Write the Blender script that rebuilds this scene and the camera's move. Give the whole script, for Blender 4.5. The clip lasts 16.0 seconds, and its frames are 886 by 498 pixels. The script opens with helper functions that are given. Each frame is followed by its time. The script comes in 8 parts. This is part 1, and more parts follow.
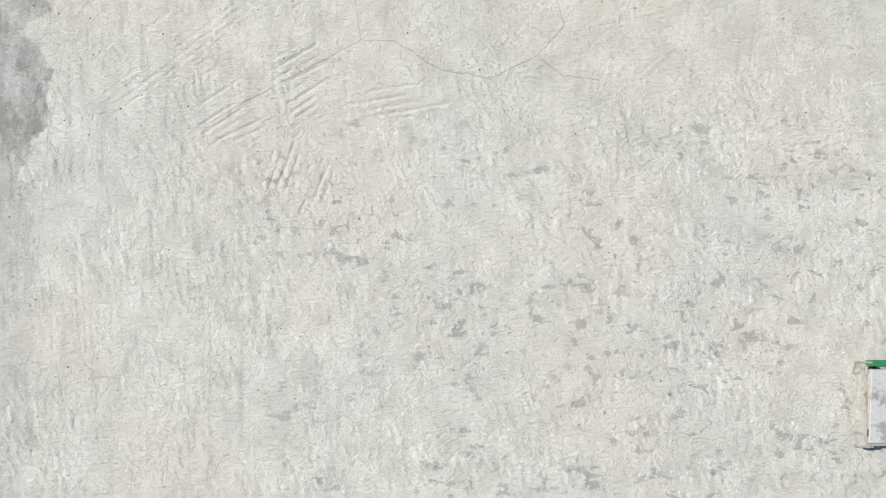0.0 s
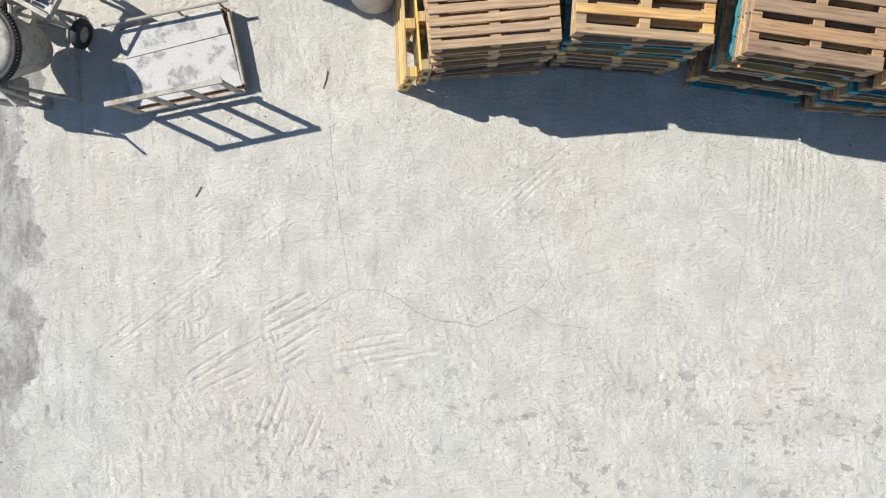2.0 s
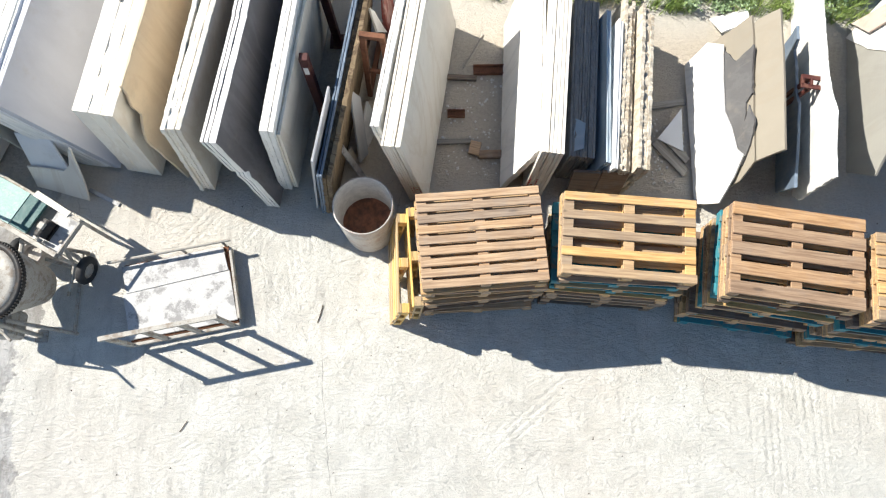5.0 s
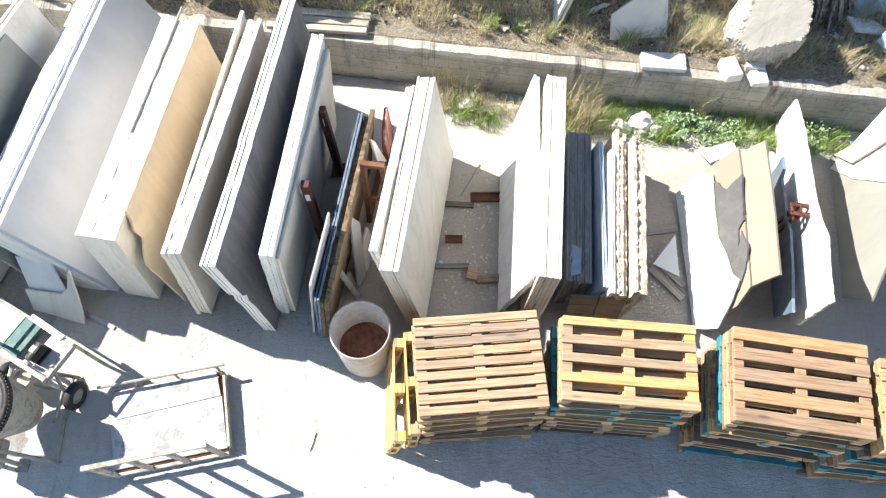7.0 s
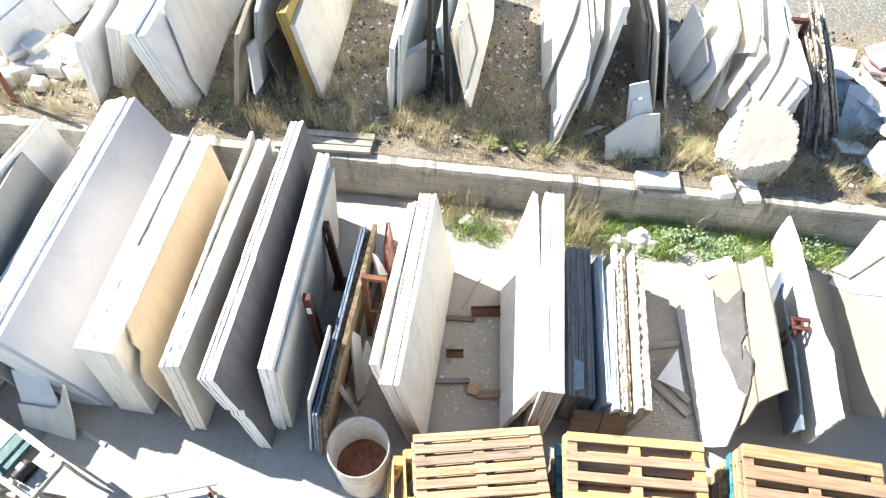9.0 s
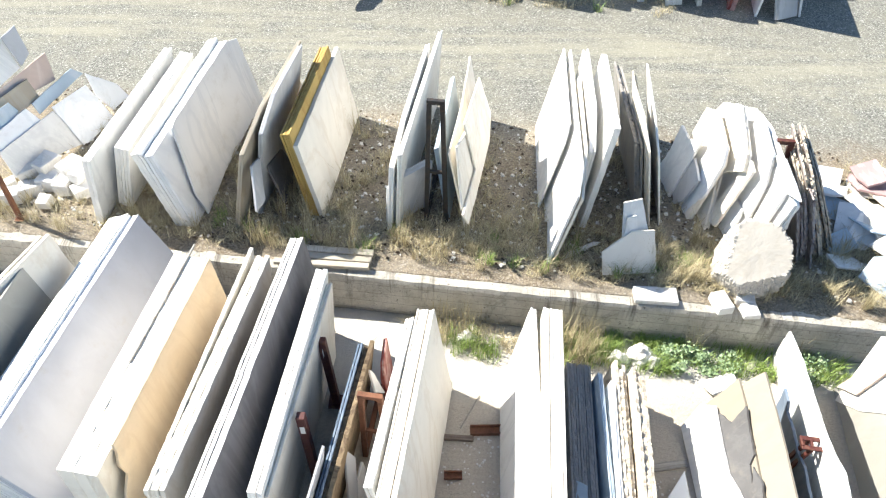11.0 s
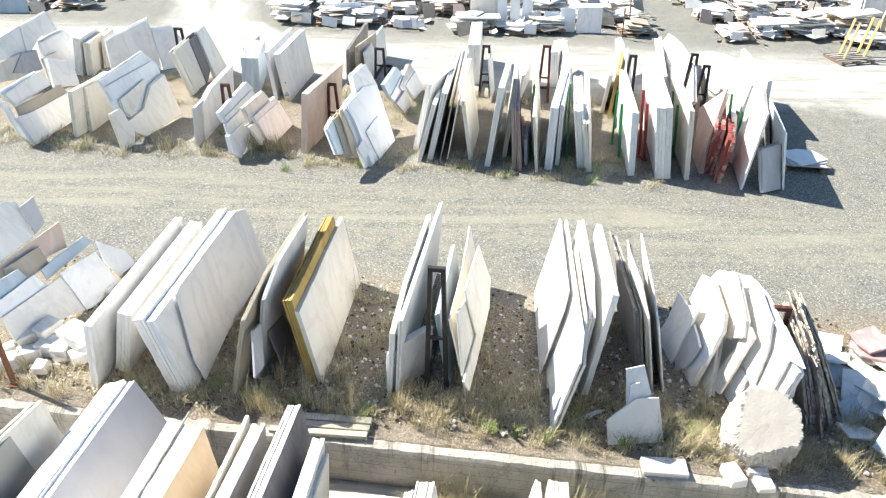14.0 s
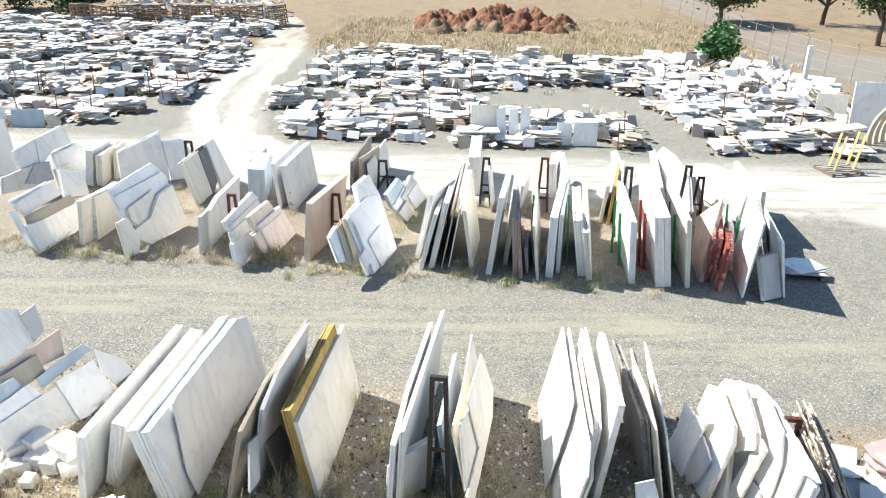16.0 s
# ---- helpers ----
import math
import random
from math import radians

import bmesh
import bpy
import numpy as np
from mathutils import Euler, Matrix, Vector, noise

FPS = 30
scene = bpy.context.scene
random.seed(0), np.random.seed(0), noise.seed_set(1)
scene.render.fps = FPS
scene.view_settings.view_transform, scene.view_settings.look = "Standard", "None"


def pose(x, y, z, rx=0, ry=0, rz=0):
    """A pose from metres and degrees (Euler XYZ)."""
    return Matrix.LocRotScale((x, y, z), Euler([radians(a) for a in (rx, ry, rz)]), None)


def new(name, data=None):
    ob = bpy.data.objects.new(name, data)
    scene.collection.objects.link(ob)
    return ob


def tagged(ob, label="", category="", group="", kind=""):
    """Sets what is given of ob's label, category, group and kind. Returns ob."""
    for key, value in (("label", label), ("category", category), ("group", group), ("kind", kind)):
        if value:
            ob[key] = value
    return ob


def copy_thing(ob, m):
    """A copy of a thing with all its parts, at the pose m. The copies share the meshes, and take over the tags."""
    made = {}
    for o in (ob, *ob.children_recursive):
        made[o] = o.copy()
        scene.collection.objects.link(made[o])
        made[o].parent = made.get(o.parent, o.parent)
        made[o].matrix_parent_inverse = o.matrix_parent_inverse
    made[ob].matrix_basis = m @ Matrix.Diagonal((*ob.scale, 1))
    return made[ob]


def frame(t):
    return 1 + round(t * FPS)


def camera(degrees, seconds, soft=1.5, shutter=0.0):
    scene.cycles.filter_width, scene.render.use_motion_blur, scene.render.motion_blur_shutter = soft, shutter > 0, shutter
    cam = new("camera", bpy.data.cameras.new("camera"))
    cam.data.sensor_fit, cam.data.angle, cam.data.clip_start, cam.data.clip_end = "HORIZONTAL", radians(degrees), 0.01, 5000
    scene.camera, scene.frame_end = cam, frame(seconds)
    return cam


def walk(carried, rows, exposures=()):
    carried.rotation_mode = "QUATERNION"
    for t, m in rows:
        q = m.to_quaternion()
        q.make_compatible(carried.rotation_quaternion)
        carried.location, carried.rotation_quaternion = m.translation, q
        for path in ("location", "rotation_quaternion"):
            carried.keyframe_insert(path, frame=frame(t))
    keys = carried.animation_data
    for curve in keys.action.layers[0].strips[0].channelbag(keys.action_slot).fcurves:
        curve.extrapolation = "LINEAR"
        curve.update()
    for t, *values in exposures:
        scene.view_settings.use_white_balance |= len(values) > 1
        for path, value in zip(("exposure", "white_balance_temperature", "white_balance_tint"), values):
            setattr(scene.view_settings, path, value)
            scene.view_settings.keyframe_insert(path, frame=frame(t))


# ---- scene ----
# ---------------------------------------------------------------- camera
cam = camera(63.2, 16.0, soft=1.2)
PATH = [
    (0, 0.063, 0.467, 8.063, -2.60, -0.15, 0.58),
    (0.5, 0.084, 1.151, 8.058, -2.30, -0.14, 0.62),
    (1, 0.098, 1.850, 8.039, -2.25, -0.21, 0.59),
    (1.5, 0.127, 2.603, 8.016, -2.71, -0.21, 0.61),
    (2, 0.167, 3.194, 8.014, -2.33, -0.13, 0.63),
    (2.5, 0.215, 3.397, 7.994, 1.10, 0.09, 0.61),
    (3, 0.248, 3.445, 7.993, 3.72, 0.15, 0.67),
    (3.5, 0.258, 3.404, 8.000, 6.50, 0.09, 0.69),
    (4, 0.259, 3.377, 7.997, 9.37, 0.04, 0.70),
    (6.5, 0.263, 3.386, 7.974, 22.33, -0.23, 0.86),
    (7, 0.260, 3.385, 7.970, 24.69, -0.28, 0.85),
    (7.5, 0.263, 3.377, 7.973, 27.05, -0.23, 0.87),
    (8, 0.251, 3.375, 7.973, 29.35, -0.28, 0.86),
    (8.5, 0.245, 3.363, 7.970, 31.67, -0.32, 0.88),
    (9, 0.249, 3.344, 7.968, 33.96, -0.34, 0.94),
    (11.5, 0.270, 3.378, 7.961, 45.20, -0.36, 0.88),
    (12, 0.268, 3.381, 7.976, 47.32, -0.38, 0.88),
    (12.5, 0.263, 3.372, 7.983, 49.47, -0.42, 0.88),
    (13, 0.267, 3.368, 7.983, 51.69, -0.43, 0.89),
    (13.5, 0.255, 3.365, 7.980, 53.91, -0.48, 0.88),
    (14, 0.248, 3.366, 7.984, 56.08, -0.48, 0.90),
    (14.5, 0.234, 3.367, 7.973, 58.29, -0.50, 0.89),
    (15, 0.227, 3.372, 7.979, 60.40, -0.52, 0.90),
    (15.5, 0.225, 3.371, 7.986, 62.54, -0.52, 0.92),
    (16, 0.218, 3.365, 7.989, 64.62, -0.53, 0.93),
]
EXPOSURES = [(0, 0.27, 6480, 7), (1.5, 0.31, 6480, 7), (3.0, 0.51, 6480, 7), (4.0, 0.62, 6480, 7), (6.5, 1.16, 6480, 7), (9.0, 1.53, 6480, 7), (11.5, 1.40, 6480, 7), (12.5, 1.38, 6480, 7), (16.0, 1.28, 6480, 7)]
walk(cam, [(t, pose(*p)) for t, *p in PATH], EXPOSURES)

# ---------------------------------------------------------------- light
SUN_TRAVEL = Vector((0.98, -0.42, -1.0)).normalized()
SUN_ELEVATION = math.asin(-SUN_TRAVEL.z)
world = bpy.data.worlds.new("sky")
scene.world = world
world.use_nodes = True
wn = world.node_tree
sky = wn.nodes.new("ShaderNodeTexSky")
sky.sky_type = "NISHITA"
sky.sun_disc = False
sky.sun_elevation = SUN_ELEVATION
sky.sun_rotation = math.atan2(-SUN_TRAVEL.x, -SUN_TRAVEL.y)
sky.air_density = 1.0
sky.dust_density = 0.2
sky.ozone_density = 2.0
background = wn.nodes["Background"]
background.inputs["Strength"].default_value = 0.078
wn.links.new(sky.outputs["Color"], background.inputs["Color"])

sun_data = bpy.data.lights.new("sun", "SUN")
sun_data.energy = 5.0
sun_data.angle = radians(0.53)
sun_data.color = (1.0, 0.935, 0.855)
sun = new("sun", sun_data)
sun.matrix_world = Matrix.Translation((-20, 10, 30)) @ SUN_TRAVEL.to_track_quat("-Z", "Y").to_matrix().to_4x4()

# ---------------------------------------------------------------- materials
class Graph:
    """A short way to write node materials."""

    def __init__(self, name):
        self.mat = bpy.data.materials.new(name)
        self.mat.use_nodes = True
        self.tree = self.mat.node_tree
        self.bsdf = self.tree.nodes["Principled BSDF"]
        self.geo = self.node("ShaderNodeNewGeometry")
        self.obj = self.node("ShaderNodeTexCoord")
        self.info = self.node("ShaderNodeObjectInfo")
        self.pos = self.geo.outputs["Position"]
        self.local = self.obj.outputs["Object"]
        self.rand = self.info.outputs["Random"]

    def node(self, kind):
        return self.tree.nodes.new(kind)

    def put(self, socket, value):
        if isinstance(value, bpy.types.NodeSocket):
            self.tree.links.new(value, socket)
        elif isinstance(value, tuple) and len(value) == 3 and socket.type == "RGBA":
            socket.default_value = (*value, 1.0)
        else:
            socket.default_value = value

    def noise(self, vector, scale, detail=4.0, rough=0.55, warp=0.0):
        n = self.node("ShaderNodeTexNoise")
        self.put(n.inputs["Vector"], vector)
        n.inputs["Scale"].default_value = scale
        n.inputs["Detail"].default_value = detail
        n.inputs["Roughness"].default_value = rough
        n.inputs["Distortion"].default_value = warp
        return n.outputs["Fac"]

    def cells(self, vector, scale, feature="F1", out="Distance"):
        n = self.node("ShaderNodeTexVoronoi")
        n.feature = feature
        self.put(n.inputs["Vector"], vector)
        n.inputs["Scale"].default_value = scale
        return n.outputs[out]

    def math(self, op, a, b=0.0, clamp=False):
        n = self.node("ShaderNodeMath")
        n.operation, n.use_clamp = op, clamp
        self.put(n.inputs[0], a)
        self.put(n.inputs[1], b)
        return n.outputs[0]

    def ramp(self, value, low, high, a=0.0, b=1.0):
        n = self.node("ShaderNodeMapRange")
        n.interpolation_type = "SMOOTHSTEP"
        for key, v in (("Value", value), ("From Min", low), ("From Max", high), ("To Min", a), ("To Max", b)):
            self.put(n.inputs[key], v)
        return n.outputs["Result"]

    def mix(self, fac, a, b, kind="MIX"):
        n = self.node("ShaderNodeMix")
        n.data_type, n.blend_type = "RGBA", kind
        self.put(n.inputs[0], fac)
        self.put(n.inputs[6], a)
        self.put(n.inputs[7], b)
        return n.outputs[2]

    def stretch(self, vector, sx, sy, sz, turn=0.0, shift=None):
        n = self.node("ShaderNodeMapping")
        self.put(n.inputs["Vector"], vector)
        n.inputs["Scale"].default_value = (sx, sy, sz)
        n.inputs["Rotation"].default_value = (0, 0, radians(turn))
        if shift is not None:
            self.put(n.inputs["Location"], shift)
        return n.outputs["Vector"]

    def axes(self, vector):
        n = self.node("ShaderNodeSeparateXYZ")
        self.put(n.inputs[0], vector)
        return n.outputs

    def own(self):
        """Object coordinates moved by the object's random number, so that no two things carry the same marks."""
        c = self.node("ShaderNodeCombineXYZ")
        for k in range(3):
            self.put(c.inputs[k], self.math("MULTIPLY", self.rand, 37.0 + 11 * k))
        v = self.node("ShaderNodeVectorMath")
        v.operation = "ADD"
        self.put(v.inputs[0], self.local)
        self.put(v.inputs[1], c.outputs[0])
        return v.outputs[0]

    def bump(self, height, strength, distance=0.01, under=None):
        n = self.node("ShaderNodeBump")
        n.inputs["Strength"].default_value = strength
        n.inputs["Distance"].default_value = distance
        self.put(n.inputs["Height"], height)
        if under is not None:
            self.put(n.inputs["Normal"], under)
        return n.outputs["Normal"]

    def done(self, color, rough, normal=None, metal=0.0):
        self.put(self.bsdf.inputs["Base Color"], color)
        self.put(self.bsdf.inputs["Roughness"], rough)
        self.put(self.bsdf.inputs["Metallic"], metal)
        if normal is not None:
            self.put(self.bsdf.inputs["Normal"], normal)
        return self.mat


def stone(name, base, vein, vary=0.12, veins=0.5, rough=0.45, relief=0.25, vein_scale=0.9):
    """Sawn stone: cloudy body, bent veins, dusty patches and a fine grain."""
    g = Graph(name)
    p = g.own()
    cloud = g.noise(g.stretch(p, 1, 0.45, 1, 25), 1.6, 5, 0.6, 0.6)
    v = g.noise(g.stretch(p, 1.0, 0.35, 1.0, 30), vein_scale, 6, 0.6, 1.6)
    line = g.ramp(g.math("ABSOLUTE", g.math("SUBTRACT", v, 0.5)), 0.0, 0.05, 1.0, 0.0)
    col = g.mix(g.ramp(cloud, 0.3, 0.75), base, tuple(c * (1 - vary) for c in base))
    col = g.mix(g.math("MULTIPLY", line, veins), col, vein)
    dirt = g.ramp(g.noise(p, 3.5, 6, 0.7), 0.52, 0.75)
    col = g.mix(g.math("MULTIPLY", dirt, 0.22), col, (0.36, 0.31, 0.24))
    tone = g.node("ShaderNodeHueSaturation")
    g.put(tone.inputs["Value"], g.math("ADD", g.math("MULTIPLY", g.rand, 0.14), 0.92))
    g.put(tone.inputs["Color"], col)
    grain = g.noise(p, 60, 3)
    n = g.bump(grain, relief, 0.004)
    n = g.bump(g.noise(p, 7, 4), relief, 0.012, n)
    g.put(g.bsdf.inputs["Specular IOR Level"], 0.2)
    return g.done(tone.outputs["Color"], g.ramp(cloud, 0.2, 0.8, rough - 0.1, rough + 0.2), n)


STONE = {
    "white": stone("white_marble", (0.84, 0.825, 0.79), (0.5, 0.5, 0.5), 0.08, 0.25),
    "bluewhite": stone("pale_marble", (0.82, 0.825, 0.83), (0.55, 0.58, 0.62), 0.08, 0.3),
    "lilac": stone("lilac_white_marble", (0.53, 0.54, 0.58), (0.45, 0.46, 0.51), 0.12, 0.25),
    "cream": stone("cream_limestone", (0.80, 0.755, 0.67), (0.55, 0.45, 0.32), 0.1, 0.25, 0.6),
    "beige": stone("beige_limestone", (0.46, 0.415, 0.34), (0.4, 0.31, 0.2), 0.15, 0.3, 0.6),
    "tan": stone("tan_sandstone", (0.66, 0.54, 0.385), (0.42, 0.28, 0.15), 0.1, 0.15, 0.65),
    "ochre": stone("ochre_stone", (0.52, 0.36, 0.12), (0.3, 0.16, 0.05), 0.25, 0.5, 0.7),
    "grey": stone("grey_marble", (0.52, 0.52, 0.53), (0.62, 0.62, 0.62), 0.2, 0.4),
    "dark": stone("dark_grey_marble", (0.18, 0.17, 0.174), (0.30, 0.29, 0.30), 0.2, 0.22, 0.55),
    "slate": stone("weathered_slate", (0.34, 0.325, 0.305), (0.38, 0.33, 0.28), 0.35, 0.4, 0.75, 1.0, 3.0),
    "olive": stone("olive_grey_stone", (0.34, 0.332, 0.30), (0.42, 0.41, 0.37), 0.12, 0.2),
    "blue": stone("blue_grey_marble", (0.44, 0.53, 0.60), (0.58, 0.61, 0.63), 0.15, 0.4),
    "pink": stone("pink_limestone", (0.68, 0.53, 0.44), (0.7, 0.6, 0.52), 0.25, 0.5, 0.6),
    "red": stone("red_marble", (0.30, 0.085, 0.07), (0.6, 0.42, 0.38), 0.35, 0.6, 0.5),
    "rusty": stone("rust_stained_stone", (0.30, 0.225, 0.14), (0.10, 0.065, 0.045), 0.5, 0.7, 0.75, 0.8, 3.0),
    "sand": stone("sand_limestone", (0.30, 0.268, 0.215), (0.27, 0.22, 0.16), 0.08, 0.2, 0.65),
    "ash": stone("ash_grey_slate", (0.135, 0.132, 0.132), (0.17, 0.168, 0.165), 0.2, 0.4, 0.75, 0.5, 2.0),
    "steelblue": stone("steel_blue_marble", (0.16, 0.21, 0.28), (0.27, 0.31, 0.36), 0.15, 0.3, 0.6),
    "plum": stone("plum_grey_slate", (0.47, 0.42, 0.395), (0.2, 0.15, 0.14), 0.3, 0.6, 0.75, 1.0, 3.0),
    "mauve": stone("mauve_marble", (0.40, 0.275, 0.27), (0.62, 0.5, 0.48), 0.3, 0.5, 0.5),
    "rough": stone("rough_split_stone", (0.66, 0.60, 0.5), (0.35, 0.27, 0.18), 0.3, 0.6, 0.8, 1.2, 4.0),
}


def wood_material(name, dark, light, grey=0.25):
    g = Graph(name)
    p = g.own()
    grain = g.noise(g.stretch(p, 1.2, 22, 22), 2.2, 5, 0.65, 0.4)
    knots = g.cells(g.stretch(p, 2.2, 7, 7), 1.0)
    col = g.mix(g.ramp(grain, 0.3, 0.72), dark, light)
    col = g.mix(g.ramp(knots, 0.05, 0.16, 0.65, 0.0), col, tuple(c * 0.35 for c in dark))
    worn = g.ramp(g.noise(p, 4.0, 5, 0.7), 0.45, 0.75)
    col = g.mix(g.math("MULTIPLY", worn, grey), col, (0.30, 0.27, 0.24))
    tone = g.node("ShaderNodeHueSaturation")
    g.put(tone.inputs["Value"], g.math("ADD", g.math("MULTIPLY", g.rand, 0.6), 0.68))
    g.put(tone.inputs["Saturation"], g.math("ADD", g.math("MULTIPLY", g.rand, 0.35), 0.75))
    g.put(tone.inputs["Color"], col)
    n = g.bump(grain, 0.5, 0.004)
    return g.done(tone.outputs["Color"], 0.75, n)


def paint_material(name, base, under, wear=0.5, rough=0.5, metal=0.0, scale=9.0):
    """Paint or coating that has worn through to what lies under it."""
    g = Graph(name)
    p = g.own()
    m = g.noise(p, scale, 6, 0.7)
    fine = g.noise(p, 55, 3, 0.7)
    col = g.mix(g.ramp(fine, 0.3, 0.7), base, tuple(c * 0.8 for c in base))
    col = g.mix(g.math("MULTIPLY", g.ramp(m, 0.5, 0.62), wear), col, under)
    n = g.bump(m, 0.3, 0.004)
    return g.done(col, g.ramp(m, 0.3, 0.7, rough, min(1.0, rough + 0.25)), n, metal)


def plain_material(name, base, rough=0.8, spread=0.25, scale=12.0, relief=0.3):
    g = Graph(name)
    p = g.own()
    m = g.noise(p, scale, 6, 0.7)
    col = g.mix(g.ramp(m, 0.3, 0.7), tuple(c * (1 - spread) for c in base), tuple(min(0.9, c * (1 + spread)) for c in base))
    tone = g.node("ShaderNodeHueSaturation")
    g.put(tone.inputs["Value"], g.math("ADD", g.math("MULTIPLY", g.rand, 0.3), 0.85))
    g.put(tone.inputs["Color"], col)
    return g.done(tone.outputs["Color"], rough, g.bump(m, relief, 0.01))


def leaf_material(name, dark, light):
    g = Graph(name)
    island = g.geo.outputs["Random Per Island"]
    col = g.mix(island, dark, light)
    g.put(g.bsdf.inputs["Transmission Weight"], 0.0)
    return g.done(col, 0.6)


WOOD = {
    "pine": wood_material("pine_board", (0.33, 0.195, 0.085), (0.58, 0.385, 0.185)),
    "aged": wood_material("aged_board", (0.27, 0.165, 0.09), (0.52, 0.355, 0.21), 0.35),
    "grey": wood_material("silvered_board", (0.19, 0.17, 0.145), (0.36, 0.335, 0.295), 0.6),
    "reddish": wood_material("red_brown_board", (0.22, 0.125, 0.065), (0.43, 0.275, 0.15), 0.22),
    "yellow": wood_material("fresh_pine", (0.50, 0.31, 0.10), (0.70, 0.49, 0.20), 0.1),
    "brown": wood_material("dark_board", (0.13, 0.08, 0.05), (0.28, 0.19, 0.12), 0.4),
    "teal": paint_material("teal_paint_on_wood", (0.03, 0.22, 0.27), (0.30, 0.24, 0.16), 0.5, 0.6),
}
STEEL = {
    "oxide": paint_material("red_oxide_paint", (0.08, 0.018, 0.014), (0.20, 0.10, 0.06), 0.5, 0.5),
    "black": paint_material("black_steel", (0.018, 0.017, 0.017), (0.09, 0.055, 0.035), 0.5, 0.5),
    "rust": paint_material("rusted_steel", (0.20, 0.085, 0.045), (0.09, 0.045, 0.03), 0.6, 0.8),
    "green": paint_material("green_paint", (0.02, 0.22, 0.07), (0.10, 0.12, 0.06), 0.3, 0.45),
    "red": paint_material("red_paint", (0.30, 0.02, 0.02), (0.15, 0.07, 0.05), 0.3, 0.45),
    "dusty": paint_material("dusty_grey_steel", (0.42, 0.40, 0.36), (0.22, 0.16, 0.11), 0.6, 0.6, 0.2),
    "yellow": paint_material("yellow_paint", (0.60, 0.36, 0.05), (0.35, 0.22, 0.1), 0.3, 0.5),
}
RUBBER = plain_material("black_rubber", (0.025, 0.025, 0.027), 0.7)
DRUM = paint_material("scuffed_pale_plastic", (0.54, 0.51, 0.48), (0.36, 0.24, 0.19), 0.55, 0.5, 0.0, 5.0)
DRUM_IN = plain_material("chalky_drum_inside", (0.60, 0.58, 0.54), 0.7, 0.15)
RUSTWATER = plain_material("rusty_sludge", (0.17, 0.065, 0.03), 0.55, 0.5, 14.0)
# two tones of green for the one saw tray
TRAY_PALE = paint_material("splashed_pale_green_paint", (0.28, 0.44, 0.41), (0.48, 0.52, 0.50), 0.6, 0.5)
TRAY = paint_material("dark_green_paint", (0.035, 0.12, 0.12), (0.20, 0.27, 0.27), 0.45, 0.5)
MORTAR = plain_material("dried_mortar", (0.33, 0.31, 0.28), 0.95, 0.3)
PLATE = paint_material("scratched_white_sheet", (0.52, 0.518, 0.512), (0.20, 0.195, 0.195), 0.75, 0.55, 0.0, 6.0)
EARTH = plain_material("red_earth", (0.155, 0.068, 0.036), 0.95, 0.4, 2.5, 1.0)
EARTH2 = plain_material("brown_earth", (0.165, 0.115, 0.07), 0.95, 0.4, 3.0, 1.0)
BARK = plain_material("bark", (0.09, 0.065, 0.045), 0.9, 0.4, 14.0, 1.0)
ROCK = stone("rough_boulder_stone", (0.56, 0.52, 0.455), (0.42, 0.36, 0.28), 0.2, 0.25, 0.85, 0.6, 2.5)
WHITE_STONE = stone("broken_white_stone", (0.74, 0.72, 0.68), (0.5, 0.47, 0.42), 0.1, 0.3, 0.7, 0.6, 3.0)
STRAW = leaf_material("dry_grass", (0.27, 0.22, 0.12), (0.66, 0.585, 0.375))
GREEN = leaf_material("green_grass", (0.10, 0.18, 0.03), (0.34, 0.43, 0.12))
SAGE = leaf_material("grey_green_leaf", (0.12, 0.20, 0.09), (0.32, 0.42, 0.24))
FOLIAGE = leaf_material("tree_leaf", (0.03, 0.065, 0.02), (0.10, 0.15, 0.05))
FIG = leaf_material("glossy_leaf", (0.02, 0.075, 0.02), (0.06, 0.17, 0.045))
PAPER = plain_material("white_paper_label", (0.75, 0.75, 0.73), 0.6, 0.05)
TEAL_MARK = plain_material("teal_marker_paint", (0.02, 0.34, 0.40), 0.6, 0.1)

MARKER_BLUE = plain_material("blue_marker", (0.05, 0.30, 0.42), 0.6, 0.1)
MARKER = plain_material("red_marker", (0.45, 0.06, 0.03), 0.6, 0.1)

# ---------------------------------------------------------------- building helpers
def mesh_of(name, verts, faces, mat, smooth=False):
    me = bpy.data.meshes.new(name)
    me.from_pydata([tuple(v) for v in verts], [], [tuple(f) for f in faces])
    me.materials.append(mat)
    if smooth:
        me.polygons.foreach_set("use_smooth", [True] * len(me.polygons))
    me.update()
    return me


def part(name, data, parent, m=None, label=""):
    """Links mesh data as one part under a thing or a part."""
    ob = new(name, data)
    ob.parent = parent
    if m is not None:
        ob.matrix_basis = m
    if label:
        ob["label"] = label
    return ob


def empty(name, m, label, category, group=""):
    ob = new(name)
    ob.empty_display_size = 0.2
    ob.matrix_basis = m
    return tagged(ob, label, category, group)


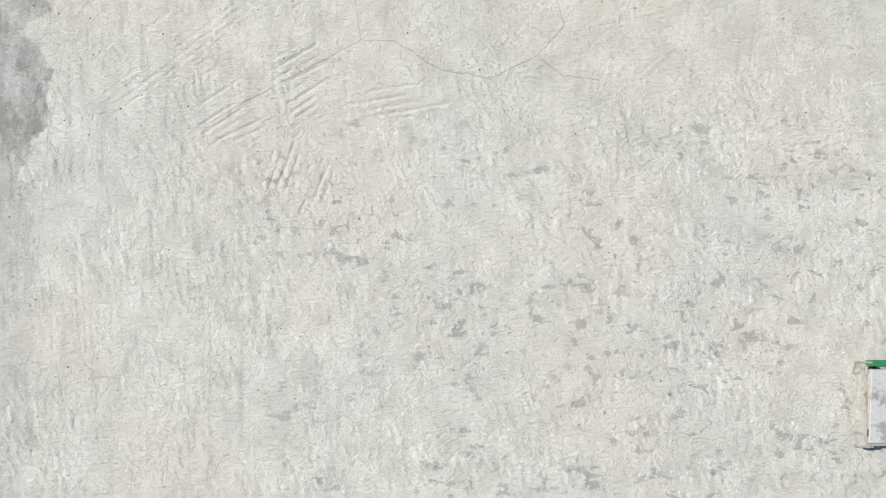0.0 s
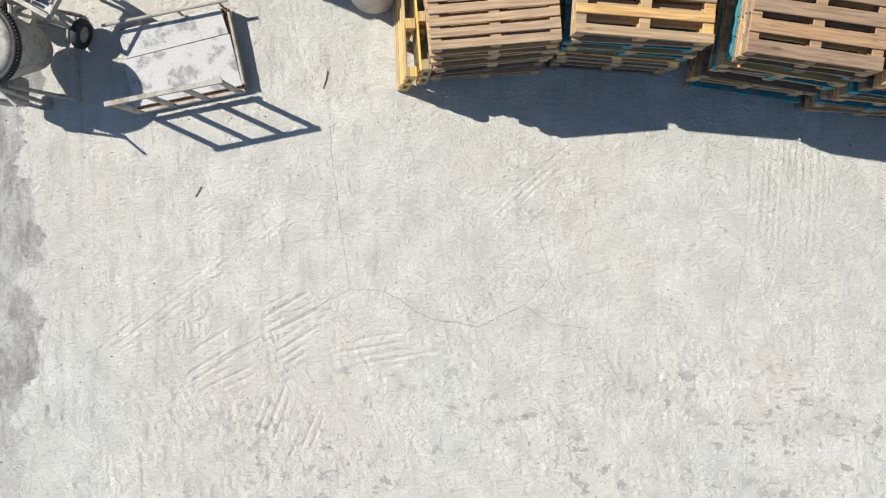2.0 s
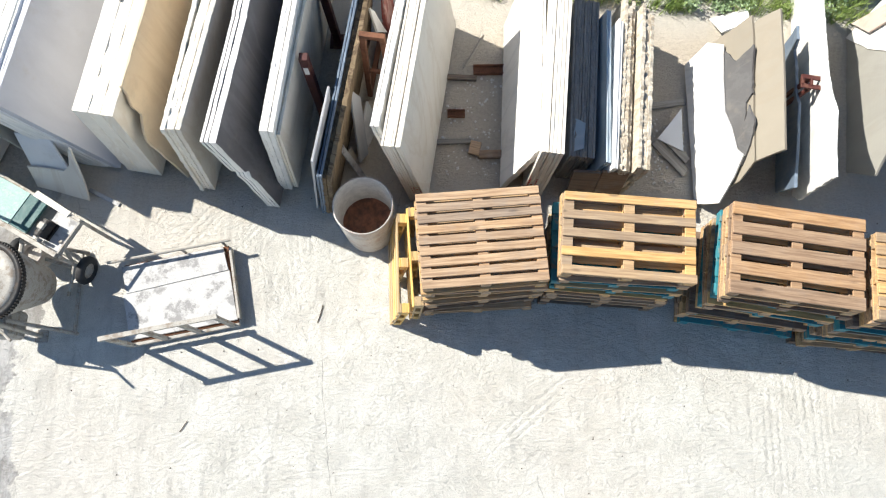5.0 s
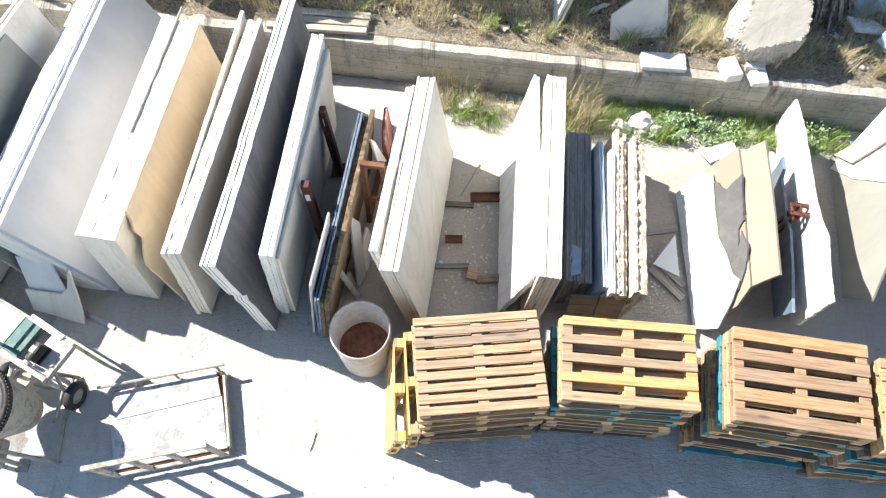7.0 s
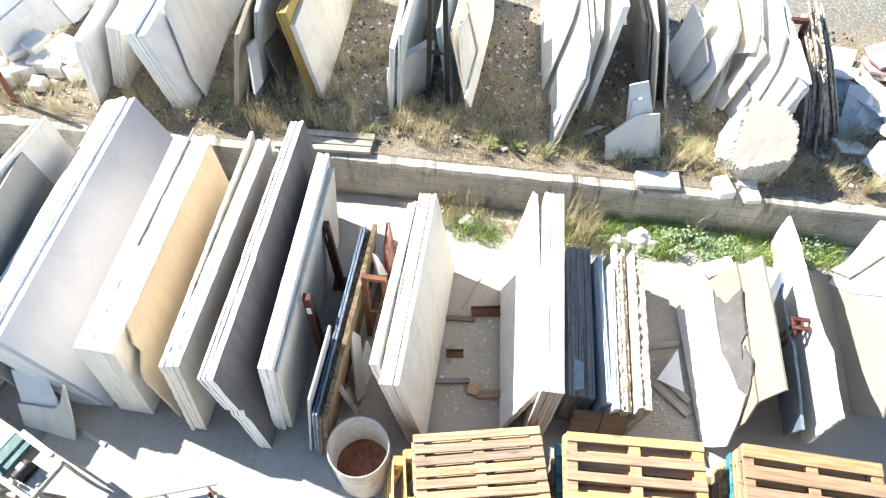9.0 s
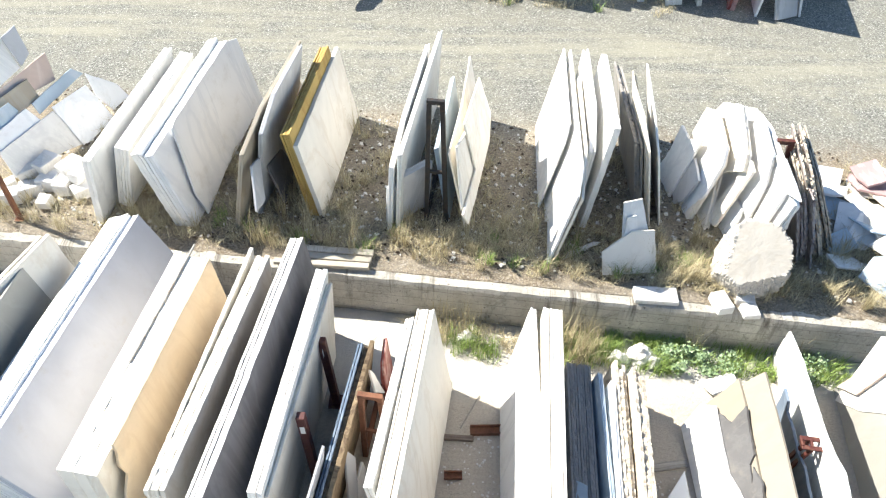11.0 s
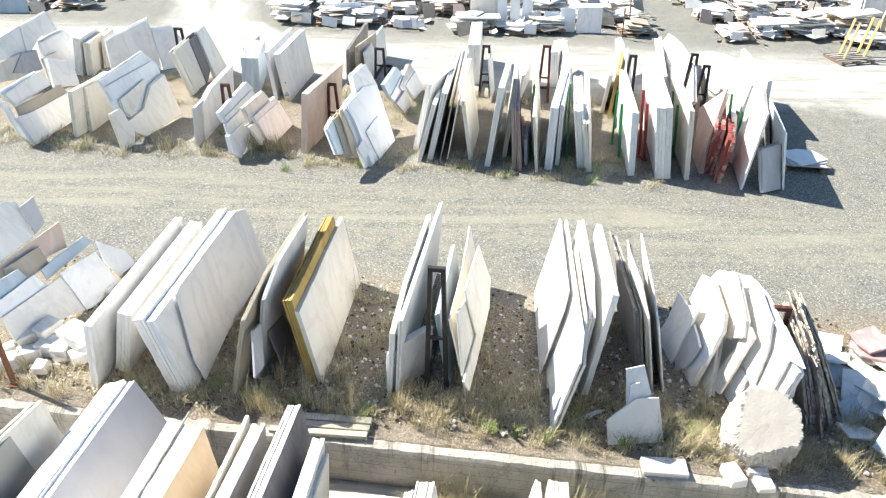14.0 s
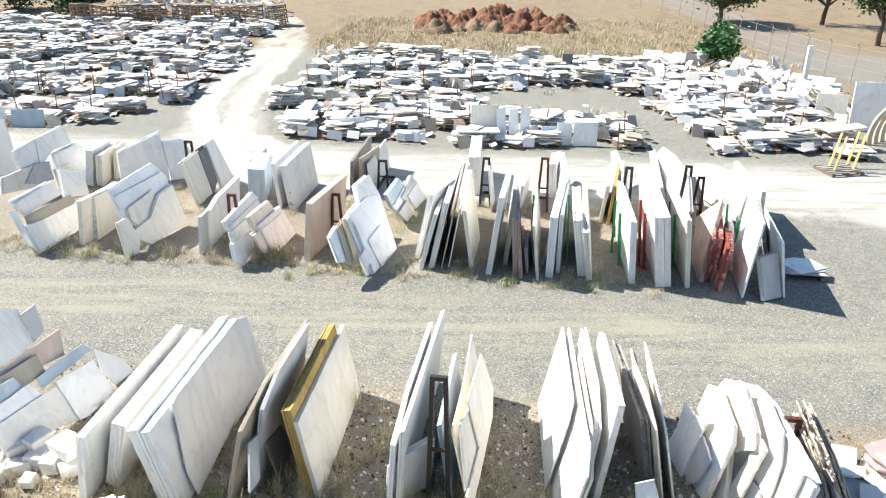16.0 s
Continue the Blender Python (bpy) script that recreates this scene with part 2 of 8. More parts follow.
def box_data(name, sx, sy, sz, mat, bevel=0.006, centre=(0.5, 0.5, 0.5), rng=None, wobble=0.0):
    """A block with chamfered edges; centre says which point of it is the origin, in fractions."""
    bm = bmesh.new()
    bmesh.ops.create_cube(bm, size=1.0)
    for v in bm.verts:
        v.co = Vector(((v.co.x + 0.5 - centre[0]) * sx, (v.co.y + 0.5 - centre[1]) * sy, (v.co.z + 0.5 - centre[2]) * sz))
    if wobble and rng:
        for v in bm.verts:
            v.co += Vector([rng.uniform(-wobble, wobble) for _ in range(3)])
    b = min(bevel, 0.3 * min(sx, sy, sz))
    if b > 0:
        bmesh.ops.bevel(bm, geom=list(bm.edges), offset=b, segments=1, affect="EDGES", profile=0.5)
    me = bpy.data.meshes.new(name)
    bm.to_mesh(me)
    bm.free()
    me.materials.append(mat)
    return me


def plate_data(name, outline, thick, mat, chamfer=0.004, rng=None, ragged=0.0, step=0.12, rim=None):
    """A plate: a closed outline in (u, v), pushed out by thick along its normal, with chamfered and, if wished, ragged edges."""
    pts = []
    count = len(outline)
    for i in range(count):
        a, b = Vector(outline[i]), Vector(outline[(i + 1) % count])
        cuts = max(1, int((b - a).length / step)) if ragged else 1
        for k in range(cuts):
            p = a.lerp(b, k / cuts)
            if ragged and k:
                p += Vector((rng.uniform(-ragged, ragged), rng.uniform(-ragged, ragged)))
            pts.append(p)
    area = sum(pts[i].x * pts[(i + 1) % len(pts)].y - pts[(i + 1) % len(pts)].x * pts[i].y for i in range(len(pts)))
    if area < 0:
        pts.reverse()
    n = len(pts)
    mid = sum(pts, Vector((0, 0))) / n
    c = min(chamfer, thick * 0.3)
    inner = []
    for i in range(n):
        t = (pts[(i + 1) % n] - pts[i - 1])
        t = t.normalized() if t.length > 1e-6 else Vector((1, 0))
        inner.append(pts[i] + Vector((-t.y, t.x)) * c)
    verts = []
    for k, (ring, z) in enumerate(((inner, 0), (pts, c), (pts, thick - c), (inner, thick))):
        for p in ring:
            j = rng.uniform(-ragged, ragged) * 0.5 if ragged and rng and k in (1, 2) else 0
            verts.append((p.x + j, p.y + j, z))
    faces = [tuple(reversed(range(n))), tuple(range(3 * n, 4 * n))]
    for k in range(3):
        for i in range(n):
            j = (i + 1) % n
            faces.append((k * n + i, k * n + j, (k + 1) * n + j, (k + 1) * n + i))
    me = mesh_of(name, verts, faces, mat)
    if rim is not None:
        me.materials.append(rim)
        me.polygons.foreach_set("material_index", [0, 0] + [1] * (len(faces) - 2))
    return me


def tube_data(name, path, radius, mat, sides=8):
    """A bar along a path of points."""
    bm = bmesh.new()
    rings = []
    pts = [Vector(p) for p in path]
    for i, p in enumerate(pts):
        d = (pts[min(i + 1, len(pts) - 1)] - pts[max(i - 1, 0)]).normalized()
        a = d.orthogonal().normalized()
        b = d.cross(a)
        rings.append([bm.verts.new(p + radius * (math.cos(2 * math.pi * k / sides) * a + math.sin(2 * math.pi * k / sides) * b)) for k in range(sides)])
    for r0, r1 in zip(rings, rings[1:]):
        best = min(range(sides), key=lambda s: sum((r0[k].co - r1[(k + s) % sides].co).length for k in range(sides)))
        for k in range(sides):
            bm.faces.new((r0[k], r0[(k + 1) % sides], r1[(k + 1 + best) % sides], r1[(k + best) % sides]))
    bm.faces.new(list(reversed(rings[0])))
    bm.faces.new(rings[-1])
    bmesh.ops.recalc_face_normals(bm, faces=bm.faces)
    me = bpy.data.meshes.new(name)
    bm.to_mesh(me)
    bm.free()
    me.materials.append(mat)
    return me


def bar_data(name, a, b, wx, wy, mat, bevel=0.003):
    """A square bar from a to b."""
    a, b = Vector(a), Vector(b)
    me = box_data(name, wx, wy, (b - a).length, mat, bevel, (0.5, 0.5, 0.0))
    me.transform(Matrix.Translation(a) @ (b - a).to_track_quat("Z", "Y").to_matrix().to_4x4())
    return me


def plane_frame(x, y, z, az, lean):
    """A frame whose X runs along a leaning slab, Y up its slope and Z out of its right-hand face."""
    a, l = radians(az), radians(lean)
    u = Vector((-math.sin(a), math.cos(a), 0))
    r = Vector((math.cos(a), math.sin(a), 0))
    v = Vector((0, 0, math.cos(l))) + math.sin(l) * r
    n = u.cross(v)
    m = Matrix((u, v, n)).transposed().to_4x4()
    m.translation = (x, y, z)
    return m


def outline_of(shape, L, H):
    if shape == "shard":
        return [(0, 0), (L * 0.9, 0), (L, H * 0.45), (L * 0.7, H), (L * 0.15, H * 0.8), (0, H * 0.4)]
    if shape == "slope":
        return [(0, 0), (L, 0), (L, H), (L * 0.3, H * 0.97), (0, H * 0.8)]
    if isinstance(shape, (list, tuple)):
        return [(a * L, b * H) for a, b in shape]
    return [(0, 0), (L, 0), (L, H), (0, H)]


WORDS = {
    "lilac": "lilac-white veined marble",
    "white": "white marble", "bluewhite": "pale veined marble", "cream": "cream limestone", "beige": "beige limestone",
    "tan": "tan sandstone", "ochre": "ochre yellow stone", "grey": "grey marble", "dark": "dark grey marble", "slate": "weathered dark slate",
    "olive": "olive-grey stone", "blue": "blue-grey marble", "pink": "pinkish limestone", "red": "deep red marble", "rough": "rough cream stone", "plum": "layered plum-grey slate", "mauve": "mauve marble", "steelblue": "steel-blue marble", "sand": "sandy beige limestone", "ash": "ash-grey slate", "rusty": "rust-stained brown stone",
}
SORTS = {"lilac": "marble_slab", "white": "marble_slab", "bluewhite": "marble_slab", "grey": "marble_slab", "dark": "marble_slab", "blue": "marble_slab", "red": "marble_slab", "cream": "limestone_slab", "beige": "limestone_slab", "pink": "limestone_slab", "tan": "sandstone_slab", "slate": "slate_slab", "plum": "slate_slab", "steelblue": "marble_slab", "ash": "slate_slab", "sand": "limestone_slab"}
slab_rng = random.Random(5)


def slabs(x, y, z, az, lean, L, H, n=1, th=0.03, side=-1, mat="white", shape="rect", ragged=None, group="", where="leaning on edge in the stone yard", spread=0.016, marks=False, rim=None):
    """n plates of stone standing on edge in one bundle; the first one's outer face is the given plane."""
    rng = slab_rng
    made = []
    frame_m = plane_frame(x, y, z, az, lean)
    off = 0.0
    for k in range(n):
        t = th * rng.uniform(0.85, 1.15)
        l = L * (1 - (rng.uniform(0, spread) if k else 0))
        h = H * (1 - (rng.uniform(0, spread) if k else 0))
        rag = ragged if ragged is not None else (0.02 if mat in ("slate", "rough") else 0.005)
        me = plate_data("stone_slab", outline_of(shape, l, h), t, STONE[mat], 0.004, rng, rag, 0.035 if rag > 0.009 else (0.05 if rag > 0.006 else 0.14), STONE[rim] if rim else None)
        ob = new(SORTS.get(mat, "stone_slab"), me)
        du = rng.uniform(-1, 1) * spread * 0.4 if k else 0.0
        dz = off if side > 0 else -off - t
        ob.matrix_basis = frame_m @ Matrix.Translation((du, 0, dz)) @ Matrix.Rotation(radians(rng.uniform(-0.3, 0.3) if k else 0), 4, "X")
        kind = {"broken": "broken ", "shard": "broken ", "slope": "chipped "}.get(shape if isinstance(shape, str) else "broken", "")
        tagged(ob, f"{kind}{WORDS[mat]} slab {where}", "stone slab", group, "thing")
        if marks and k < 4:
            for row in range(7):
                w = t * rng.uniform(0.3, 0.7)
                part("marking", box_data("marking", 0.002, rng.uniform(0.018, 0.042), w, MARKER_BLUE if marks == "blue" else MARKER, 0.0004), ob, pose(-0.0015, 0.16 + 0.055 * row, t / 2), "blue marker strokes" if marks == "blue" else "red marker strokes")
        made.append(ob)
        off += t + 0.003
    return made

# ---------------------------------------------------------------- ground, yard and wall
UPPER = 0.72  # the level of the ground behind the low wall


def wall_y(x):
    """The front face of the low wall."""
    return 9.53 - 0.115 * x


def span(g, warp, a, b):
    """The distance, in plan, to the straight line from a to b."""
    pa = g.node("ShaderNodeVectorMath")
    pa.operation = "SUBTRACT"
    g.put(pa.inputs[0], warp)
    pa.inputs[1].default_value = (a[0], a[1], 0.0)
    ab = (b[0] - a[0], b[1] - a[1], 0.0)
    dot = g.node("ShaderNodeVectorMath")
    dot.operation = "DOT_PRODUCT"
    g.put(dot.inputs[0], pa.outputs[0])
    dot.inputs[1].default_value = tuple(c / (ab[0] ** 2 + ab[1] ** 2) for c in ab)
    h = g.math("ADD", dot.outputs["Value"], 0.0, True)
    back = g.node("ShaderNodeVectorMath")
    back.operation = "SCALE"
    back.inputs[0].default_value = ab
    g.put(back.inputs["Scale"], h)
    off = g.node("ShaderNodeVectorMath")
    off.operation = "SUBTRACT"
    g.put(off.inputs[0], pa.outputs[0])
    g.put(off.inputs[1], back.outputs[0])
    flat = g.node("ShaderNodeVectorMath")
    flat.operation = "MULTIPLY"
    flat.inputs[1].default_value = (1, 1, 0)
    g.put(flat.inputs[0], off.outputs[0])
    length = g.node("ShaderNodeVectorMath")
    length.operation = "LENGTH"
    g.put(length.inputs[0], flat.outputs[0])
    return length.outputs["Value"]


def spans(g, warp, lines):
    """The distance to the nearest of several open polylines."""
    near = None
    for line in lines:
        for a, b in zip(line, line[1:]):
            d = span(g, warp, a, b)
            near = d if near is None else g.math("MINIMUM", near, d)
    return near


def warped(g, scale, amount, detail=5.0):
    """Position pushed about by coloured noise."""
    jig = g.node("ShaderNodeTexNoise")
    jig.inputs["Scale"].default_value = scale
    jig.inputs["Detail"].default_value = detail
    g.put(jig.inputs["Vector"], g.pos)
    mid = g.node("ShaderNodeVectorMath")
    mid.operation = "SUBTRACT"
    g.put(mid.inputs[0], jig.outputs["Color"])
    mid.inputs[1].default_value = (0.5, 0.5, 0.5)
    sc = g.node("ShaderNodeVectorMath")
    sc.operation = "SCALE"
    sc.inputs["Scale"].default_value = amount
    g.put(sc.inputs[0], mid.outputs[0])
    wob = g.node("ShaderNodeVectorMath")
    wob.operation = "ADD"
    g.put(wob.inputs[0], g.pos)
    g.put(wob.inputs[1], sc.outputs[0])
    return wob.outputs[0]


def ground_material():
    g = Graph("gravel_and_dry_soil")
    x, y, z = g.axes(g.pos)
    big = g.noise(g.pos, 0.35, 5, 0.6)
    mid = g.noise(g.pos, 2.2, 5, 0.65)
    fine = g.noise(g.pos, 34, 5, 0.75)
    peb = g.cells(g.pos, 55)
    tone = g.axes(g.cells(g.pos, 55, "F1", "Color"))[0]
    gravel = g.mix(g.ramp(tone, 0.05, 1.0), (0.10, 0.10, 0.088), (0.29, 0.285, 0.25))
    gravel = g.mix(g.math("MULTIPLY", g.ramp(mid, 0.35, 0.75), 0.6), gravel, (0.25, 0.24, 0.185))
    gravel = g.mix(g.math("MULTIPLY", g.ramp(tone, 0.93, 0.97), 0.7), gravel, (0.5, 0.49, 0.45))
    soil = g.mix(g.ramp(fine, 0.32, 0.72), (0.105, 0.083, 0.056), (0.41, 0.34, 0.245))
    soil = g.mix(g.math("MULTIPLY", g.ramp(mid, 0.4, 0.7), 0.55), soil, (0.29, 0.262, 0.215))
    soil = g.mix(g.math("MULTIPLY", g.ramp(tone, 0.9, 0.95), 0.6), soil, (0.42, 0.39, 0.34))
    dust = g.mix(g.ramp(fine, 0.25, 0.8), (0.39, 0.375, 0.33), (0.56, 0.545, 0.50))
    blade = g.noise(g.stretch(g.pos, 3, 1, 1), 6, 6, 0.75)
    straw = g.mix(g.ramp(blade, 0.3, 0.7), (0.135, 0.097, 0.055), (0.30, 0.235, 0.14))
    straw = g.mix(g.math("MULTIPLY", g.ramp(g.noise(g.stretch(g.pos, 1, 0.5, 1), 0.9, 6, 0.75), 0.45, 0.62), 0.75), straw, (0.155, 0.115, 0.08))
    straw = g.mix(g.math("MULTIPLY", g.ramp(big, 0.4, 0.65), 0.6), straw, (0.21, 0.155, 0.105))
    edge = g.math("MULTIPLY", g.math("SUBTRACT", mid, 0.5), 1.6)
    yw = g.math("ADD", y, edge)
    skew = g.math("MULTIPLY", x, 0.105)
    yr = g.math("ADD", yw, skew)
    # soil under the second row, the gravel lane with its worn tracks, soil under the third row
    col = g.mix(g.ramp(yr, 12.4, 13.6), soil, gravel)
    track = g.math("MULTIPLY", g.ramp(yr, 13.9, 15.0), g.ramp(yr, 16.0, 16.8, 1.0, 0.0))
    ruts = g.ramp(g.noise(g.stretch(g.pos, 0.22, 2.2, 1, 6), 1.3, 5, 0.65), 0.38, 0.68)
    col = g.mix(g.math("MULTIPLY", g.math("MULTIPLY", track, ruts), 0.6), col, (0.345, 0.325, 0.245))
    row3 = g.math("MULTIPLY", g.math("MULTIPLY", g.ramp(yr, 17.6, 18.4), g.ramp(yr, 21.3, 22.3, 1.0, 0.0)), g.ramp(g.math("ADD", x, edge), 5.0, 7.0, 1.0, 0.0))
    col = g.mix(g.math("MULTIPLY", row3, 0.85), col, soil)
    # the dusty road behind the third row, its branch towards the field and the wide apron
    road = g.math("MULTIPLY", g.ramp(yr, 21.4, 22.8), g.ramp(yr, 25.0, 26.8, 1.0, 0.0))
    push = warped(g, 0.6, 1.0)
    lane = [(-7.2, 25.2), (-8.3, 29.2), (-9.2, 33.1), (-9.6, 40.0), (-9.7, 46.3), (-11.6, 54.8), (-16.8, 66.8), (-30.0, 84.0)]
    mid_road = spans(g, push, [lane])
    branch = g.ramp(mid_road, 1.15, 1.75, 1.0, 0.0)
    wheel = g.ramp(spans(g, push, [[(-6.4, 24.6), (-8.04, 27.4), (-9.68, 31.06), (-10.08, 34.97), (-10.1, 47.37), (-12.77, 54.63), (-17.1, 66.8)], [(-4.0, 24.8), (-7.2, 27.6), (-8.2, 31.2), (-8.5, 35.07), (-9.1, 47.43)]]), 0.35, 0.75, 1.0, 0.0)
    branch = g.math("MAXIMUM", g.math("MULTIPLY", branch, g.ramp(y, 38.0, 48.0, 0.45, 0.9)), wheel)
    corner = g.ramp(spans(g, push, [[(-5.0, 24.2), (-8.2, 27.6)]]), 0.8, 1.8, 1.0, 0.0)
    apron = g.math("MULTIPLY", g.ramp(g.math("ADD", g.math("ADD", x, edge), g.math("MULTIPLY", g.math("SUBTRACT", y, 22.0), 0.9)), 8.6, 11.0), g.math("MULTIPLY", g.ramp(yr, 15.6, 18.0), g.ramp(yr, 25.0, 27.0, 1.0, 0.0)))
    white = g.math("MAXIMUM", g.math("MAXIMUM", road, corner), apron)
    rut2 = g.ramp(g.noise(g.stretch(g.pos, 0.3, 2.0, 1, 8), 1.1, 5, 0.65), 0.32, 0.6, 0.35, 1.0)
    branch = g.math("MULTIPLY", branch, g.ramp(g.noise(g.stretch(g.pos, 1.6, 0.3, 1, -4), 1.2, 5, 0.65), 0.3, 0.6, 0.5, 1.0))
    col = g.mix(g.math("MAXIMUM", g.math("MULTIPLY", white, rut2), branch), col, dust)
    field = g.math("MULTIPLY", g.ramp(g.math("ADD", y, g.math("MULTIPLY", edge, 2.0)), 43.5, 46.0), g.ramp(branch, 0.0, 1.0, 1.0, 0.3))
    col = g.mix(field, col, straw)
    # a grey track beyond the wire fence, and weedy ground in the dump beside it
    fx = g.math("SUBTRACT", g.math("ADD", x, edge), g.math("MAXIMUM", 17.0, g.math("ADD", 17.0, g.math("MULTIPLY", g.math("SUBTRACT", 45.0, y), 0.28))))
    beyond = g.math("MULTIPLY", g.math("MULTIPLY", g.ramp(fx, 0.4, 1.4), g.ramp(fx, 4.5, 7.0, 1.0, 0.0)), g.ramp(y, 25.0, 30.0))
    col = g.mix(g.math("MULTIPLY", beyond, 0.8), col, (0.20, 0.178, 0.15))
    col = g.mix(g.ramp(fx, 6.0, 8.0), col, straw)
    dump = g.math("MULTIPLY", g.ramp(g.math("ADD", x, edge), 10.5, 12.0), g.math("MULTIPLY", g.ramp(yw, 30.0, 32.0), g.ramp(fx, -0.5, 0.5, 1.0, 0.0)))
    col = g.mix(g.math("MULTIPLY", dump, 0.8), col, straw)
    n = g.bump(peb, 0.45, 0.012)
    n = g.bump(fine, 0.7, 0.03, n)
    return g.done(col, 0.92, n)


def concrete_material():
    g = Graph("worn_yard_concrete")
    x, y, z = g.axes(g.pos)
    big = g.noise(g.pos, 0.5, 5, 0.6)
    mid = g.noise(g.pos, 2.6, 6, 0.65, 0.3)
    fine = g.noise(g.pos, 70, 5, 0.75)
    speck = g.noise(g.pos, 26, 5, 0.75)
    col = g.mix(g.ramp(mid, 0.3, 0.7), (0.55, 0.535, 0.487), (0.70, 0.685, 0.633))
    col = g.mix(g.math("MULTIPLY", g.ramp(big, 0.40, 0.62), 0.3), col, (0.52, 0.512, 0.485))
    col = g.mix(g.math("MULTIPLY", g.ramp(fine, 0.45, 0.66), 0.45), col, (0.33, 0.335, 0.305))
    col = g.mix(g.math("MULTIPLY", g.ramp(speck, 0.56, 0.68), 0.5), col, (0.30, 0.29, 0.27))
    col = g.mix(g.math("MULTIPLY", g.ramp(speck, 0.40, 0.28), 0.35), col, (0.62, 0.61, 0.58))
    # streaks from sweeping and dried slurry
    drag = g.noise(g.stretch(g.pos, 5.0, 0.7, 1, -4), 1.6, 5, 0.65)
    col = g.mix(g.math("MULTIPLY", g.ramp(drag, 0.5, 0.7), g.ramp(x, -3.0, 0.0, 0.6, 0.3)), col, (0.37, 0.36, 0.335))
    smear = g.noise(g.stretch(g.pos, 0.8, 1.6, 1, 20), 1.9, 6, 0.7, 0.5)
    col = g.mix(g.math("MULTIPLY", g.ramp(smear, 0.56, 0.70), 0.34), col, (0.34, 0.33, 0.31))
    warm = g.noise(g.stretch(g.pos, 1, 1, 1, 0, (7.0, 3.0, 0.0)), 0.38, 4, 0.55)
    col = g.mix(g.math("MULTIPLY", g.ramp(warm, 0.46, 0.66), 0.45), col, (0.61, 0.56, 0.495))
    col = g.mix(g.math("MULTIPLY", g.ramp(warm, 0.46, 0.30), 0.35), col, (0.57, 0.585, 0.555))
    # rust stains, pale splashes, grey worn spots
    col = g.mix(g.math("MULTIPLY", g.ramp(g.noise(g.pos, 2.6, 4, 0.6, 0.8), 0.69, 0.77), 0.4), col, (0.50, 0.37, 0.21))
    splash = g.math("MULTIPLY", g.ramp(g.noise(g.stretch(g.pos, 1.6, 0.7, 1, 15), 15.0, 5, 0.7), 0.56, 0.62), g.ramp(g.noise(g.pos, 1.2, 3, 0.5), 0.52, 0.62))
    pale = g.math("MULTIPLY", splash, g.math("MULTIPLY", g.ramp(x, 1.6, 3.0), g.ramp(y, 2.2, 3.2, 1.0, 0.0)))
    col = g.mix(g.math("MULTIPLY", pale, 0.8), col, (0.80, 0.80, 0.81))
    spots = g.ramp(g.noise(g.stretch(g.pos, 1, 1.5, 1, 35), 4.2, 6, 0.68, 0.5), 0.565, 0.59)
    lower = g.ramp(g.math("ADD", y, g.math("MULTIPLY", big, 2.0)), 2.0, 3.2, 1.0, 0.0)
    lower = g.math("MULTIPLY", lower, g.ramp(x, -3.4, -1.0))
    lower = g.math("MULTIPLY", lower, g.ramp(g.noise(g.pos, 0.85, 4, 0.6, 0.4), 0.42, 0.54))
    col = g.mix(g.math("MULTIPLY", g.math("MULTIPLY", spots, lower), 0.75), col, (0.32, 0.318, 0.30))
    # an older, greyer pour on the left, and sandy dust towards the slabs
    seam = g.math("ADD", x, g.math("MULTIPLY", g.math("SUBTRACT", g.noise(g.pos, 0.9, 6, 0.62), 0.5), 1.3))
    rim = g.math("ADD", seam, g.ramp(y, 0.6, 2.4, 0.14, 0.0))
    old = g.math("MULTIPLY", g.ramp(rim, -4.40, -4.36, 1.0, 0.0), g.ramp(g.math("ADD", y, g.math("MULTIPLY", mid, 2.0)), 0.8, 2.4, 0.3, 1.0))
    col = g.mix(g.math("MULTIPLY", old, 0.85), col, g.mix(g.ramp(g.noise(g.stretch(g.pos, 2, 0.8, 1), 2.2, 6, 0.7), 0.38, 0.62), (0.215, 0.205, 0.195), (0.45, 0.445, 0.44)))
    sand = g.math("MULTIPLY", g.ramp(g.math("ADD", y, g.math("MULTIPLY", mid, 1.6)), 6.3, 7.4), g.ramp(y, 8.0, 8.7, 0.8, 0.25))
    col = g.mix(sand, col, g.mix(g.ramp(speck, 0.3, 0.7), (0.40, 0.335, 0.255), (0.55, 0.475, 0.375)))
    # a web of hairline cracks
    hair = g.ramp(g.cells(warped(g, 2.0, 0.5), 0.75, "DISTANCE_TO_EDGE"), 0.0, 0.006, 1.0, 0.0)
    hair = g.math("MULTIPLY", hair, g.ramp(g.noise(g.pos, 1.1, 4, 0.6), 0.48, 0.62))
    col = g.mix(g.math("MULTIPLY", hair, 0.45), col, (0.27, 0.25, 0.22))
    # cracks that cross the yard
    warp = warped(g, 7.0, 0.07)
    line = g.ramp(spans(g, warp, [
        [(-2.6, 1.45), (-0.84, 2.41)], [(-0.84, 2.41), (-0.46, 2.40), (0.05, 2.08), (0.6, 2.0), (1.11, 2.25), (1.4, 2.57), (1.27, 3.02)],
        [(-0.84, 2.41), (-0.95, 3.1), (-1.08, 4.2)], [(1.11, 2.25), (1.4, 2.04), (1.81, 2.0)],
    ]), 0.0, 0.008, 1.0, 0.0)
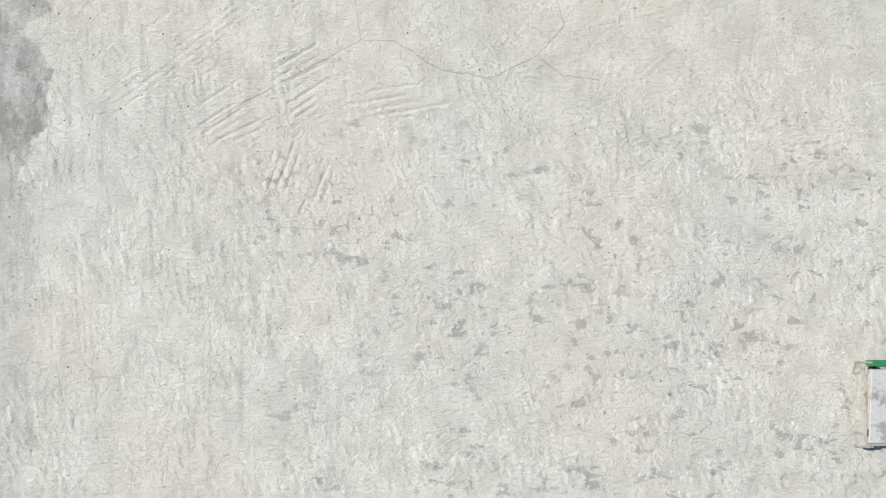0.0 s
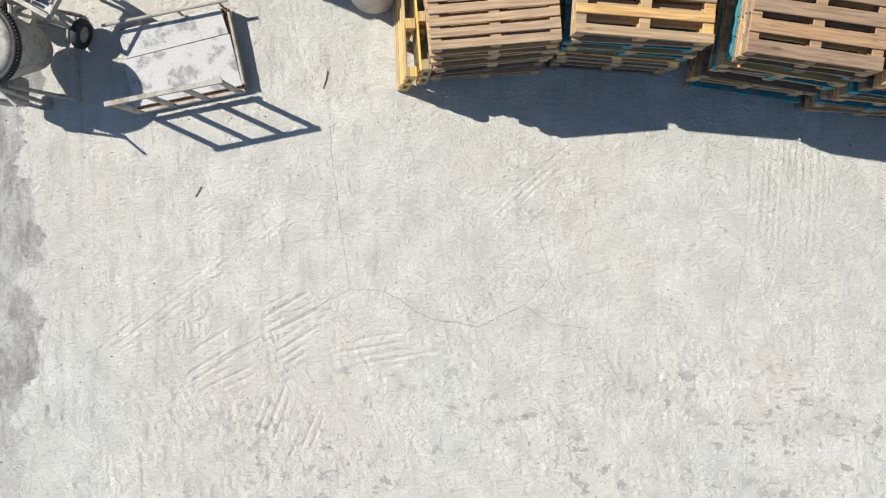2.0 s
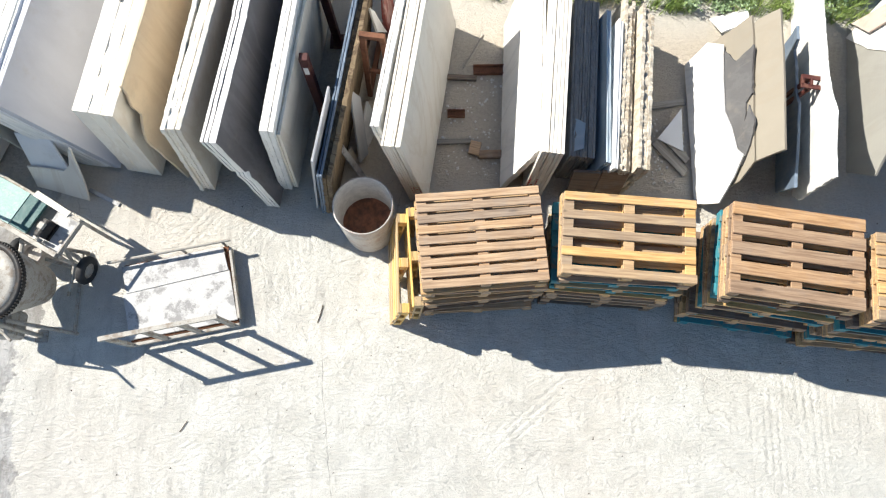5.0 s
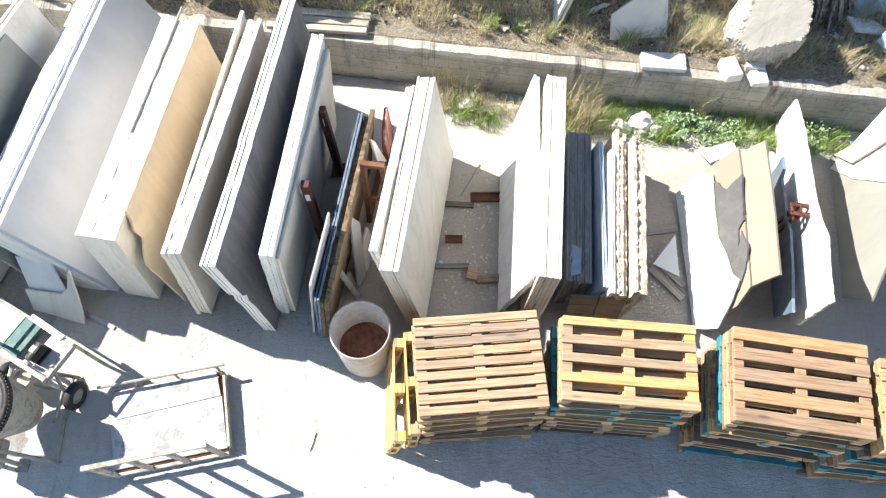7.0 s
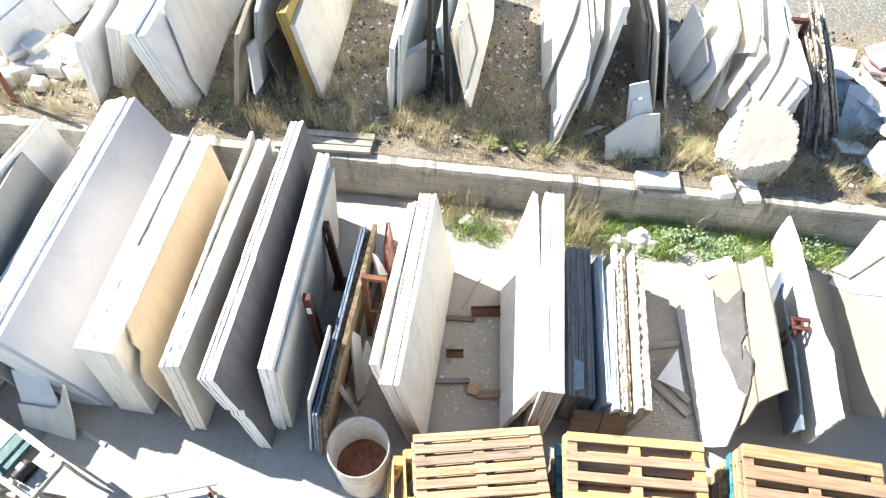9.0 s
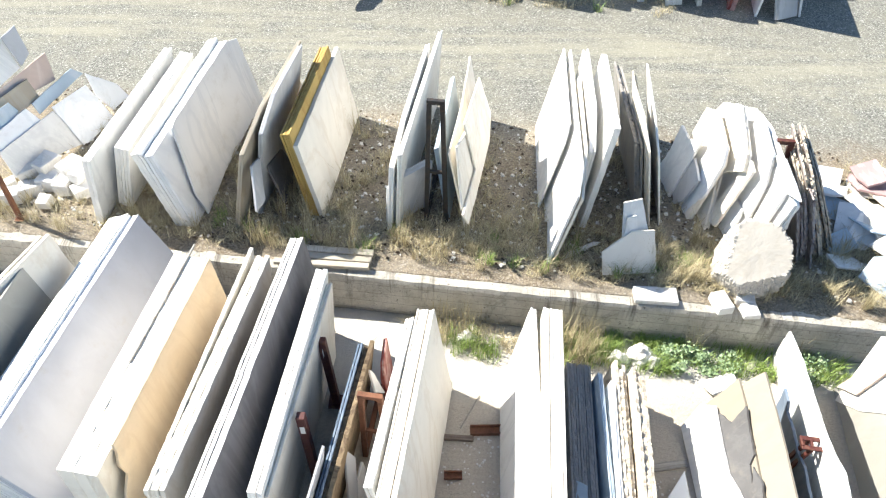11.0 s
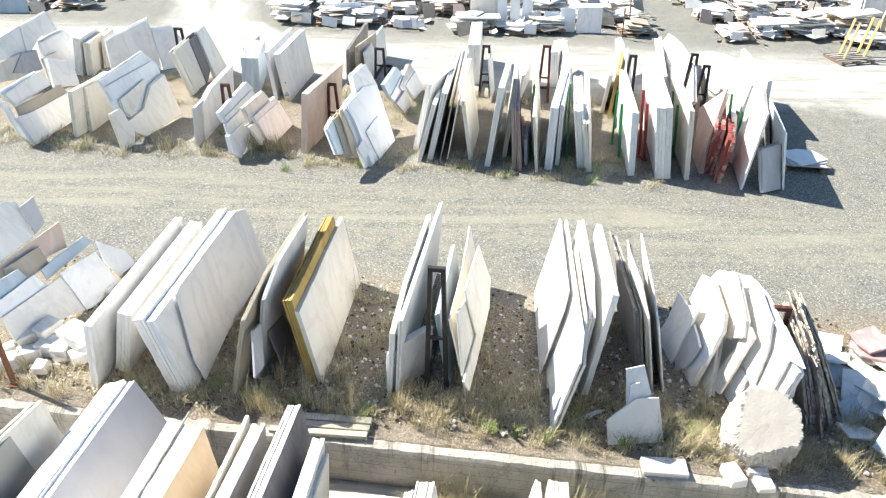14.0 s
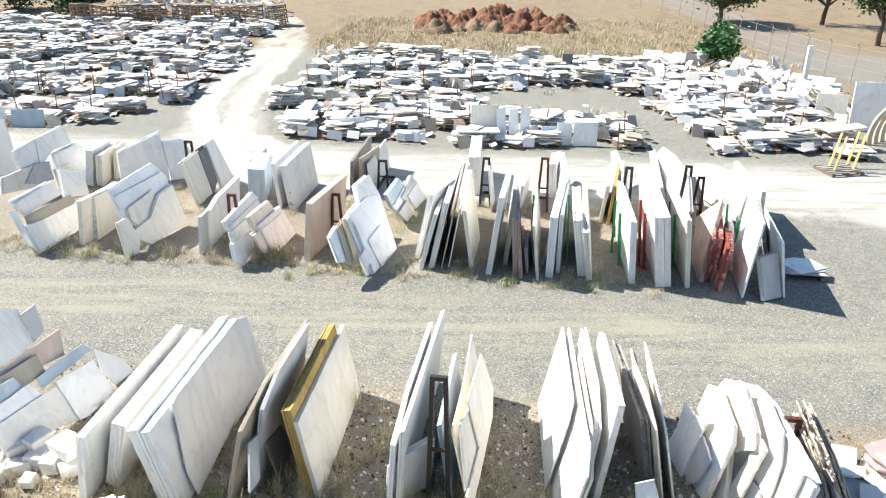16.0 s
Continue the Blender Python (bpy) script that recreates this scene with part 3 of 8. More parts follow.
    faint = g.ramp(spans(g, warp, [
        [(-4.11, 3.62), (-4.25, 2.9), (-4.1, 2.39), (-4.3, 1.4), (-4.45, -0.1), (-4.2, -1.6)], [(3.6, 3.19), (3.44, 2.01)], [(1.68, 2.57), (2.58, 2.78)],
        [(-2.25, 1.06), (-2.25, -0.12)], [(-2.25, 0.29), (-1.84, 0.33), (-0.98, 0.29), (-0.91, 0.78)],
    ]), 0.0, 0.009, 0.5, 0.0)
    line = g.math("MULTIPLY", g.math("MAXIMUM", line, faint), g.ramp(g.noise(g.pos, 5, 3), 0.3, 0.5, 0.35, 1.0))
    col = g.mix(g.math("MULTIPLY", line, 0.55), col, (0.2, 0.19, 0.17))
    chop = g.noise(g.stretch(g.pos, 1, 2.2, 1, 55), 12, 6, 0.72, 0.4)
    relief = g.math("ADD", g.math("MULTIPLY", fine, 0.010), g.math("MULTIPLY", chop, 0.026))
    relief = g.math("SUBTRACT", relief, g.math("MULTIPLY", line, 0.004))
    n = g.bump(relief, 1.0, 1.0)
    return g.done(col, 0.85, n)


def wall_material():
    g = Graph("old_cast_concrete")
    x, y, z = g.axes(g.pos)
    mid = g.noise(g.pos, 3.0, 6, 0.7)
    big = g.noise(g.stretch(g.pos, 1, 1, 0.6), 0.9, 5, 0.6)
    streak = g.noise(g.stretch(g.pos, 5, 0.1, 0.35), 1.3, 6, 0.7)
    col = g.mix(g.ramp(mid, 0.3, 0.7), (0.40, 0.375, 0.32), (0.60, 0.57, 0.50))
    col = g.mix(g.math("MULTIPLY", g.ramp(big, 0.42, 0.62), 0.5), col, (0.43, 0.395, 0.335))
    col = g.mix(g.math("MULTIPLY", g.ramp(streak, 0.52, 0.70), g.ramp(z, 0.15, 0.66, 0.25, 0.95)), col, (0.12, 0.105, 0.085))
    col = g.mix(g.math("MULTIPLY", g.ramp(g.noise(g.pos, 9, 6, 0.75), 0.55, 0.68), 0.5), col, (0.15, 0.14, 0.12))
    pit = g.ramp(g.noise(g.pos, 20, 5, 0.75), 0.60, 0.66)
    col = g.mix(g.math("MULTIPLY", pit, 0.75), col, (0.075, 0.068, 0.055))
    pale = g.ramp(g.noise(g.pos, 13, 6, 0.8), 0.56, 0.68)
    col = g.mix(g.math("MULTIPLY", pale, 0.5), col, (0.62, 0.59, 0.52))
    # joints of the form boards, cold joints and cracks
    board = g.math("SINE", g.math("ADD", g.math("MULTIPLY", z, 36.0), g.math("MULTIPLY", mid, 1.6)))
    crack = g.ramp(g.math("ABSOLUTE", g.math("SUBTRACT", g.noise(g.stretch(g.pos, 1.3, 1.3, 0.5), 1.0, 6, 0.6, 0.8), 0.5)), 0.0, 0.011, 1.0, 0.0)
    col = g.mix(g.math("MULTIPLY", crack, 0.25), col, (0.08, 0.075, 0.065))
    col = g.mix(g.math("MULTIPLY", g.ramp(board, 0.93, 1.0), 0.35), col, (0.14, 0.13, 0.11))
    fine = g.noise(g.pos, 40, 4, 0.7)
    n = g.bump(g.ramp(board, 0.9, 1.0), -0.5, 0.01)
    n = g.bump(fine, 0.6, 0.012, n)
    n = g.bump(g.noise(g.pos, 11, 6, 0.75), 0.9, 0.05, n)
    n = g.bump(crack, -0.3, 0.01, n)
    return g.done(col, 0.9, n)


def lay_ground():
    """One sheet from the near side of the yard to the horizon, stepped up behind the low wall."""
    rng = random.Random(3)
    xs = [-900, -300, -120, -60] + [-40 + 2.0 * k for k in range(41)] + [60, 120, 300, 900]
    us = [-600, -200, -60, -25, -12, -6, -2, 0.1, 0.14, 0.18, 1.0, 2.0, 3.0, 4.5, 6, 8, 10, 12, 14, 17, 20, 24, 28, 32, 36, 40, 45, 50, 56, 64, 75, 90, 120, 200, 500, 1500]
    verts, faces = [], []
    for u in us:
        for x in xs:
            cx = max(-40.0, min(40.0, x))
            y = wall_y(cx) + u
            low = u < 0.12
            z = -0.06 if low else UPPER + (0.03 * noise.noise(Vector((x * 0.3, y * 0.3, 0))) if u > 0.2 else -0.03)
            if u > 60:
                z += (u - 60) * 0.012
            if u > 0.2 and 40 < u < 60:
                z += 0.2 * noise.noise(Vector((x * 0.12, y * 0.12, 3.0)))
            verts.append((x, y, z))
    w = len(xs)
    for j in range(len(us) - 1):
        for i in range(w - 1):
            faces.append((j * w + i, j * w + i + 1, (j + 1) * w + i + 1, (j + 1) * w + i))
    ob = new("ground", mesh_of("ground", verts, faces, ground_material(), True))
    tagged(ob, "grey gravel, pale dusty tracks and dry brown soil", "ground", kind="structure")


def lattice(u, v, seed):
    """Smooth value noise over two numpy arrays, from 0 to 1."""
    iu, iv = np.floor(u), np.floor(v)
    fu, fv = u - iu, v - iv
    fu, fv = fu * fu * (3 - 2 * fu), fv * fv * (3 - 2 * fv)

    def corner(a, b):
        q = np.sin(a * 127.1 + b * 311.7 + seed * 74.7) * 43758.5453
        return q - np.floor(q)

    low = corner(iu, iv) * (1 - fu) + corner(iu + 1, iv) * fu
    top = corner(iu, iv + 1) * (1 - fu) + corner(iu + 1, iv + 1) * fu
    return low * (1 - fv) + top * fv


def ease(v, a, b):
    f = np.clip((v - a) / (b - a), 0, 1)
    return f * f * (3 - 2 * f)


def trowelled(x, y):
    """The relief of the yard: combed trowel strokes, scuffs and a gently uneven surface."""
    wild = 0.5 * lattice(x * 2.1, y * 2.1, 3) + 0.3 * lattice(x * 5.3, y * 5.3, 4) + 0.2 * lattice(x * 11, y * 11, 5)
    z = 0.010 * (lattice(x * 0.6, y * 0.6, 1) - 0.5) + 0.004 * (wild - 0.5)
    rough = ease(wild, 0.42, 0.62) * ease(-y + 1.2 * (wild - 0.5), -2.6, -1.4)
    z += rough * 0.012 * (lattice(x * 19, y * 12 + x * 10, 6) - 0.5) + 0.006 * (lattice(x * 24, y * 24, 7) - 0.5)
    # centre, half length, half width, direction, pitch and depth
    for k, (cx, cy, rx, ry, ang, pitch, deep) in enumerate((
        (-1.92, 1.80, 0.70, 0.40, 30, 0.095, 1.0), (-0.52, 1.70, 0.66, 0.26, 10, 0.085, 1.0), (-1.56, 0.88, 0.30, 0.62, 68, 0.085, 0.8),
        (-2.6, 2.62, 1.3, 0.55, 38, 0.075, 0.5), (1.25, 3.55, 0.55, 0.25, 42, 0.075, 0.6), (4.1, 3.5, 0.6, 0.55, 88, 0.075, 0.5), (3.6, 3.3, 0.45, 0.25, 8, 0.07, 0.4),
        (-1.0, 2.95, 0.75, 0.14, 2, 0.08, 0.5), (-0.5, -0.2, 0.35, 0.5, 62, 0.09, 0.25), (2.7, 1.1, 0.3, 0.35, 55, 0.08, 0.3),
        (-3.2, -0.6, 1.1, 1.0, 92, 0.075, 0.22), (-0.4, 0.9, 0.35, 0.5, 112, 0.08, 0.3),
        (-2.45, 1.95, 0.2, 0.4, 95, 0.07, 0.4), (-2.5, 5.75, 1.0, 0.5, 52, 0.065, 0.6), (-1.5, 5.2, 0.5, 0.7, 100, 0.07, 0.4),
    )):
        c, s = math.cos(radians(ang)), math.sin(radians(ang))
        u, v = (x - cx) * c + (y - cy) * s, (y - cy) * c - (x - cx) * s
        drift = lattice(u * 1.1 + 9.0 * k, v * 4.0, 20 + k)
        strokes = 0.5 + 0.5 * np.sin(6.2832 * v / pitch + 5.0 * drift)
        strokes = strokes * ease(lattice(u * 1.6 + 5.0 * k, v / pitch * 0.7, 60 + k), 0.15, 0.5)
        ends = lattice(v / pitch * 0.9 + k, u * 0.4, 40 + k)
        reach = (u / rx) ** 2 + (v / ry) ** 2 + 1.6 * (wild - 0.5) + 1.6 * (ends - 0.5)
        z -= deep * 0.013 * ease(-reach, -1.2, -0.7) * strokes ** 5
    return z


def lay_yard():
    """The concrete yard: a thin slab, finely modelled in its open part."""
    xs = np.concatenate([np.linspace(-26, -5.4, 14)[:-1], np.arange(-5.4, 5.4, 0.016), np.linspace(5.4, 26, 14)])
    ys = np.concatenate([np.linspace(-20, -2.8, 12)[:-1], np.arange(-2.8, 6.3, 0.016)])
    gx, gy = np.meshgrid(xs, ys)
    tx, tf = np.meshgrid(xs, np.linspace(0, 1, 20))
    ty = 6.3 + (9.53 - 0.115 * tx - 0.02 - 6.3) * tf
    gx, gy = np.concatenate([gx, tx]), np.concatenate([gy, ty])
    gz = trowelled(gx, gy)
    ny, nx = gx.shape
    verts = np.stack([gx, gy, gz], -1).reshape(-1, 3)
    idx = np.arange(nx * ny).reshape(ny, nx)
    quads = np.stack([idx[:-1, :-1], idx[:-1, 1:], idx[1:, 1:], idx[1:, :-1]], -1).reshape(-1, 4)
    ring = np.concatenate([idx[0, :], idx[1:, -1], idx[-1, -2::-1], idx[-2:0:-1, 0]])
    foot = verts[ring].copy()
    foot[:, 2] = -0.15
    low = len(verts) + np.arange(len(ring))
    sides = np.stack([ring, low, np.roll(low, -1), np.roll(ring, -1)], -1)
    verts, quads = np.concatenate([verts, foot]), np.concatenate([quads, sides])
    me = bpy.data.meshes.new("pavement")
    me.vertices.add(len(verts))
    me.vertices.foreach_set("co", verts.astype(np.float32).ravel())
    me.loops.add(quads.size)
    me.loops.foreach_set("vertex_index", quads.astype(np.int32).ravel())
    me.polygons.add(len(quads))
    me.polygons.foreach_set("loop_start", np.arange(0, quads.size, 4, dtype=np.int32))
    me.polygons.foreach_set("use_smooth", np.ones(len(quads), dtype=bool))
    me.update(calc_edges=True)
    me.materials.append(concrete_material())
    tagged(new("pavement", me), "pale worn concrete yard with combed trowel marks and cracks", "concrete yard", kind="structure")


def build_wall():
    """The low retaining wall, with a worn top edge."""
    rng = random.Random(8)
    prof = [(0.0, -0.1), (0.0, 0.30), (0.0, 0.62), (0.02, 0.672), (0.14, 0.685), (0.26, 0.672), (0.28, 0.64), (0.28, -0.1)]
    xs = [-22 + 0.08 * k for k in range(552)]
    verts, faces = [], []
    for x in xs:
        for k, (d, z) in enumerate(prof):
            rough = 0.004 if k in (0, 7, 1) else 0.017
            n = 0.5 * noise.noise(Vector((x * 1.3, k * 3.1, 0.0))) + 0.8 * noise.noise(Vector((x * 8.0, k * 5.1, 4.0))) - 0.9 * max(0.0, noise.noise(Vector((x * 3.1, k * 1.1, 9.0))) - 0.25)
            verts.append((x, wall_y(x) + d + rough * n * 0.7, z + (rough * n if k > 1 else 0)))
    w = len(prof)
    for i in range(len(xs) - 1):
        for k in range(w - 1):
            faces.append((i * w + k, (i + 1) * w + k, (i + 1) * w + k + 1, i * w + k + 1))
    ob = new("wall_low", mesh_of("wall_low", verts, faces, wall_material(), False))
    tagged(ob, "low weathered cast-concrete retaining wall with a broken top edge", "retaining wall", kind="structure")


lay_ground()
lay_yard()
build_wall()

# ---------------------------------------------------------------- stone slabs on edge

# the slabs of the first row
FIRST = dict(group='slabs in the first row', where='standing on the concrete yard')
slabs(-5.04, 6.34, 0.03, -17.2, -12.0, 3.00, 1.76, 4, 0.040, -1, 'cream', 'rect', **FIRST)
slabs(-4.47, 6.50, 0.03, -4.5, -12.0, 2.60, 1.71, 1, 0.030, -1, 'olive', 'rect', **FIRST)
slabs(-3.57, 6.42, 0.03, -8.3, -22.6, 3.44, 1.607, 2, 0.050, -1, 'lilac', 'rect', ragged=0.004, spread=0.003, **FIRST)
slabs(-3.68, 6.43, 0.03, -8.3, -22.6, 3.42, 1.598, 1, 0.026, -1, 'bluewhite', 'rect', ragged=0.006, **FIRST)
slabs(-3.715, 6.43, 0.03, -8.3, -22.6, 3.45, 1.602, 6, 0.055, -1, 'white', 'rect', ragged=0.004, spread=0.005, **FIRST)
slabs(-3.07, 6.33, 0.03, -7.5, 5.2, 2.74, 1.65, 3, 0.140, -1, 'cream', 'rect', spread=0.006, **FIRST)
slabs(-2.75, 6.31, 0.03, -8.3, -4.4, 2.66, 1.72, 1, 0.030, -1, 'tan', [(0, 0), (1, 0), (1, 1), (0.1, 1), (0.095, 0.93), (0.07, 0.85), (0.075, 0.74), (0.02, 0.66), (0, 0.6)], **FIRST)
slabs(-2.56, 6.15, 0.03, -6.9, 6.5, 2.99, 1.775, 1, 0.045, -1, 'cream', 'rect', ragged=0.009, **FIRST)
slabs(-2.43, 6.16, 0.03, -8.5, 6.9, 2.89, 1.77, 3, 0.044, -1, 'cream', 'rect', ragged=0.007, spread=0.012, **FIRST)
slabs(-1.66, 5.96, 0.03, -7.5, -6.4, 3.28, 1.82, 4, 0.034, -1, 'dark', [(0.0, 0), (1, 0), (1, 1), (0.42, 1), (0.41, 0.992), (0.0, 1), (0, 0.60), (0.014, 0.55), (0.004, 0.5), (0.008, 0.42)], spread=0.008, rim='white', **FIRST)
slabs(-1.53, 6.18, 0.03, -5.6, 5.2, 2.72, 1.67, 3, 0.042, -1, 'white', 'rect', ragged=0.0065, spread=0.008, **FIRST)
slabs(-1.46, 6.21, 0.03, -6.2, 4.3, 2.60, 1.53, 2, 0.026, -1, 'cream', 'rect', spread=0.008, **FIRST)
slabs(-1.02, 5.90, 0.03, -8.2, 6.8, 2.33, 1.24, 2, 0.045, -1, 'rusty', 'rect', ragged=0.014, spread=0.03, **FIRST)
slabs(-1.115, 5.89, 0.03, -7.6, 6.8, 2.27, 1.28, 2, 0.024, -1, 'steelblue', 'rect', ragged=0.008, spread=0.03, **FIRST)
slabs(-1.21, 5.95, 0.03, -8.3, 7.7, 0.80, 1.55, 1, 0.022, -1, 'grey', 'rect', **FIRST)
slabs(-0.71, 6.49, 0.03, -19.7, -14.0, 0.52, 0.96, 1, 0.030, -1, 'grey', [(0.87, 1.0), (1.0, 0.72), (0.31, 0.0), (0.0, 0.09)], **FIRST)
slabs(-0.66, 6.72, 0.03, -19.7, -14.0, 0.37, 0.44, 1, 0.030, -1, 'white', [(0.19, 0.67), (1.0, 1.0), (0.87, 0.0), (0.0, 0.0)], **FIRST)
slabs(-0.80, 6.45, 0.03, -19.7, -14.0, 0.13, 0.33, 1, 0.030, -1, 'beige', [(0.0, 1.0), (1.0, 0.9), (0.88, 0.0), (0.03, 0.0)], **FIRST)
slabs(-0.49, 7.81, 0.55, -19.7, -14.0, 0.14, 0.54, 1, 0.030, -1, 'white', [(0.47, 1.0), (0.8, 0.79), (1.0, 0.0), (0.0, 0.35)], **FIRST)
slabs(0.05, 6.04, 0.03, -7.6, -8.3, 2.34, 1.58, 7, 0.028, -1, 'cream', 'rect', marks=True, spread=0.006, **FIRST)
slabs(-0.17, 6.26, 0.03, -8.6, -8.3, 2.02, 1.56, 3, 0.030, -1, 'white', 'rect', ragged=0.0065, spread=0.01, **FIRST)
slabs(0.89, 6.24, 0.03, -1.9, 15.0, 2.55, 1.18, 2, 0.035, 1, 'white', [(0, 0), (0.84, 0), (1, 1), (0, 1)], ragged=0.0065, **FIRST)
slabs(1.15, 6.17, 0.03, -4.4, 2.9, 2.51, 1.28, 6, 0.036, 1, 'cream', 'rect', marks=True, spread=0.006, **FIRST)
slabs(1.54, 6.37, 0.03, -3.9, 4.0, 1.94, 0.70, 10, 0.025, 1, 'slate', 'rect', ragged=0.007, spread=0.012, **FIRST)
slabs(1.59, 6.41, 0.70, -3.9, 74.0, 0.42, 0.17, 1, 0.012, 1, 'blue', [(0, 0), (1, 0.05), (0.92, 0.6), (0.8, 1), (0.1, 0.95)], ragged=0.006, **FIRST)
slabs(1.80, 6.28, 0.03, -2.6, 13.2, 1.85, 0.78, 3, 0.020, 1, 'blue', 'rect', **FIRST)
slabs(1.89, 6.21, 0.03, -4.8, 11.0, 1.81, 0.79, 2, 0.025, 1, 'bluewhite', 'rect', **FIRST)
slabs(1.99, 6.21, 0.03, -4.9, 9.2, 2.13, 0.74, 3, 0.045, 1, 'rough', 'rect', ragged=0.014, spread=0.06, **FIRST)
slabs(2.17, 6.21, 0.03, -4.9, 8.9, 1.98, 0.81, 3, 0.045, 1, 'rough', 'rect', ragged=0.014, spread=0.06, **FIRST)
slabs(3.15, 5.97, 0.03, -0.4, 25.0, 1.99, 0.76, 1, 0.030, 1, 'white', [(0.93, 0.0), (0.95, 0.02), (1.0, 0.52), (0.93, 0.81), (0.79, 0.77), (0.52, 0.73), (0.41, 0.83), (0.27, 0.89), (0.22, 1.0), (0.11, 0.78), (0.0, 0.48), (0.05, 0.0)], **FIRST)
slabs(3.27, 6.26, 0.20, -0.4, 25.0, 1.57, 0.80, 1, 0.030, 1, 'ash', [(1.0, 0.45), (0.93, 0.51), (0.91, 0.57), (0.82, 0.67), (0.85, 0.88), (0.87, 1.0), (0.65, 0.93), (0.52, 0.9), (0.47, 0.78), (0.34, 0.73), (0.45, 0.83), (0.3, 0.89), (0.16, 0.78), (0.04, 0.62), (0.0, 0.41), (0.23, 0.21), (0.49, 0.0)], ragged=0.008, **FIRST)
slabs(3.22, 6.06, 0.03, -0.4, 25.0, 1.94, 0.97, 1, 0.030, 1, 'sand', [(0.83, 0.0), (0.98, 0.39), (1.0, 1.0), (0.78, 0.97), (0.43, 0.89), (0.13, 0.84), (0.05, 0.61), (0.0, 0.0)], **FIRST)
slabs(3.26, 6.24, 0.03, -0.4, 25.0, 1.69, 1.29, 1, 0.030, 1, 'sand', [(0.79, 0.0), (1.0, 0.77), (0.99, 0.92), (0.98, 1.0), (0.61, 0.97), (0.05, 0.9), (0.05, 0.63), (0.0, 0.0)], **FIRST)
slabs(4.09, 6.03, 0.03, -6.0, -8.0, 2.13, 0.82, 1, 0.030, 1, 'steelblue', [(1.0, 0.0), (0.91, 0.31), (0.89, 0.96), (0.81, 0.98), (0.78, 0.83), (0.65, 0.91), (0.52, 0.89), (0.43, 1.0), (0.19, 0.93), (0.11, 0.87), (0.0, 0.83), (0.09, 0.0)], ragged=0.008, **FIRST)
slabs(4.27, 5.91, 0.03, -6.0, -8.0, 2.99, 1.36, 1, 0.030, 1, 'white', [(1.0, 0.0), (0.93, 0.64), (0.76, 0.75), (0.44, 0.83), (0.32, 0.9), (0.23, 1.0), (0.12, 0.96), (0.0, 0.96), (0.05, 0.16), (0.09, 0.0)], ragged=0.008, **FIRST)
slabs(4.94, 6.24, 0.03, -7.5, 2.0, 2.20, 1.07, 1, 0.030, 1, 'olive', [(0.96, 0.0), (1.0, 0.0), (0.77, 0.34), (0.58, 1.0), (0.2, 0.95), (0.0, 0.5), (0.11, 0.0)], **FIRST)
slabs(5.11, 7.88, 0.21, -7.5, 2.0, 0.47, 1.05, 1, 0.030, 1, 'pink', [(1.0, 0.0), (0.51, 0.89), (0.0, 1.0), (0.29, 0.33)], **FIRST)
slabs(5.06, 7.25, 0.03, -7.5, 2.0, 1.11, 1.61, 1, 0.030, 1, 'white', [(0.92, 0.0), (1.0, 0.78), (0.73, 1.0), (0.0, 0.84), (0.55, 0.27)], **FIRST)
slabs(3.48, 8.49, 0.03, -71.2, 55.0, 0.57, 0.38, 1, 0.030, 1, 'white', [(0.09, 0.0), (1.0, 0.0), (0.67, 0.93), (0.0, 1.0)], **FIRST)
slabs(-4.55, 6.21, 0.00, -104.7, -28.0, 0.70, 0.78, 1, 0.030, 1, 'cream', [(0.05, 0.0), (0.0, 0.4), (0.22, 0.43), (0.67, 0.5), (0.81, 0.65), (0.9, 1.0), (0.94, 0.98), (0.95, 0.81), (0.97, 0.67), (1.0, 0.36), (0.98, 0.0)], ragged=0.004, **FIRST)
slabs(-4.58, 6.27, 0.00, -104.7, -28.0, 0.55, 0.77, 1, 0.030, 1, 'bluewhite', [(0.0, 0.95), (0.79, 1.0), (1.0, 0.49), (0.84, 0.0), (0.17, 0.0)], **FIRST)
slabs(-4.85, 6.79, 0.03, -86.7, -25.0, 0.62, 0.50, 1, 0.030, -1, 'slate', [(0.24, 1.0), (0.69, 0.58), (1.0, 0.0), (0.91, 0.0), (0.55, 0.19), (0.0, 0.4)], **FIRST)
slabs(-4.96, 6.82, 0.03, -86.7, -25.0, 0.22, 0.23, 1, 0.030, -1, 'cream', [(0.53, 1.0), (0.87, 0.81), (1.0, 0.0), (0.0, 0.0)], **FIRST)
slabs(-0.39, 7.96, 0.03, -3.6, -4.0, 0.45, 0.97, 2, 0.025, -1, 'red', 'slope', **FIRST)

# the slabs of the second row
SECOND = dict(group='slabs in the second row', where='standing on dry soil behind a wall')
slabs(-4.60, 10.53, 0.72, -6.7, 10.1, 2.77, 1.17, 2, 0.050, -1, 'white', 'rect', ragged=0.0065, **SECOND)
slabs(-4.30, 10.86, 0.72, -6.3, 15.0, 2.40, 1.12, 5, 0.036, -1, 'white', 'rect', spread=0.012, **SECOND)
slabs(-3.27, 10.48, 0.72, -6.8, -12.1, 2.80, 1.30, 3, 0.045, -1, 'bluewhite', 'rect', spread=0.006, **SECOND)
slabs(-3.43, 10.50, 0.72, -6.8, -12.1, 2.84, 1.31, 3, 0.050, -1, 'white', 'rect', ragged=0.0065, spread=0.008, **SECOND)
slabs(-3.19, 10.72, 0.72, -9.2, -12.5, 2.57, 1.45, 1, 0.030, 1, 'bluewhite', [(0.1, 0.93), (0.15, 0.96), (0.89, 1.0), (1.0, 0.92), (0.99, 0.15), (0.48, 0.15), (0.01, 0.0), (0.0, 0.27)], **SECOND)
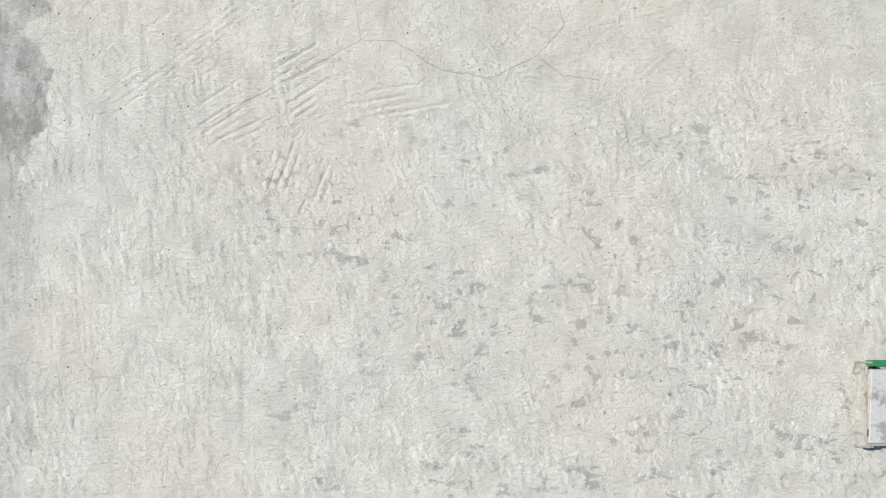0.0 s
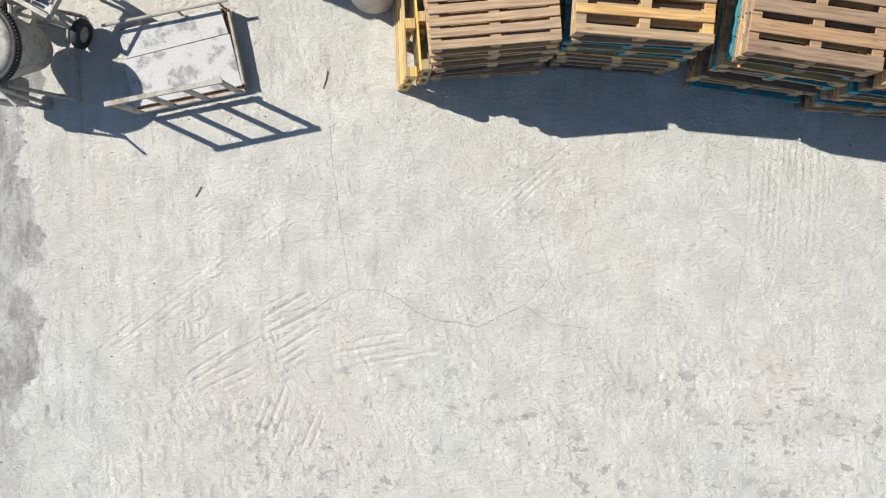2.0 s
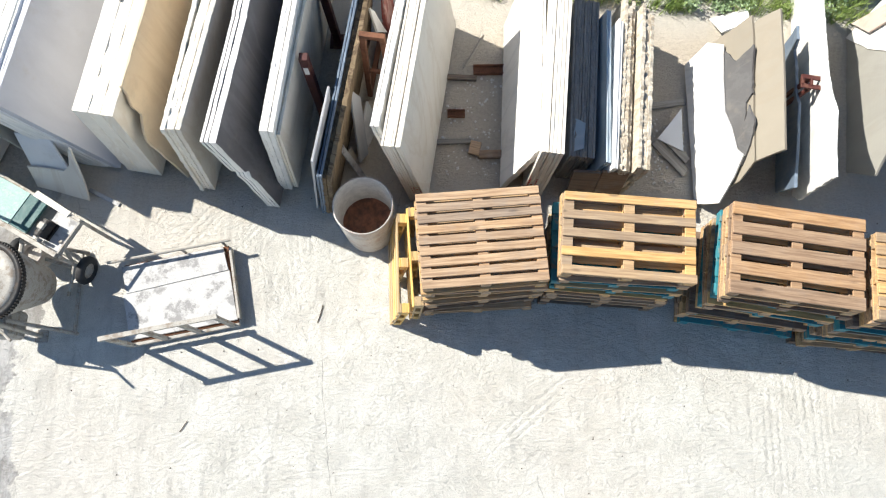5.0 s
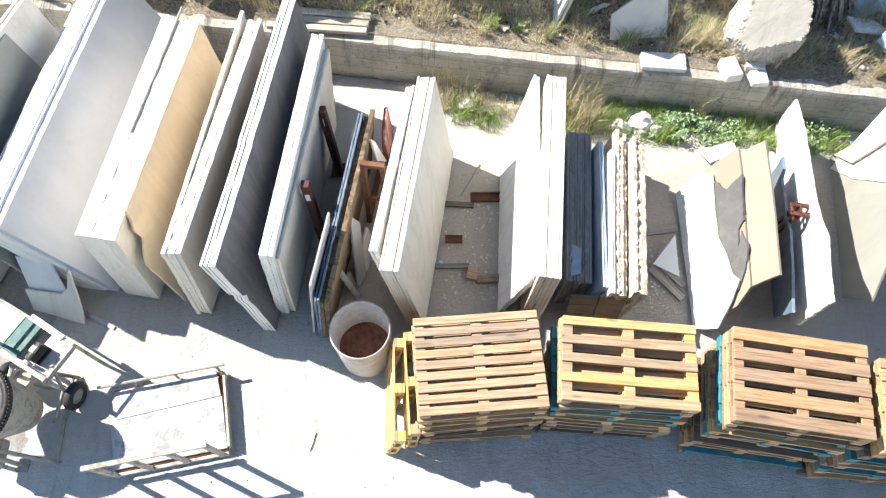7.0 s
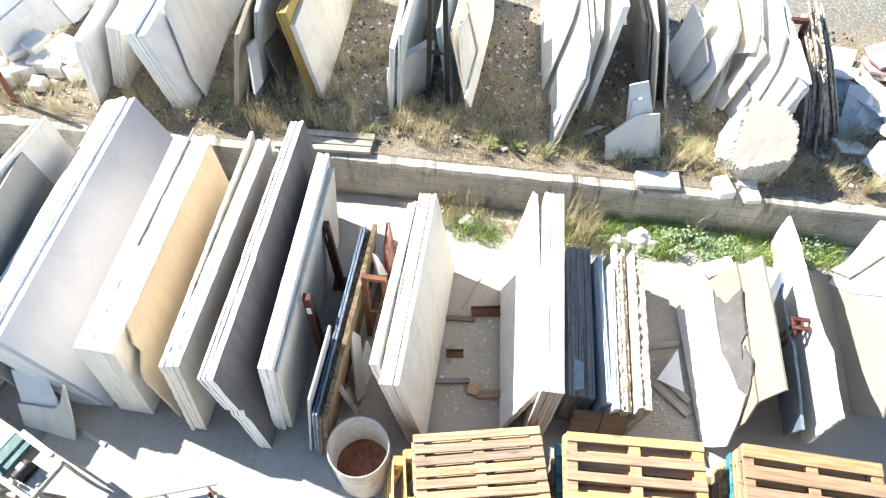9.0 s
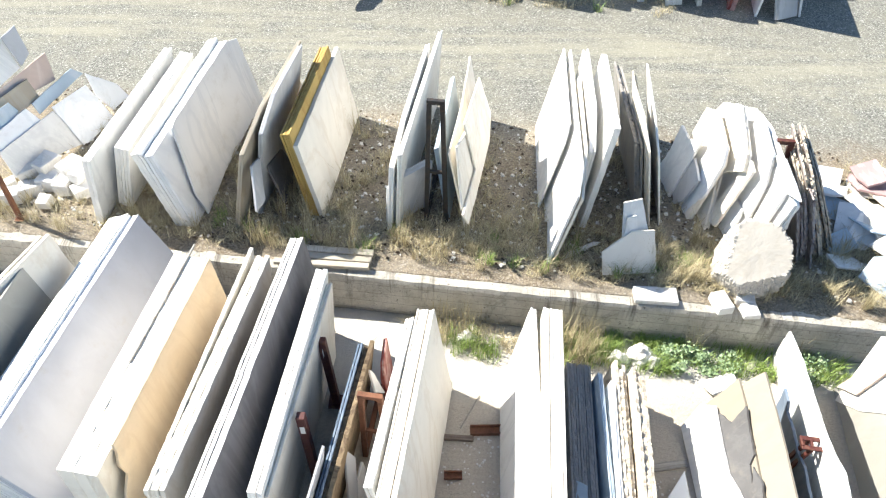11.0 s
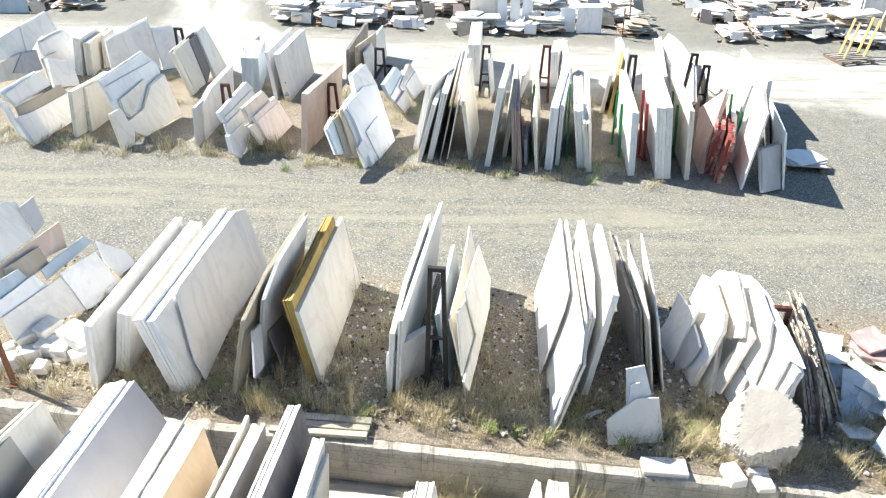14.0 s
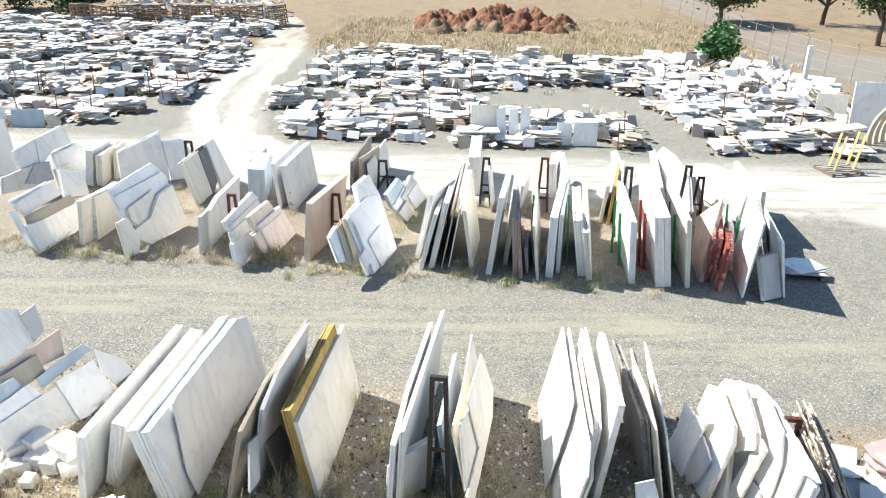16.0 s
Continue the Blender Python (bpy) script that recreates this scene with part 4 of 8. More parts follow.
slabs(-2.67, 10.47, 0.72, -9.8, 14.2, 2.20, 1.78, 2, 0.030, -1, 'beige', 'slope', **SECOND)
slabs(-2.41, 10.76, 0.72, -9.6, 11.2, 1.56, 1.89, 2, 0.030, -1, 'grey', 'slope', **SECOND)
slabs(-2.20, 10.09, 1.33, -3.5, -8.0, 0.62, 0.58, 1, 0.030, -1, 'grey', [(0.55, 1.0), (1.0, 0.84), (0.51, 0.0), (0.0, 0.16)], **SECOND)
slabs(-2.10, 10.89, 0.72, -3.5, -8.0, 0.86, 0.80, 1, 0.030, -1, 'dark', [(0.0, 1.0), (0.7, 0.77), (1.0, 0.0), (0.1, 0.0)], **SECOND)
slabs(-2.19, 11.25, 1.22, -3.5, -8.0, 1.87, 0.41, 1, 0.030, -1, 'grey', [(0.0, 1.0), (0.95, 0.91), (1.0, 0.24), (0.13, 0.0)], **SECOND)
slabs(-1.57, 10.74, 0.72, -6.4, -8.9, 2.15, 1.46, 4, 0.030, -1, 'ochre', 'rect', spread=0.012, **SECOND)
slabs(-1.50, 10.72, 0.72, -6.1, -9.4, 2.42, 1.29, 1, 0.060, -1, 'cream', 'rect', **SECOND)
slabs(-0.41, 10.50, 0.72, -9.0, 3.6, 2.96, 1.43, 2, 0.030, -1, 'white', [(0, 0), (1, 0), (1, 1), (0.45, 0.98), (0, 0.95)], **SECOND)
slabs(-0.52, 10.48, 0.72, -8.6, 3.9, 2.55, 1.45, 2, 0.030, -1, 'white', 'slope', **SECOND)
slabs(-0.55, 10.57, 0.72, -50.9, 6.0, 0.70, 0.88, 3, 0.030, -1, 'grey', 'slope', **SECOND)
slabs(0.30, 10.74, 0.72, -7.0, -7.6, 1.68, 1.27, 2, 0.030, -1, 'blue', 'rect', **SECOND)
slabs(0.53, 10.53, 0.72, -7.4, -10.8, 2.30, 1.36, 1, 0.030, -1, 'cream', [(0, 0), (1, 0), (1, 1), (0.5, 0.93), (0, 1)], **SECOND)
slabs(0.46, 10.14, 1.30, -10.5, -10.0, 0.88, 0.97, 1, 0.030, 1, 'cream', [(0.31, 1.0), (0.94, 0.84), (1.0, 0.0), (0.0, 0.17)], **SECOND)
slabs(0.50, 10.00, 1.17, -10.5, -10.0, 2.30, 1.18, 1, 0.030, 1, 'cream', [(0.34, 1.0), (0.84, 0.96), (1.0, 0.24), (0.84, 0.02), (0.3, 0.0), (0.06, 0.03), (0.0, 0.28), (0.41, 0.26)], **SECOND)
slabs(1.61, 9.88, 0.72, -2.8, 10.7, 2.98, 1.50, 1, 0.030, 1, 'white', [(0, 0), (0.25, 0.08), (0.3, -0.1), (1, 0), (1, 1), (0.1, 1), (0, 0.85)], ragged=0.0065, **SECOND)
slabs(1.60, 10.98, 0.72, -2.8, 10.7, 1.90, 1.50, 1, 0.032, -1, 'white', [(0, 0), (1, 0), (1, 1), (0.06, 0.97), (0, 0.8)], ragged=0.0065, **SECOND)
slabs(1.67, 9.90, 0.72, -2.9, 11.1, 2.21, 1.54, 1, 0.040, 1, 'cream', 'slope', **SECOND)
slabs(2.21, 10.57, 0.72, -2.1, 6.0, 1.68, 1.77, 1, 0.090, -1, 'white', 'rect', ragged=0.0065, **SECOND)
slabs(2.06, 10.63, 0.72, -1.9, 4.3, 1.90, 1.68, 3, 0.030, -1, 'white', 'slope', **SECOND)
slabs(2.96, 10.94, 0.72, -0.2, -10.8, 1.92, 1.28, 3, 0.030, 1, 'slate', 'rect', ragged=0.014, spread=0.06, **SECOND)
slabs(3.10, 10.82, 0.72, -4.2, -11.3, 2.00, 1.16, 2, 0.030, 1, 'rough', 'rect', ragged=0.014, spread=0.06, **SECOND)
slabs(3.29, 10.66, 0.72, -5.0, -12.5, 1.68, 1.59, 1, 0.030, -1, 'white', 'slope', **SECOND)
slabs(3.14, 10.65, 0.72, 1.3, -11.5, 1.15, 1.71, 1, 0.030, -1, 'cream', 'slope', **SECOND)
slabs(3.52, 11.25, 0.72, 6.0, 12.0, 0.61, 1.06, 1, 0.045, 1, 'white', [(0.92, 0.42), (1, 0.82), (0.49, 0.82), (0, 1), (0, 0), (1, 0)], ragged=0.007, **SECOND)
slabs(3.59, 10.89, 0.72, 6.0, 12.0, 0.69, 0.76, 1, 0.045, 1, 'grey', [(1, 0.25), (0.51, 1), (0, 0.85), (0.11, 0.25), (0.31, 0)], ragged=0.007, **SECOND)
slabs(3.69, 10.79, 0.72, 6.0, 12.0, 0.98, 1.38, 2, 0.045, 1, 'cream', [(0.95, 0.93), (0.74, 1), (0.13, 0.87), (0, 0.73), (0, 0), (0.95, 0)], ragged=0.007, **SECOND)
slabs(3.69, 10.73, 0.72, 6.0, 12.0, 0.34, 1.26, 1, 0.045, 1, 'bluewhite', [(0.91, 0), (1, 0.65), (0.45, 1), (0.07, 0.83), (0, 0.42), (0.55, 0)], ragged=0.007, **SECOND)
slabs(3.89, 10.58, 0.72, 6.0, 12.0, 1.22, 1.61, 2, 0.045, 1, 'cream', [(1, 0.7), (0.91, 0.87), (0.62, 1), (0.1, 0.8), (0, 0.68), (0.36, 0.44), (0.47, 0.63), (0, 0), (1, 0)], ragged=0.007, **SECOND)
slabs(3.97, 10.50, 0.72, 6.0, 12.0, 0.31, 1.21, 1, 0.045, 1, 'cream', [(1, 0), (0.56, 1), (0, 0.96), (0.08, 0.1)], ragged=0.007, **SECOND)
slabs(4.27, 9.83, 0.72, 6.0, 12.0, 1.92, 1.50, 2, 0.045, 1, 'white', [(1, 0.87), (0.85, 0.98), (0.63, 1), (0.15, 0.88), (0, 0.8), (0, 0), (1, 0)], ragged=0.007, **SECOND)
slabs(4.13, 10.38, 0.72, 6.0, 12.0, 0.27, 0.54, 1, 0.045, 1, 'bluewhite', [(0.96, 0), (1, 1), (0.17, 1), (0, 0.07)], ragged=0.007, **SECOND)
slabs(4.31, 10.05, 0.72, 6.0, 12.0, 0.55, 1.19, 1, 0.045, 1, 'white', [(1, 0.82), (0.76, 1), (0.06, 0.92), (0, 0.53), (0, 0), (1, 0)], ragged=0.007, **SECOND)
slabs(4.44, 9.92, 0.72, 6.0, 12.0, 0.46, 0.93, 1, 0.045, 1, 'cream', [(1, 0.93), (0.18, 1), (0, 0.76), (0.11, 0.57), (0, 0), (1, 0)], ragged=0.007, **SECOND)
slabs(4.28, 9.96, 1.18, 6.0, 12.0, 0.36, 0.86, 1, 0.045, 1, 'white', [(0.58, 0.0), (0.84, 0.7), (1.0, 1.0), (0.11, 0.89), (0.0, 0.18)], ragged=0.006, **SECOND)
slabs(4.48, 9.78, 1.93, 6.0, 12.0, 0.80, 0.24, 1, 0.045, 1, 'bluewhite', [(1.0, 0.69), (0.33, 0.0), (0.0, 0.43), (0.31, 0.72), (0.78, 1.0)], ragged=0.006, **SECOND)
slabs(4.24, 10.23, 1.22, 6.0, 12.0, 1.02, 1.05, 1, 0.045, 1, 'white', [(0.74, 0.23), (1.0, 1.0), (0.73, 0.99), (0.31, 0.87), (0.12, 0.55), (0.0, 0.0)], ragged=0.006, **SECOND)
slabs(5.59, 10.22, 0.72, -5.3, -25.6, 1.30, 1.55, 11, 0.020, -1, 'plum', 'shard', spread=0.14, ragged=0.026, rim='rough', **SECOND)
slabs(5.40, 10.08, 0.72, -5.4, -23.0, 1.25, 1.70, 7, 0.026, -1, 'plum', 'shard', spread=0.16, ragged=0.030, rim='rough', **SECOND)
slabs(5.20, 9.96, 0.72, -3.4, -15.0, 1.30, 1.35, 7, 0.028, -1, 'plum', 'shard', spread=0.2, ragged=0.034, **SECOND)
slabs(-6.47, 11.87, 1.79, -20.2, -22.0, 0.89, 0.79, 1, 0.030, 1, 'white', [(0.61, 1.0), (1.0, 0.84), (0.92, 0.1), (0.0, 0.0)], **SECOND)
slabs(-6.35, 11.73, 1.48, -20.2, -22.0, 1.39, 0.41, 1, 0.030, 1, 'pink', [(0.06, 0.84), (1.0, 1.0), (0.9, 0.01), (0.62, 0.13), (0.0, 0.0)], **SECOND)
slabs(-6.16, 12.63, 1.91, -20.2, -22.0, 0.31, 0.50, 1, 0.030, 1, 'grey', [(0.05, 0.93), (1.0, 1.0), (0.73, 0.16), (0.0, 0.0)], **SECOND)
slabs(-6.23, 11.79, 1.44, -20.2, -22.0, 0.72, 0.35, 1, 0.030, 1, 'beige', [(0.11, 1.0), (1.0, 0.98), (0.98, 0.13), (0.0, 0.0)], **SECOND)
slabs(-5.40, 13.09, 0.72, -20.2, -22.0, 0.52, 0.71, 1, 0.030, 1, 'bluewhite', [(0.15, 1.0), (0.88, 0.4), (1.0, 0.0), (0.23, 0.0), (0.0, 0.46)], **SECOND)
slabs(-5.95, 12.22, 1.34, -20.2, -22.0, 1.03, 0.25, 1, 0.030, 1, 'blue', [(0.0, 0.74), (0.88, 1.0), (1.0, 0.33), (0.0, 0.0)], **SECOND)
slabs(-6.23, 11.45, 1.44, -20.2, -22.0, 0.55, 0.31, 1, 0.030, 1, 'blue', [(0.09, 1.0), (0.93, 0.98), (1.0, 0.41), (0.0, 0.0)], **SECOND)
slabs(-6.19, 11.25, 1.27, -20.2, -22.0, 0.89, 0.31, 1, 0.030, 1, 'bluewhite', [(0.0, 0.87), (0.92, 1.0), (1.0, 0.17), (0.1, 0.0)], **SECOND)
slabs(-5.95, 11.16, 0.72, -20.2, -22.0, 1.23, 0.67, 1, 0.030, 1, 'white', [(0.04, 1.0), (0.92, 0.99), (1.0, 0.0), (0.25, 0.36), (0.0, 0.39)], **SECOND)
slabs(-5.52, 12.21, 0.72, -20.2, -22.0, 0.79, 0.74, 1, 0.030, 1, 'bluewhite', [(0.0, 1.0), (0.9, 0.93), (1.0, 0.0), (0.05, 0.0)], **SECOND)
slabs(2.55, 9.98, 1.11, -84.9, -24.0, 0.37, 0.57, 1, 0.030, 1, 'white', [(0.0, 0.93), (0.65, 1.0), (1.0, 0.16), (0.04, 0.0)], **SECOND)
slabs(2.57, 9.91, 1.04, -84.9, -24.0, 0.21, 0.45, 1, 0.030, 1, 'white', [(0.14, 0.95), (0.73, 1.0), (1.0, 0.1), (0.0, 0.0)], **SECOND)
slabs(2.31, 9.71, 0.72, -84.9, -24.0, 0.76, 0.61, 1, 0.030, 1, 'cream', [(0.0, 0.55), (0.5, 1.0), (0.89, 1.0), (1.0, 0.0), (0.03, 0.0)], **SECOND)
slabs(1.86, 9.98, 0.72, -59.1, -60.0, 0.61, 0.06, 1, 0.030, 1, 'white', [(0.0, 0.0), (0.16, 1.0), (0.85, 0.8), (1.0, 0.0), (0.15, 0.0)], **SECOND)

# the slabs of the third row
THIRD = dict(group='slabs in the third row', where='standing beside the gravel lane')
slabs(-12.91, 22.47, 0.72, -6.3, -15.0, 1.58, 1.93, 3, 0.030, 1, 'white', [(0.51, 1.0), (1.0, 0.79), (0.92, 0.46), (0.78, 0.0), (0.0, 0.07)], spread=0.07, **THIRD)
slabs(-9.77, 18.38, 1.66, -13.9, -20.0, 1.29, 0.29, 3, 0.030, 1, 'bluewhite', [(0.0, 0.82), (0.94, 1.0), (1.0, 0.23), (0.05, 0.0)], spread=0.07, **THIRD)
slabs(-9.67, 18.39, 1.49, -13.9, -20.0, 1.33, 0.44, 3, 0.030, 1, 'white', [(0.0, 0.76), (0.95, 1.0), (1.0, 0.15), (0.09, 0.0)], spread=0.07, **THIRD)
slabs(-9.41, 18.11, 0.72, -13.9, -20.0, 0.17, 1.05, 1, 0.030, 1, 'bluewhite', [(0.11, 1.0), (1.0, 0.98), (0.87, 0.0), (0.0, 0.26)], **THIRD)
slabs(-9.22, 19.62, 1.30, -13.9, -20.0, 0.94, 0.87, 3, 0.030, 1, 'white', [(0.28, 1.0), (1.0, 0.64), (0.8, 0.0), (0.0, 0.24)], spread=0.07, **THIRD)
slabs(-9.48, 18.33, 1.25, -13.9, -20.0, 1.58, 0.28, 3, 0.030, 1, 'beige', [(0.04, 1.0), (1.0, 0.98), (0.98, 0.0), (0.0, 0.13)], spread=0.07, **THIRD)
slabs(-9.18, 18.59, 0.72, -13.9, -20.0, 1.27, 0.65, 3, 0.030, 1, 'white', [(0.0, 0.98), (1.0, 1.0), (0.76, 0.0), (0.01, 0.0)], spread=0.07, **THIRD)
slabs(-9.26, 18.08, 0.72, -13.9, -20.0, 0.53, 0.69, 3, 0.030, 1, 'bluewhite', [(0.0, 1.0), (0.98, 0.93), (1.0, 0.0), (0.03, 0.0)], spread=0.07, **THIRD)
slabs(-11.46, 21.58, 1.34, -23.8, -18.0, 0.86, 0.82, 3, 0.030, 1, 'white', [(0.11, 0.81), (1.0, 1.0), (0.69, 0.0), (0.0, 0.03)], spread=0.07, **THIRD)
slabs(-11.19, 22.13, 1.37, -23.8, -18.0, 1.23, 0.95, 3, 0.030, 1, 'white', [(0.17, 0.83), (0.91, 1.0), (1.0, 0.43), (0.48, 0.39), (0.0, 0.0)], spread=0.07, **THIRD)
slabs(-10.87, 22.23, 0.72, -23.8, -18.0, 1.34, 1.08, 3, 0.030, 1, 'white', [(0.19, 0.9), (0.8, 1.0), (1.0, 0.77), (0.79, 0.0), (0.0, 0.0)], spread=0.07, **THIRD)
slabs(-11.55, 20.79, 0.96, -23.8, -18.0, 1.24, 0.61, 3, 0.030, 1, 'cream', [(0.16, 0.88), (1.0, 1.0), (0.9, 0.0), (0.0, 0.22)], spread=0.07, **THIRD)
slabs(-11.25, 21.42, 1.02, -23.8, -18.0, 0.94, 0.57, 3, 0.030, 1, 'grey', [(0.0, 0.29), (0.54, 1.0), (1.0, 0.89), (0.91, 0.0), (0.44, 0.05)], spread=0.07, **THIRD)
slabs(-10.78, 22.16, 0.72, -23.8, -18.0, 0.76, 0.63, 3, 0.030, 1, 'cream', [(0.07, 0.94), (0.78, 1.0), (1.0, 0.0), (0.0, 0.0)], spread=0.07, **THIRD)
slabs(-9.69, 22.51, 0.72, 3.7, 6.9, 1.46, 0.93, 3, 0.060, -1, 'cream', 'rect', **THIRD)
slabs(-9.54, 23.08, 0.72, 1.4, 8.5, 0.66, 0.97, 2, 0.050, -1, 'cream', 'rect', **THIRD)
slabs(-9.99, 22.50, 0.72, -2.7, 9.8, 1.08, 1.06, 3, 0.060, -1, 'white', 'rect', **THIRD)
slabs(-9.04, 22.23, 0.72, -50.0, -14.0, 1.40, 1.44, 3, 0.030, 1, 'white', [(0.06, 0.75), (0.74, 0.95), (0.96, 1.0), (1.0, 0.39), (0.95, 0.0), (0.0, 0.08)], spread=0.07, **THIRD)
slabs(-8.94, 22.54, 1.55, -50.0, -14.0, 0.67, 0.34, 1, 0.030, 1, 'cream', [(0.0, 0.73), (0.54, 1.0), (1.0, 0.51), (0.07, 0.0)], **THIRD)
slabs(-7.97, 23.04, 0.72, -50.0, -14.0, 0.80, 1.16, 3, 0.030, 1, 'bluewhite', [(0.0, 1.0), (0.71, 0.98), (1.0, 0.59), (0.51, 0.0), (0.04, 0.0)], spread=0.07, **THIRD)
slabs(-8.42, 18.57, 0.72, -13.9, 9.8, 1.03, 1.15, 2, 0.050, -1, 'cream', 'rect', **THIRD)
slabs(-8.21, 18.90, 0.72, -8.8, 7.0, 1.09, 1.10, 3, 0.060, -1, 'cream', [(0, 0), (1, 0), (1, 1), (0, 1)], marks='blue', **THIRD)
slabs(-7.31, 18.43, 1.23, -22.2, -20.0, 1.75, 1.16, 3, 0.030, 1, 'bluewhite', [(0.01, 0.84), (0.85, 1.0), (1.0, 0.65), (0.96, 0.02), (0.0, 0.0)], spread=0.07, **THIRD)
slabs(-7.42, 18.46, 1.66, -22.2, -20.0, 1.60, 0.44, 3, 0.030, 1, 'bluewhite', [(0.0, 0.75), (0.98, 1.0), (1.0, 0.74), (0.04, 0.0)], spread=0.07, **THIRD)
slabs(-7.18, 18.53, 1.22, -22.2, -20.0, 0.95, 0.63, 3, 0.030, 1, 'cream', [(0.06, 0.71), (1.0, 1.0), (0.99, 0.77), (0.12, 0.0), (0.0, 0.25)], spread=0.07, **THIRD)
slabs(-7.01, 18.38, 0.72, -22.2, -20.0, 1.61, 1.11, 3, 0.030, 1, 'cream', [(0.0, 0.45), (0.37, 0.54), (0.66, 0.9), (1.0, 1.0), (0.97, 0.06), (0.19, 0.0), (0.04, 0.2)], spread=0.07, **THIRD)
slabs(-7.15, 17.92, 0.72, -22.2, -20.0, 0.52, 0.84, 3, 0.030, 1, 'cream', [(0.26, 0.98), (0.88, 1.0), (1.0, 0.29), (0.68, 0.0), (0.0, 0.0)], spread=0.07, **THIRD)
slabs(-6.61, 21.07, 0.72, -5.1, -14.0, 0.49, 1.25, 3, 0.030, 1, 'cream', [(0.0, 0.98), (0.82, 1.0), (1.0, 0.0), (0.2, 0.0)], spread=0.07, **THIRD)
slabs(-6.57, 21.20, 0.72, -5.1, -14.0, 0.98, 1.27, 3, 0.030, 1, 'cream', [(0.0, 0.98), (0.93, 1.0), (1.0, 0.0), (0.09, 0.04)], spread=0.07, **THIRD)
slabs(-6.46, 21.99, 0.72, -5.1, -14.0, 0.54, 1.29, 3, 0.030, 1, 'dark', [(0.1, 1.0), (1.0, 1.0), (0.88, 0.19), (0.0, 0.0)], spread=0.07, **THIRD)
slabs(-6.38, 22.47, 0.72, -5.1, -14.0, 0.90, 1.32, 3, 0.030, 1, 'white', [(0.0, 1.0), (0.61, 1.0), (1.0, 0.0), (0.02, 0.0)], spread=0.07, **THIRD)
slabs(-5.42, 18.52, 0.72, -5.6, 6.3, 1.92, 1.12, 2, 0.050, -1, 'white', 'slope', **THIRD)
slabs(-5.49, 18.16, 0.72, -6.6, 5.6, 1.42, 0.95, 1, 0.060, -1, 'grey', 'rect', **THIRD)
slabs(-4.75, 17.75, 1.48, -8.8, -16.0, 1.78, 0.36, 3, 0.030, 1, 'bluewhite', [(0.0, 0.72), (0.9, 1.0), (1.0, 0.32), (0.03, 0.0)], spread=0.07, **THIRD)
slabs(-4.66, 17.77, 1.29, -8.8, -16.0, 1.75, 0.36, 3, 0.030, 1, 'white', [(0.03, 0.9), (0.93, 1.0), (1.0, 0.12), (0.0, 0.0)], spread=0.07, **THIRD)
slabs(-4.60, 17.62, 1.15, -8.8, -16.0, 1.55, 0.36, 3, 0.030, 1, 'white', [(0.05, 1.0), (1.0, 1.0), (0.83, 0.0), (0.0, 0.03)], spread=0.07, **THIRD)
slabs(-4.48, 17.40, 0.72, -8.8, -16.0, 1.04, 0.61, 3, 0.030, 1, 'bluewhite', [(0.11, 1.0), (1.0, 0.94), (0.91, 0.3), (0.21, 0.0), (0.0, 0.41)], spread=0.07, **THIRD)
slabs(-4.26, 18.02, 1.39, -11.1, -18.0, 1.17, 0.36, 3, 0.030, 1, 'cream', [(0.0, 1.0), (0.92, 0.97), (1.0, 0.26), (0.02, 0.0)], spread=0.07, **THIRD)
slabs(-4.04, 17.80, 0.72, -11.1, -18.0, 0.86, 0.72, 3, 0.030, 1, 'cream', [(0.0, 1.0), (1.0, 0.97), (0.84, 0.0), (0.26, 0.21)], spread=0.07, **THIRD)
slabs(-4.10, 18.10, 1.19, -11.1, -18.0, 1.27, 0.32, 3, 0.030, 1, 'white', [(0.0, 1.0), (0.97, 0.99), (1.0, 0.0), (0.02, 0.07)], spread=0.07, **THIRD)
slabs(-3.92, 18.07, 0.72, -11.1, -18.0, 1.40, 0.74, 3, 0.030, 1, 'white', [(0.0, 1.0), (0.87, 0.96), (1.0, 0.0), (0.04, 0.0)], spread=0.07, **THIRD)
slabs(-4.26, 21.02, 0.72, -6.6, -5.2, 2.02, 1.26, 1, 0.100, -1, 'bluewhite', 'rect', **THIRD)
lettered = slabs(-3.89, 20.95, 0.72, -7.1, -8.0, 2.05, 1.24, 1, 0.160, -1, 'white', 'rect', marks='blue', **THIRD)
for u, v, w, h, turn in ((0.16, 0.44, 0.035, 0.20, 18), (0.24, 0.36, 0.13, 0.035, 10), (0.36, 0.45, 0.035, 0.22, -8), (0.44, 0.36, 0.12, 0.035, -14), (0.44, 0.53, 0.10, 0.035, 12)):
    part("marking", box_data("marking", w, h, 0.003, TEAL_MARK, 0.0008), lettered[0], pose(u, v, 0.002, 0, 0, turn), "teal paint strokes")
slabs(-4.80, 21.40, 0.72, 6.2, 3.7, 1.46, 0.96, 6, 0.070, -1, 'blue', 'rect', **THIRD)
slabs(-5.36, 22.69, 0.72, -5.5, 2.7, 0.96, 0.85, 3, 0.050, -1, 'rough', 'rect', ragged=0.014, spread=0.06, **THIRD)
slabs(-2.97, 17.92, 0.72, -14.5, 6.5, 1.99, 1.42, 1, 0.140, -1, 'pink', 'rect', **THIRD)
slabs(-2.12, 16.80, 1.15, -15.0, -30.0, 0.63, 0.74, 3, 0.030, 1, 'bluewhite', [(0.29, 0.89), (1.0, 1.0), (0.37, 0.0), (0.0, 0.16)], spread=0.07, **THIRD)
slabs(-1.97, 16.95, 1.04, -15.0, -30.0, 0.74, 0.88, 3, 0.030, 1, 'beige', [(0.45, 0.96), (1.0, 1.0), (0.22, 0.0), (0.0, 0.18)], spread=0.07, **THIRD)
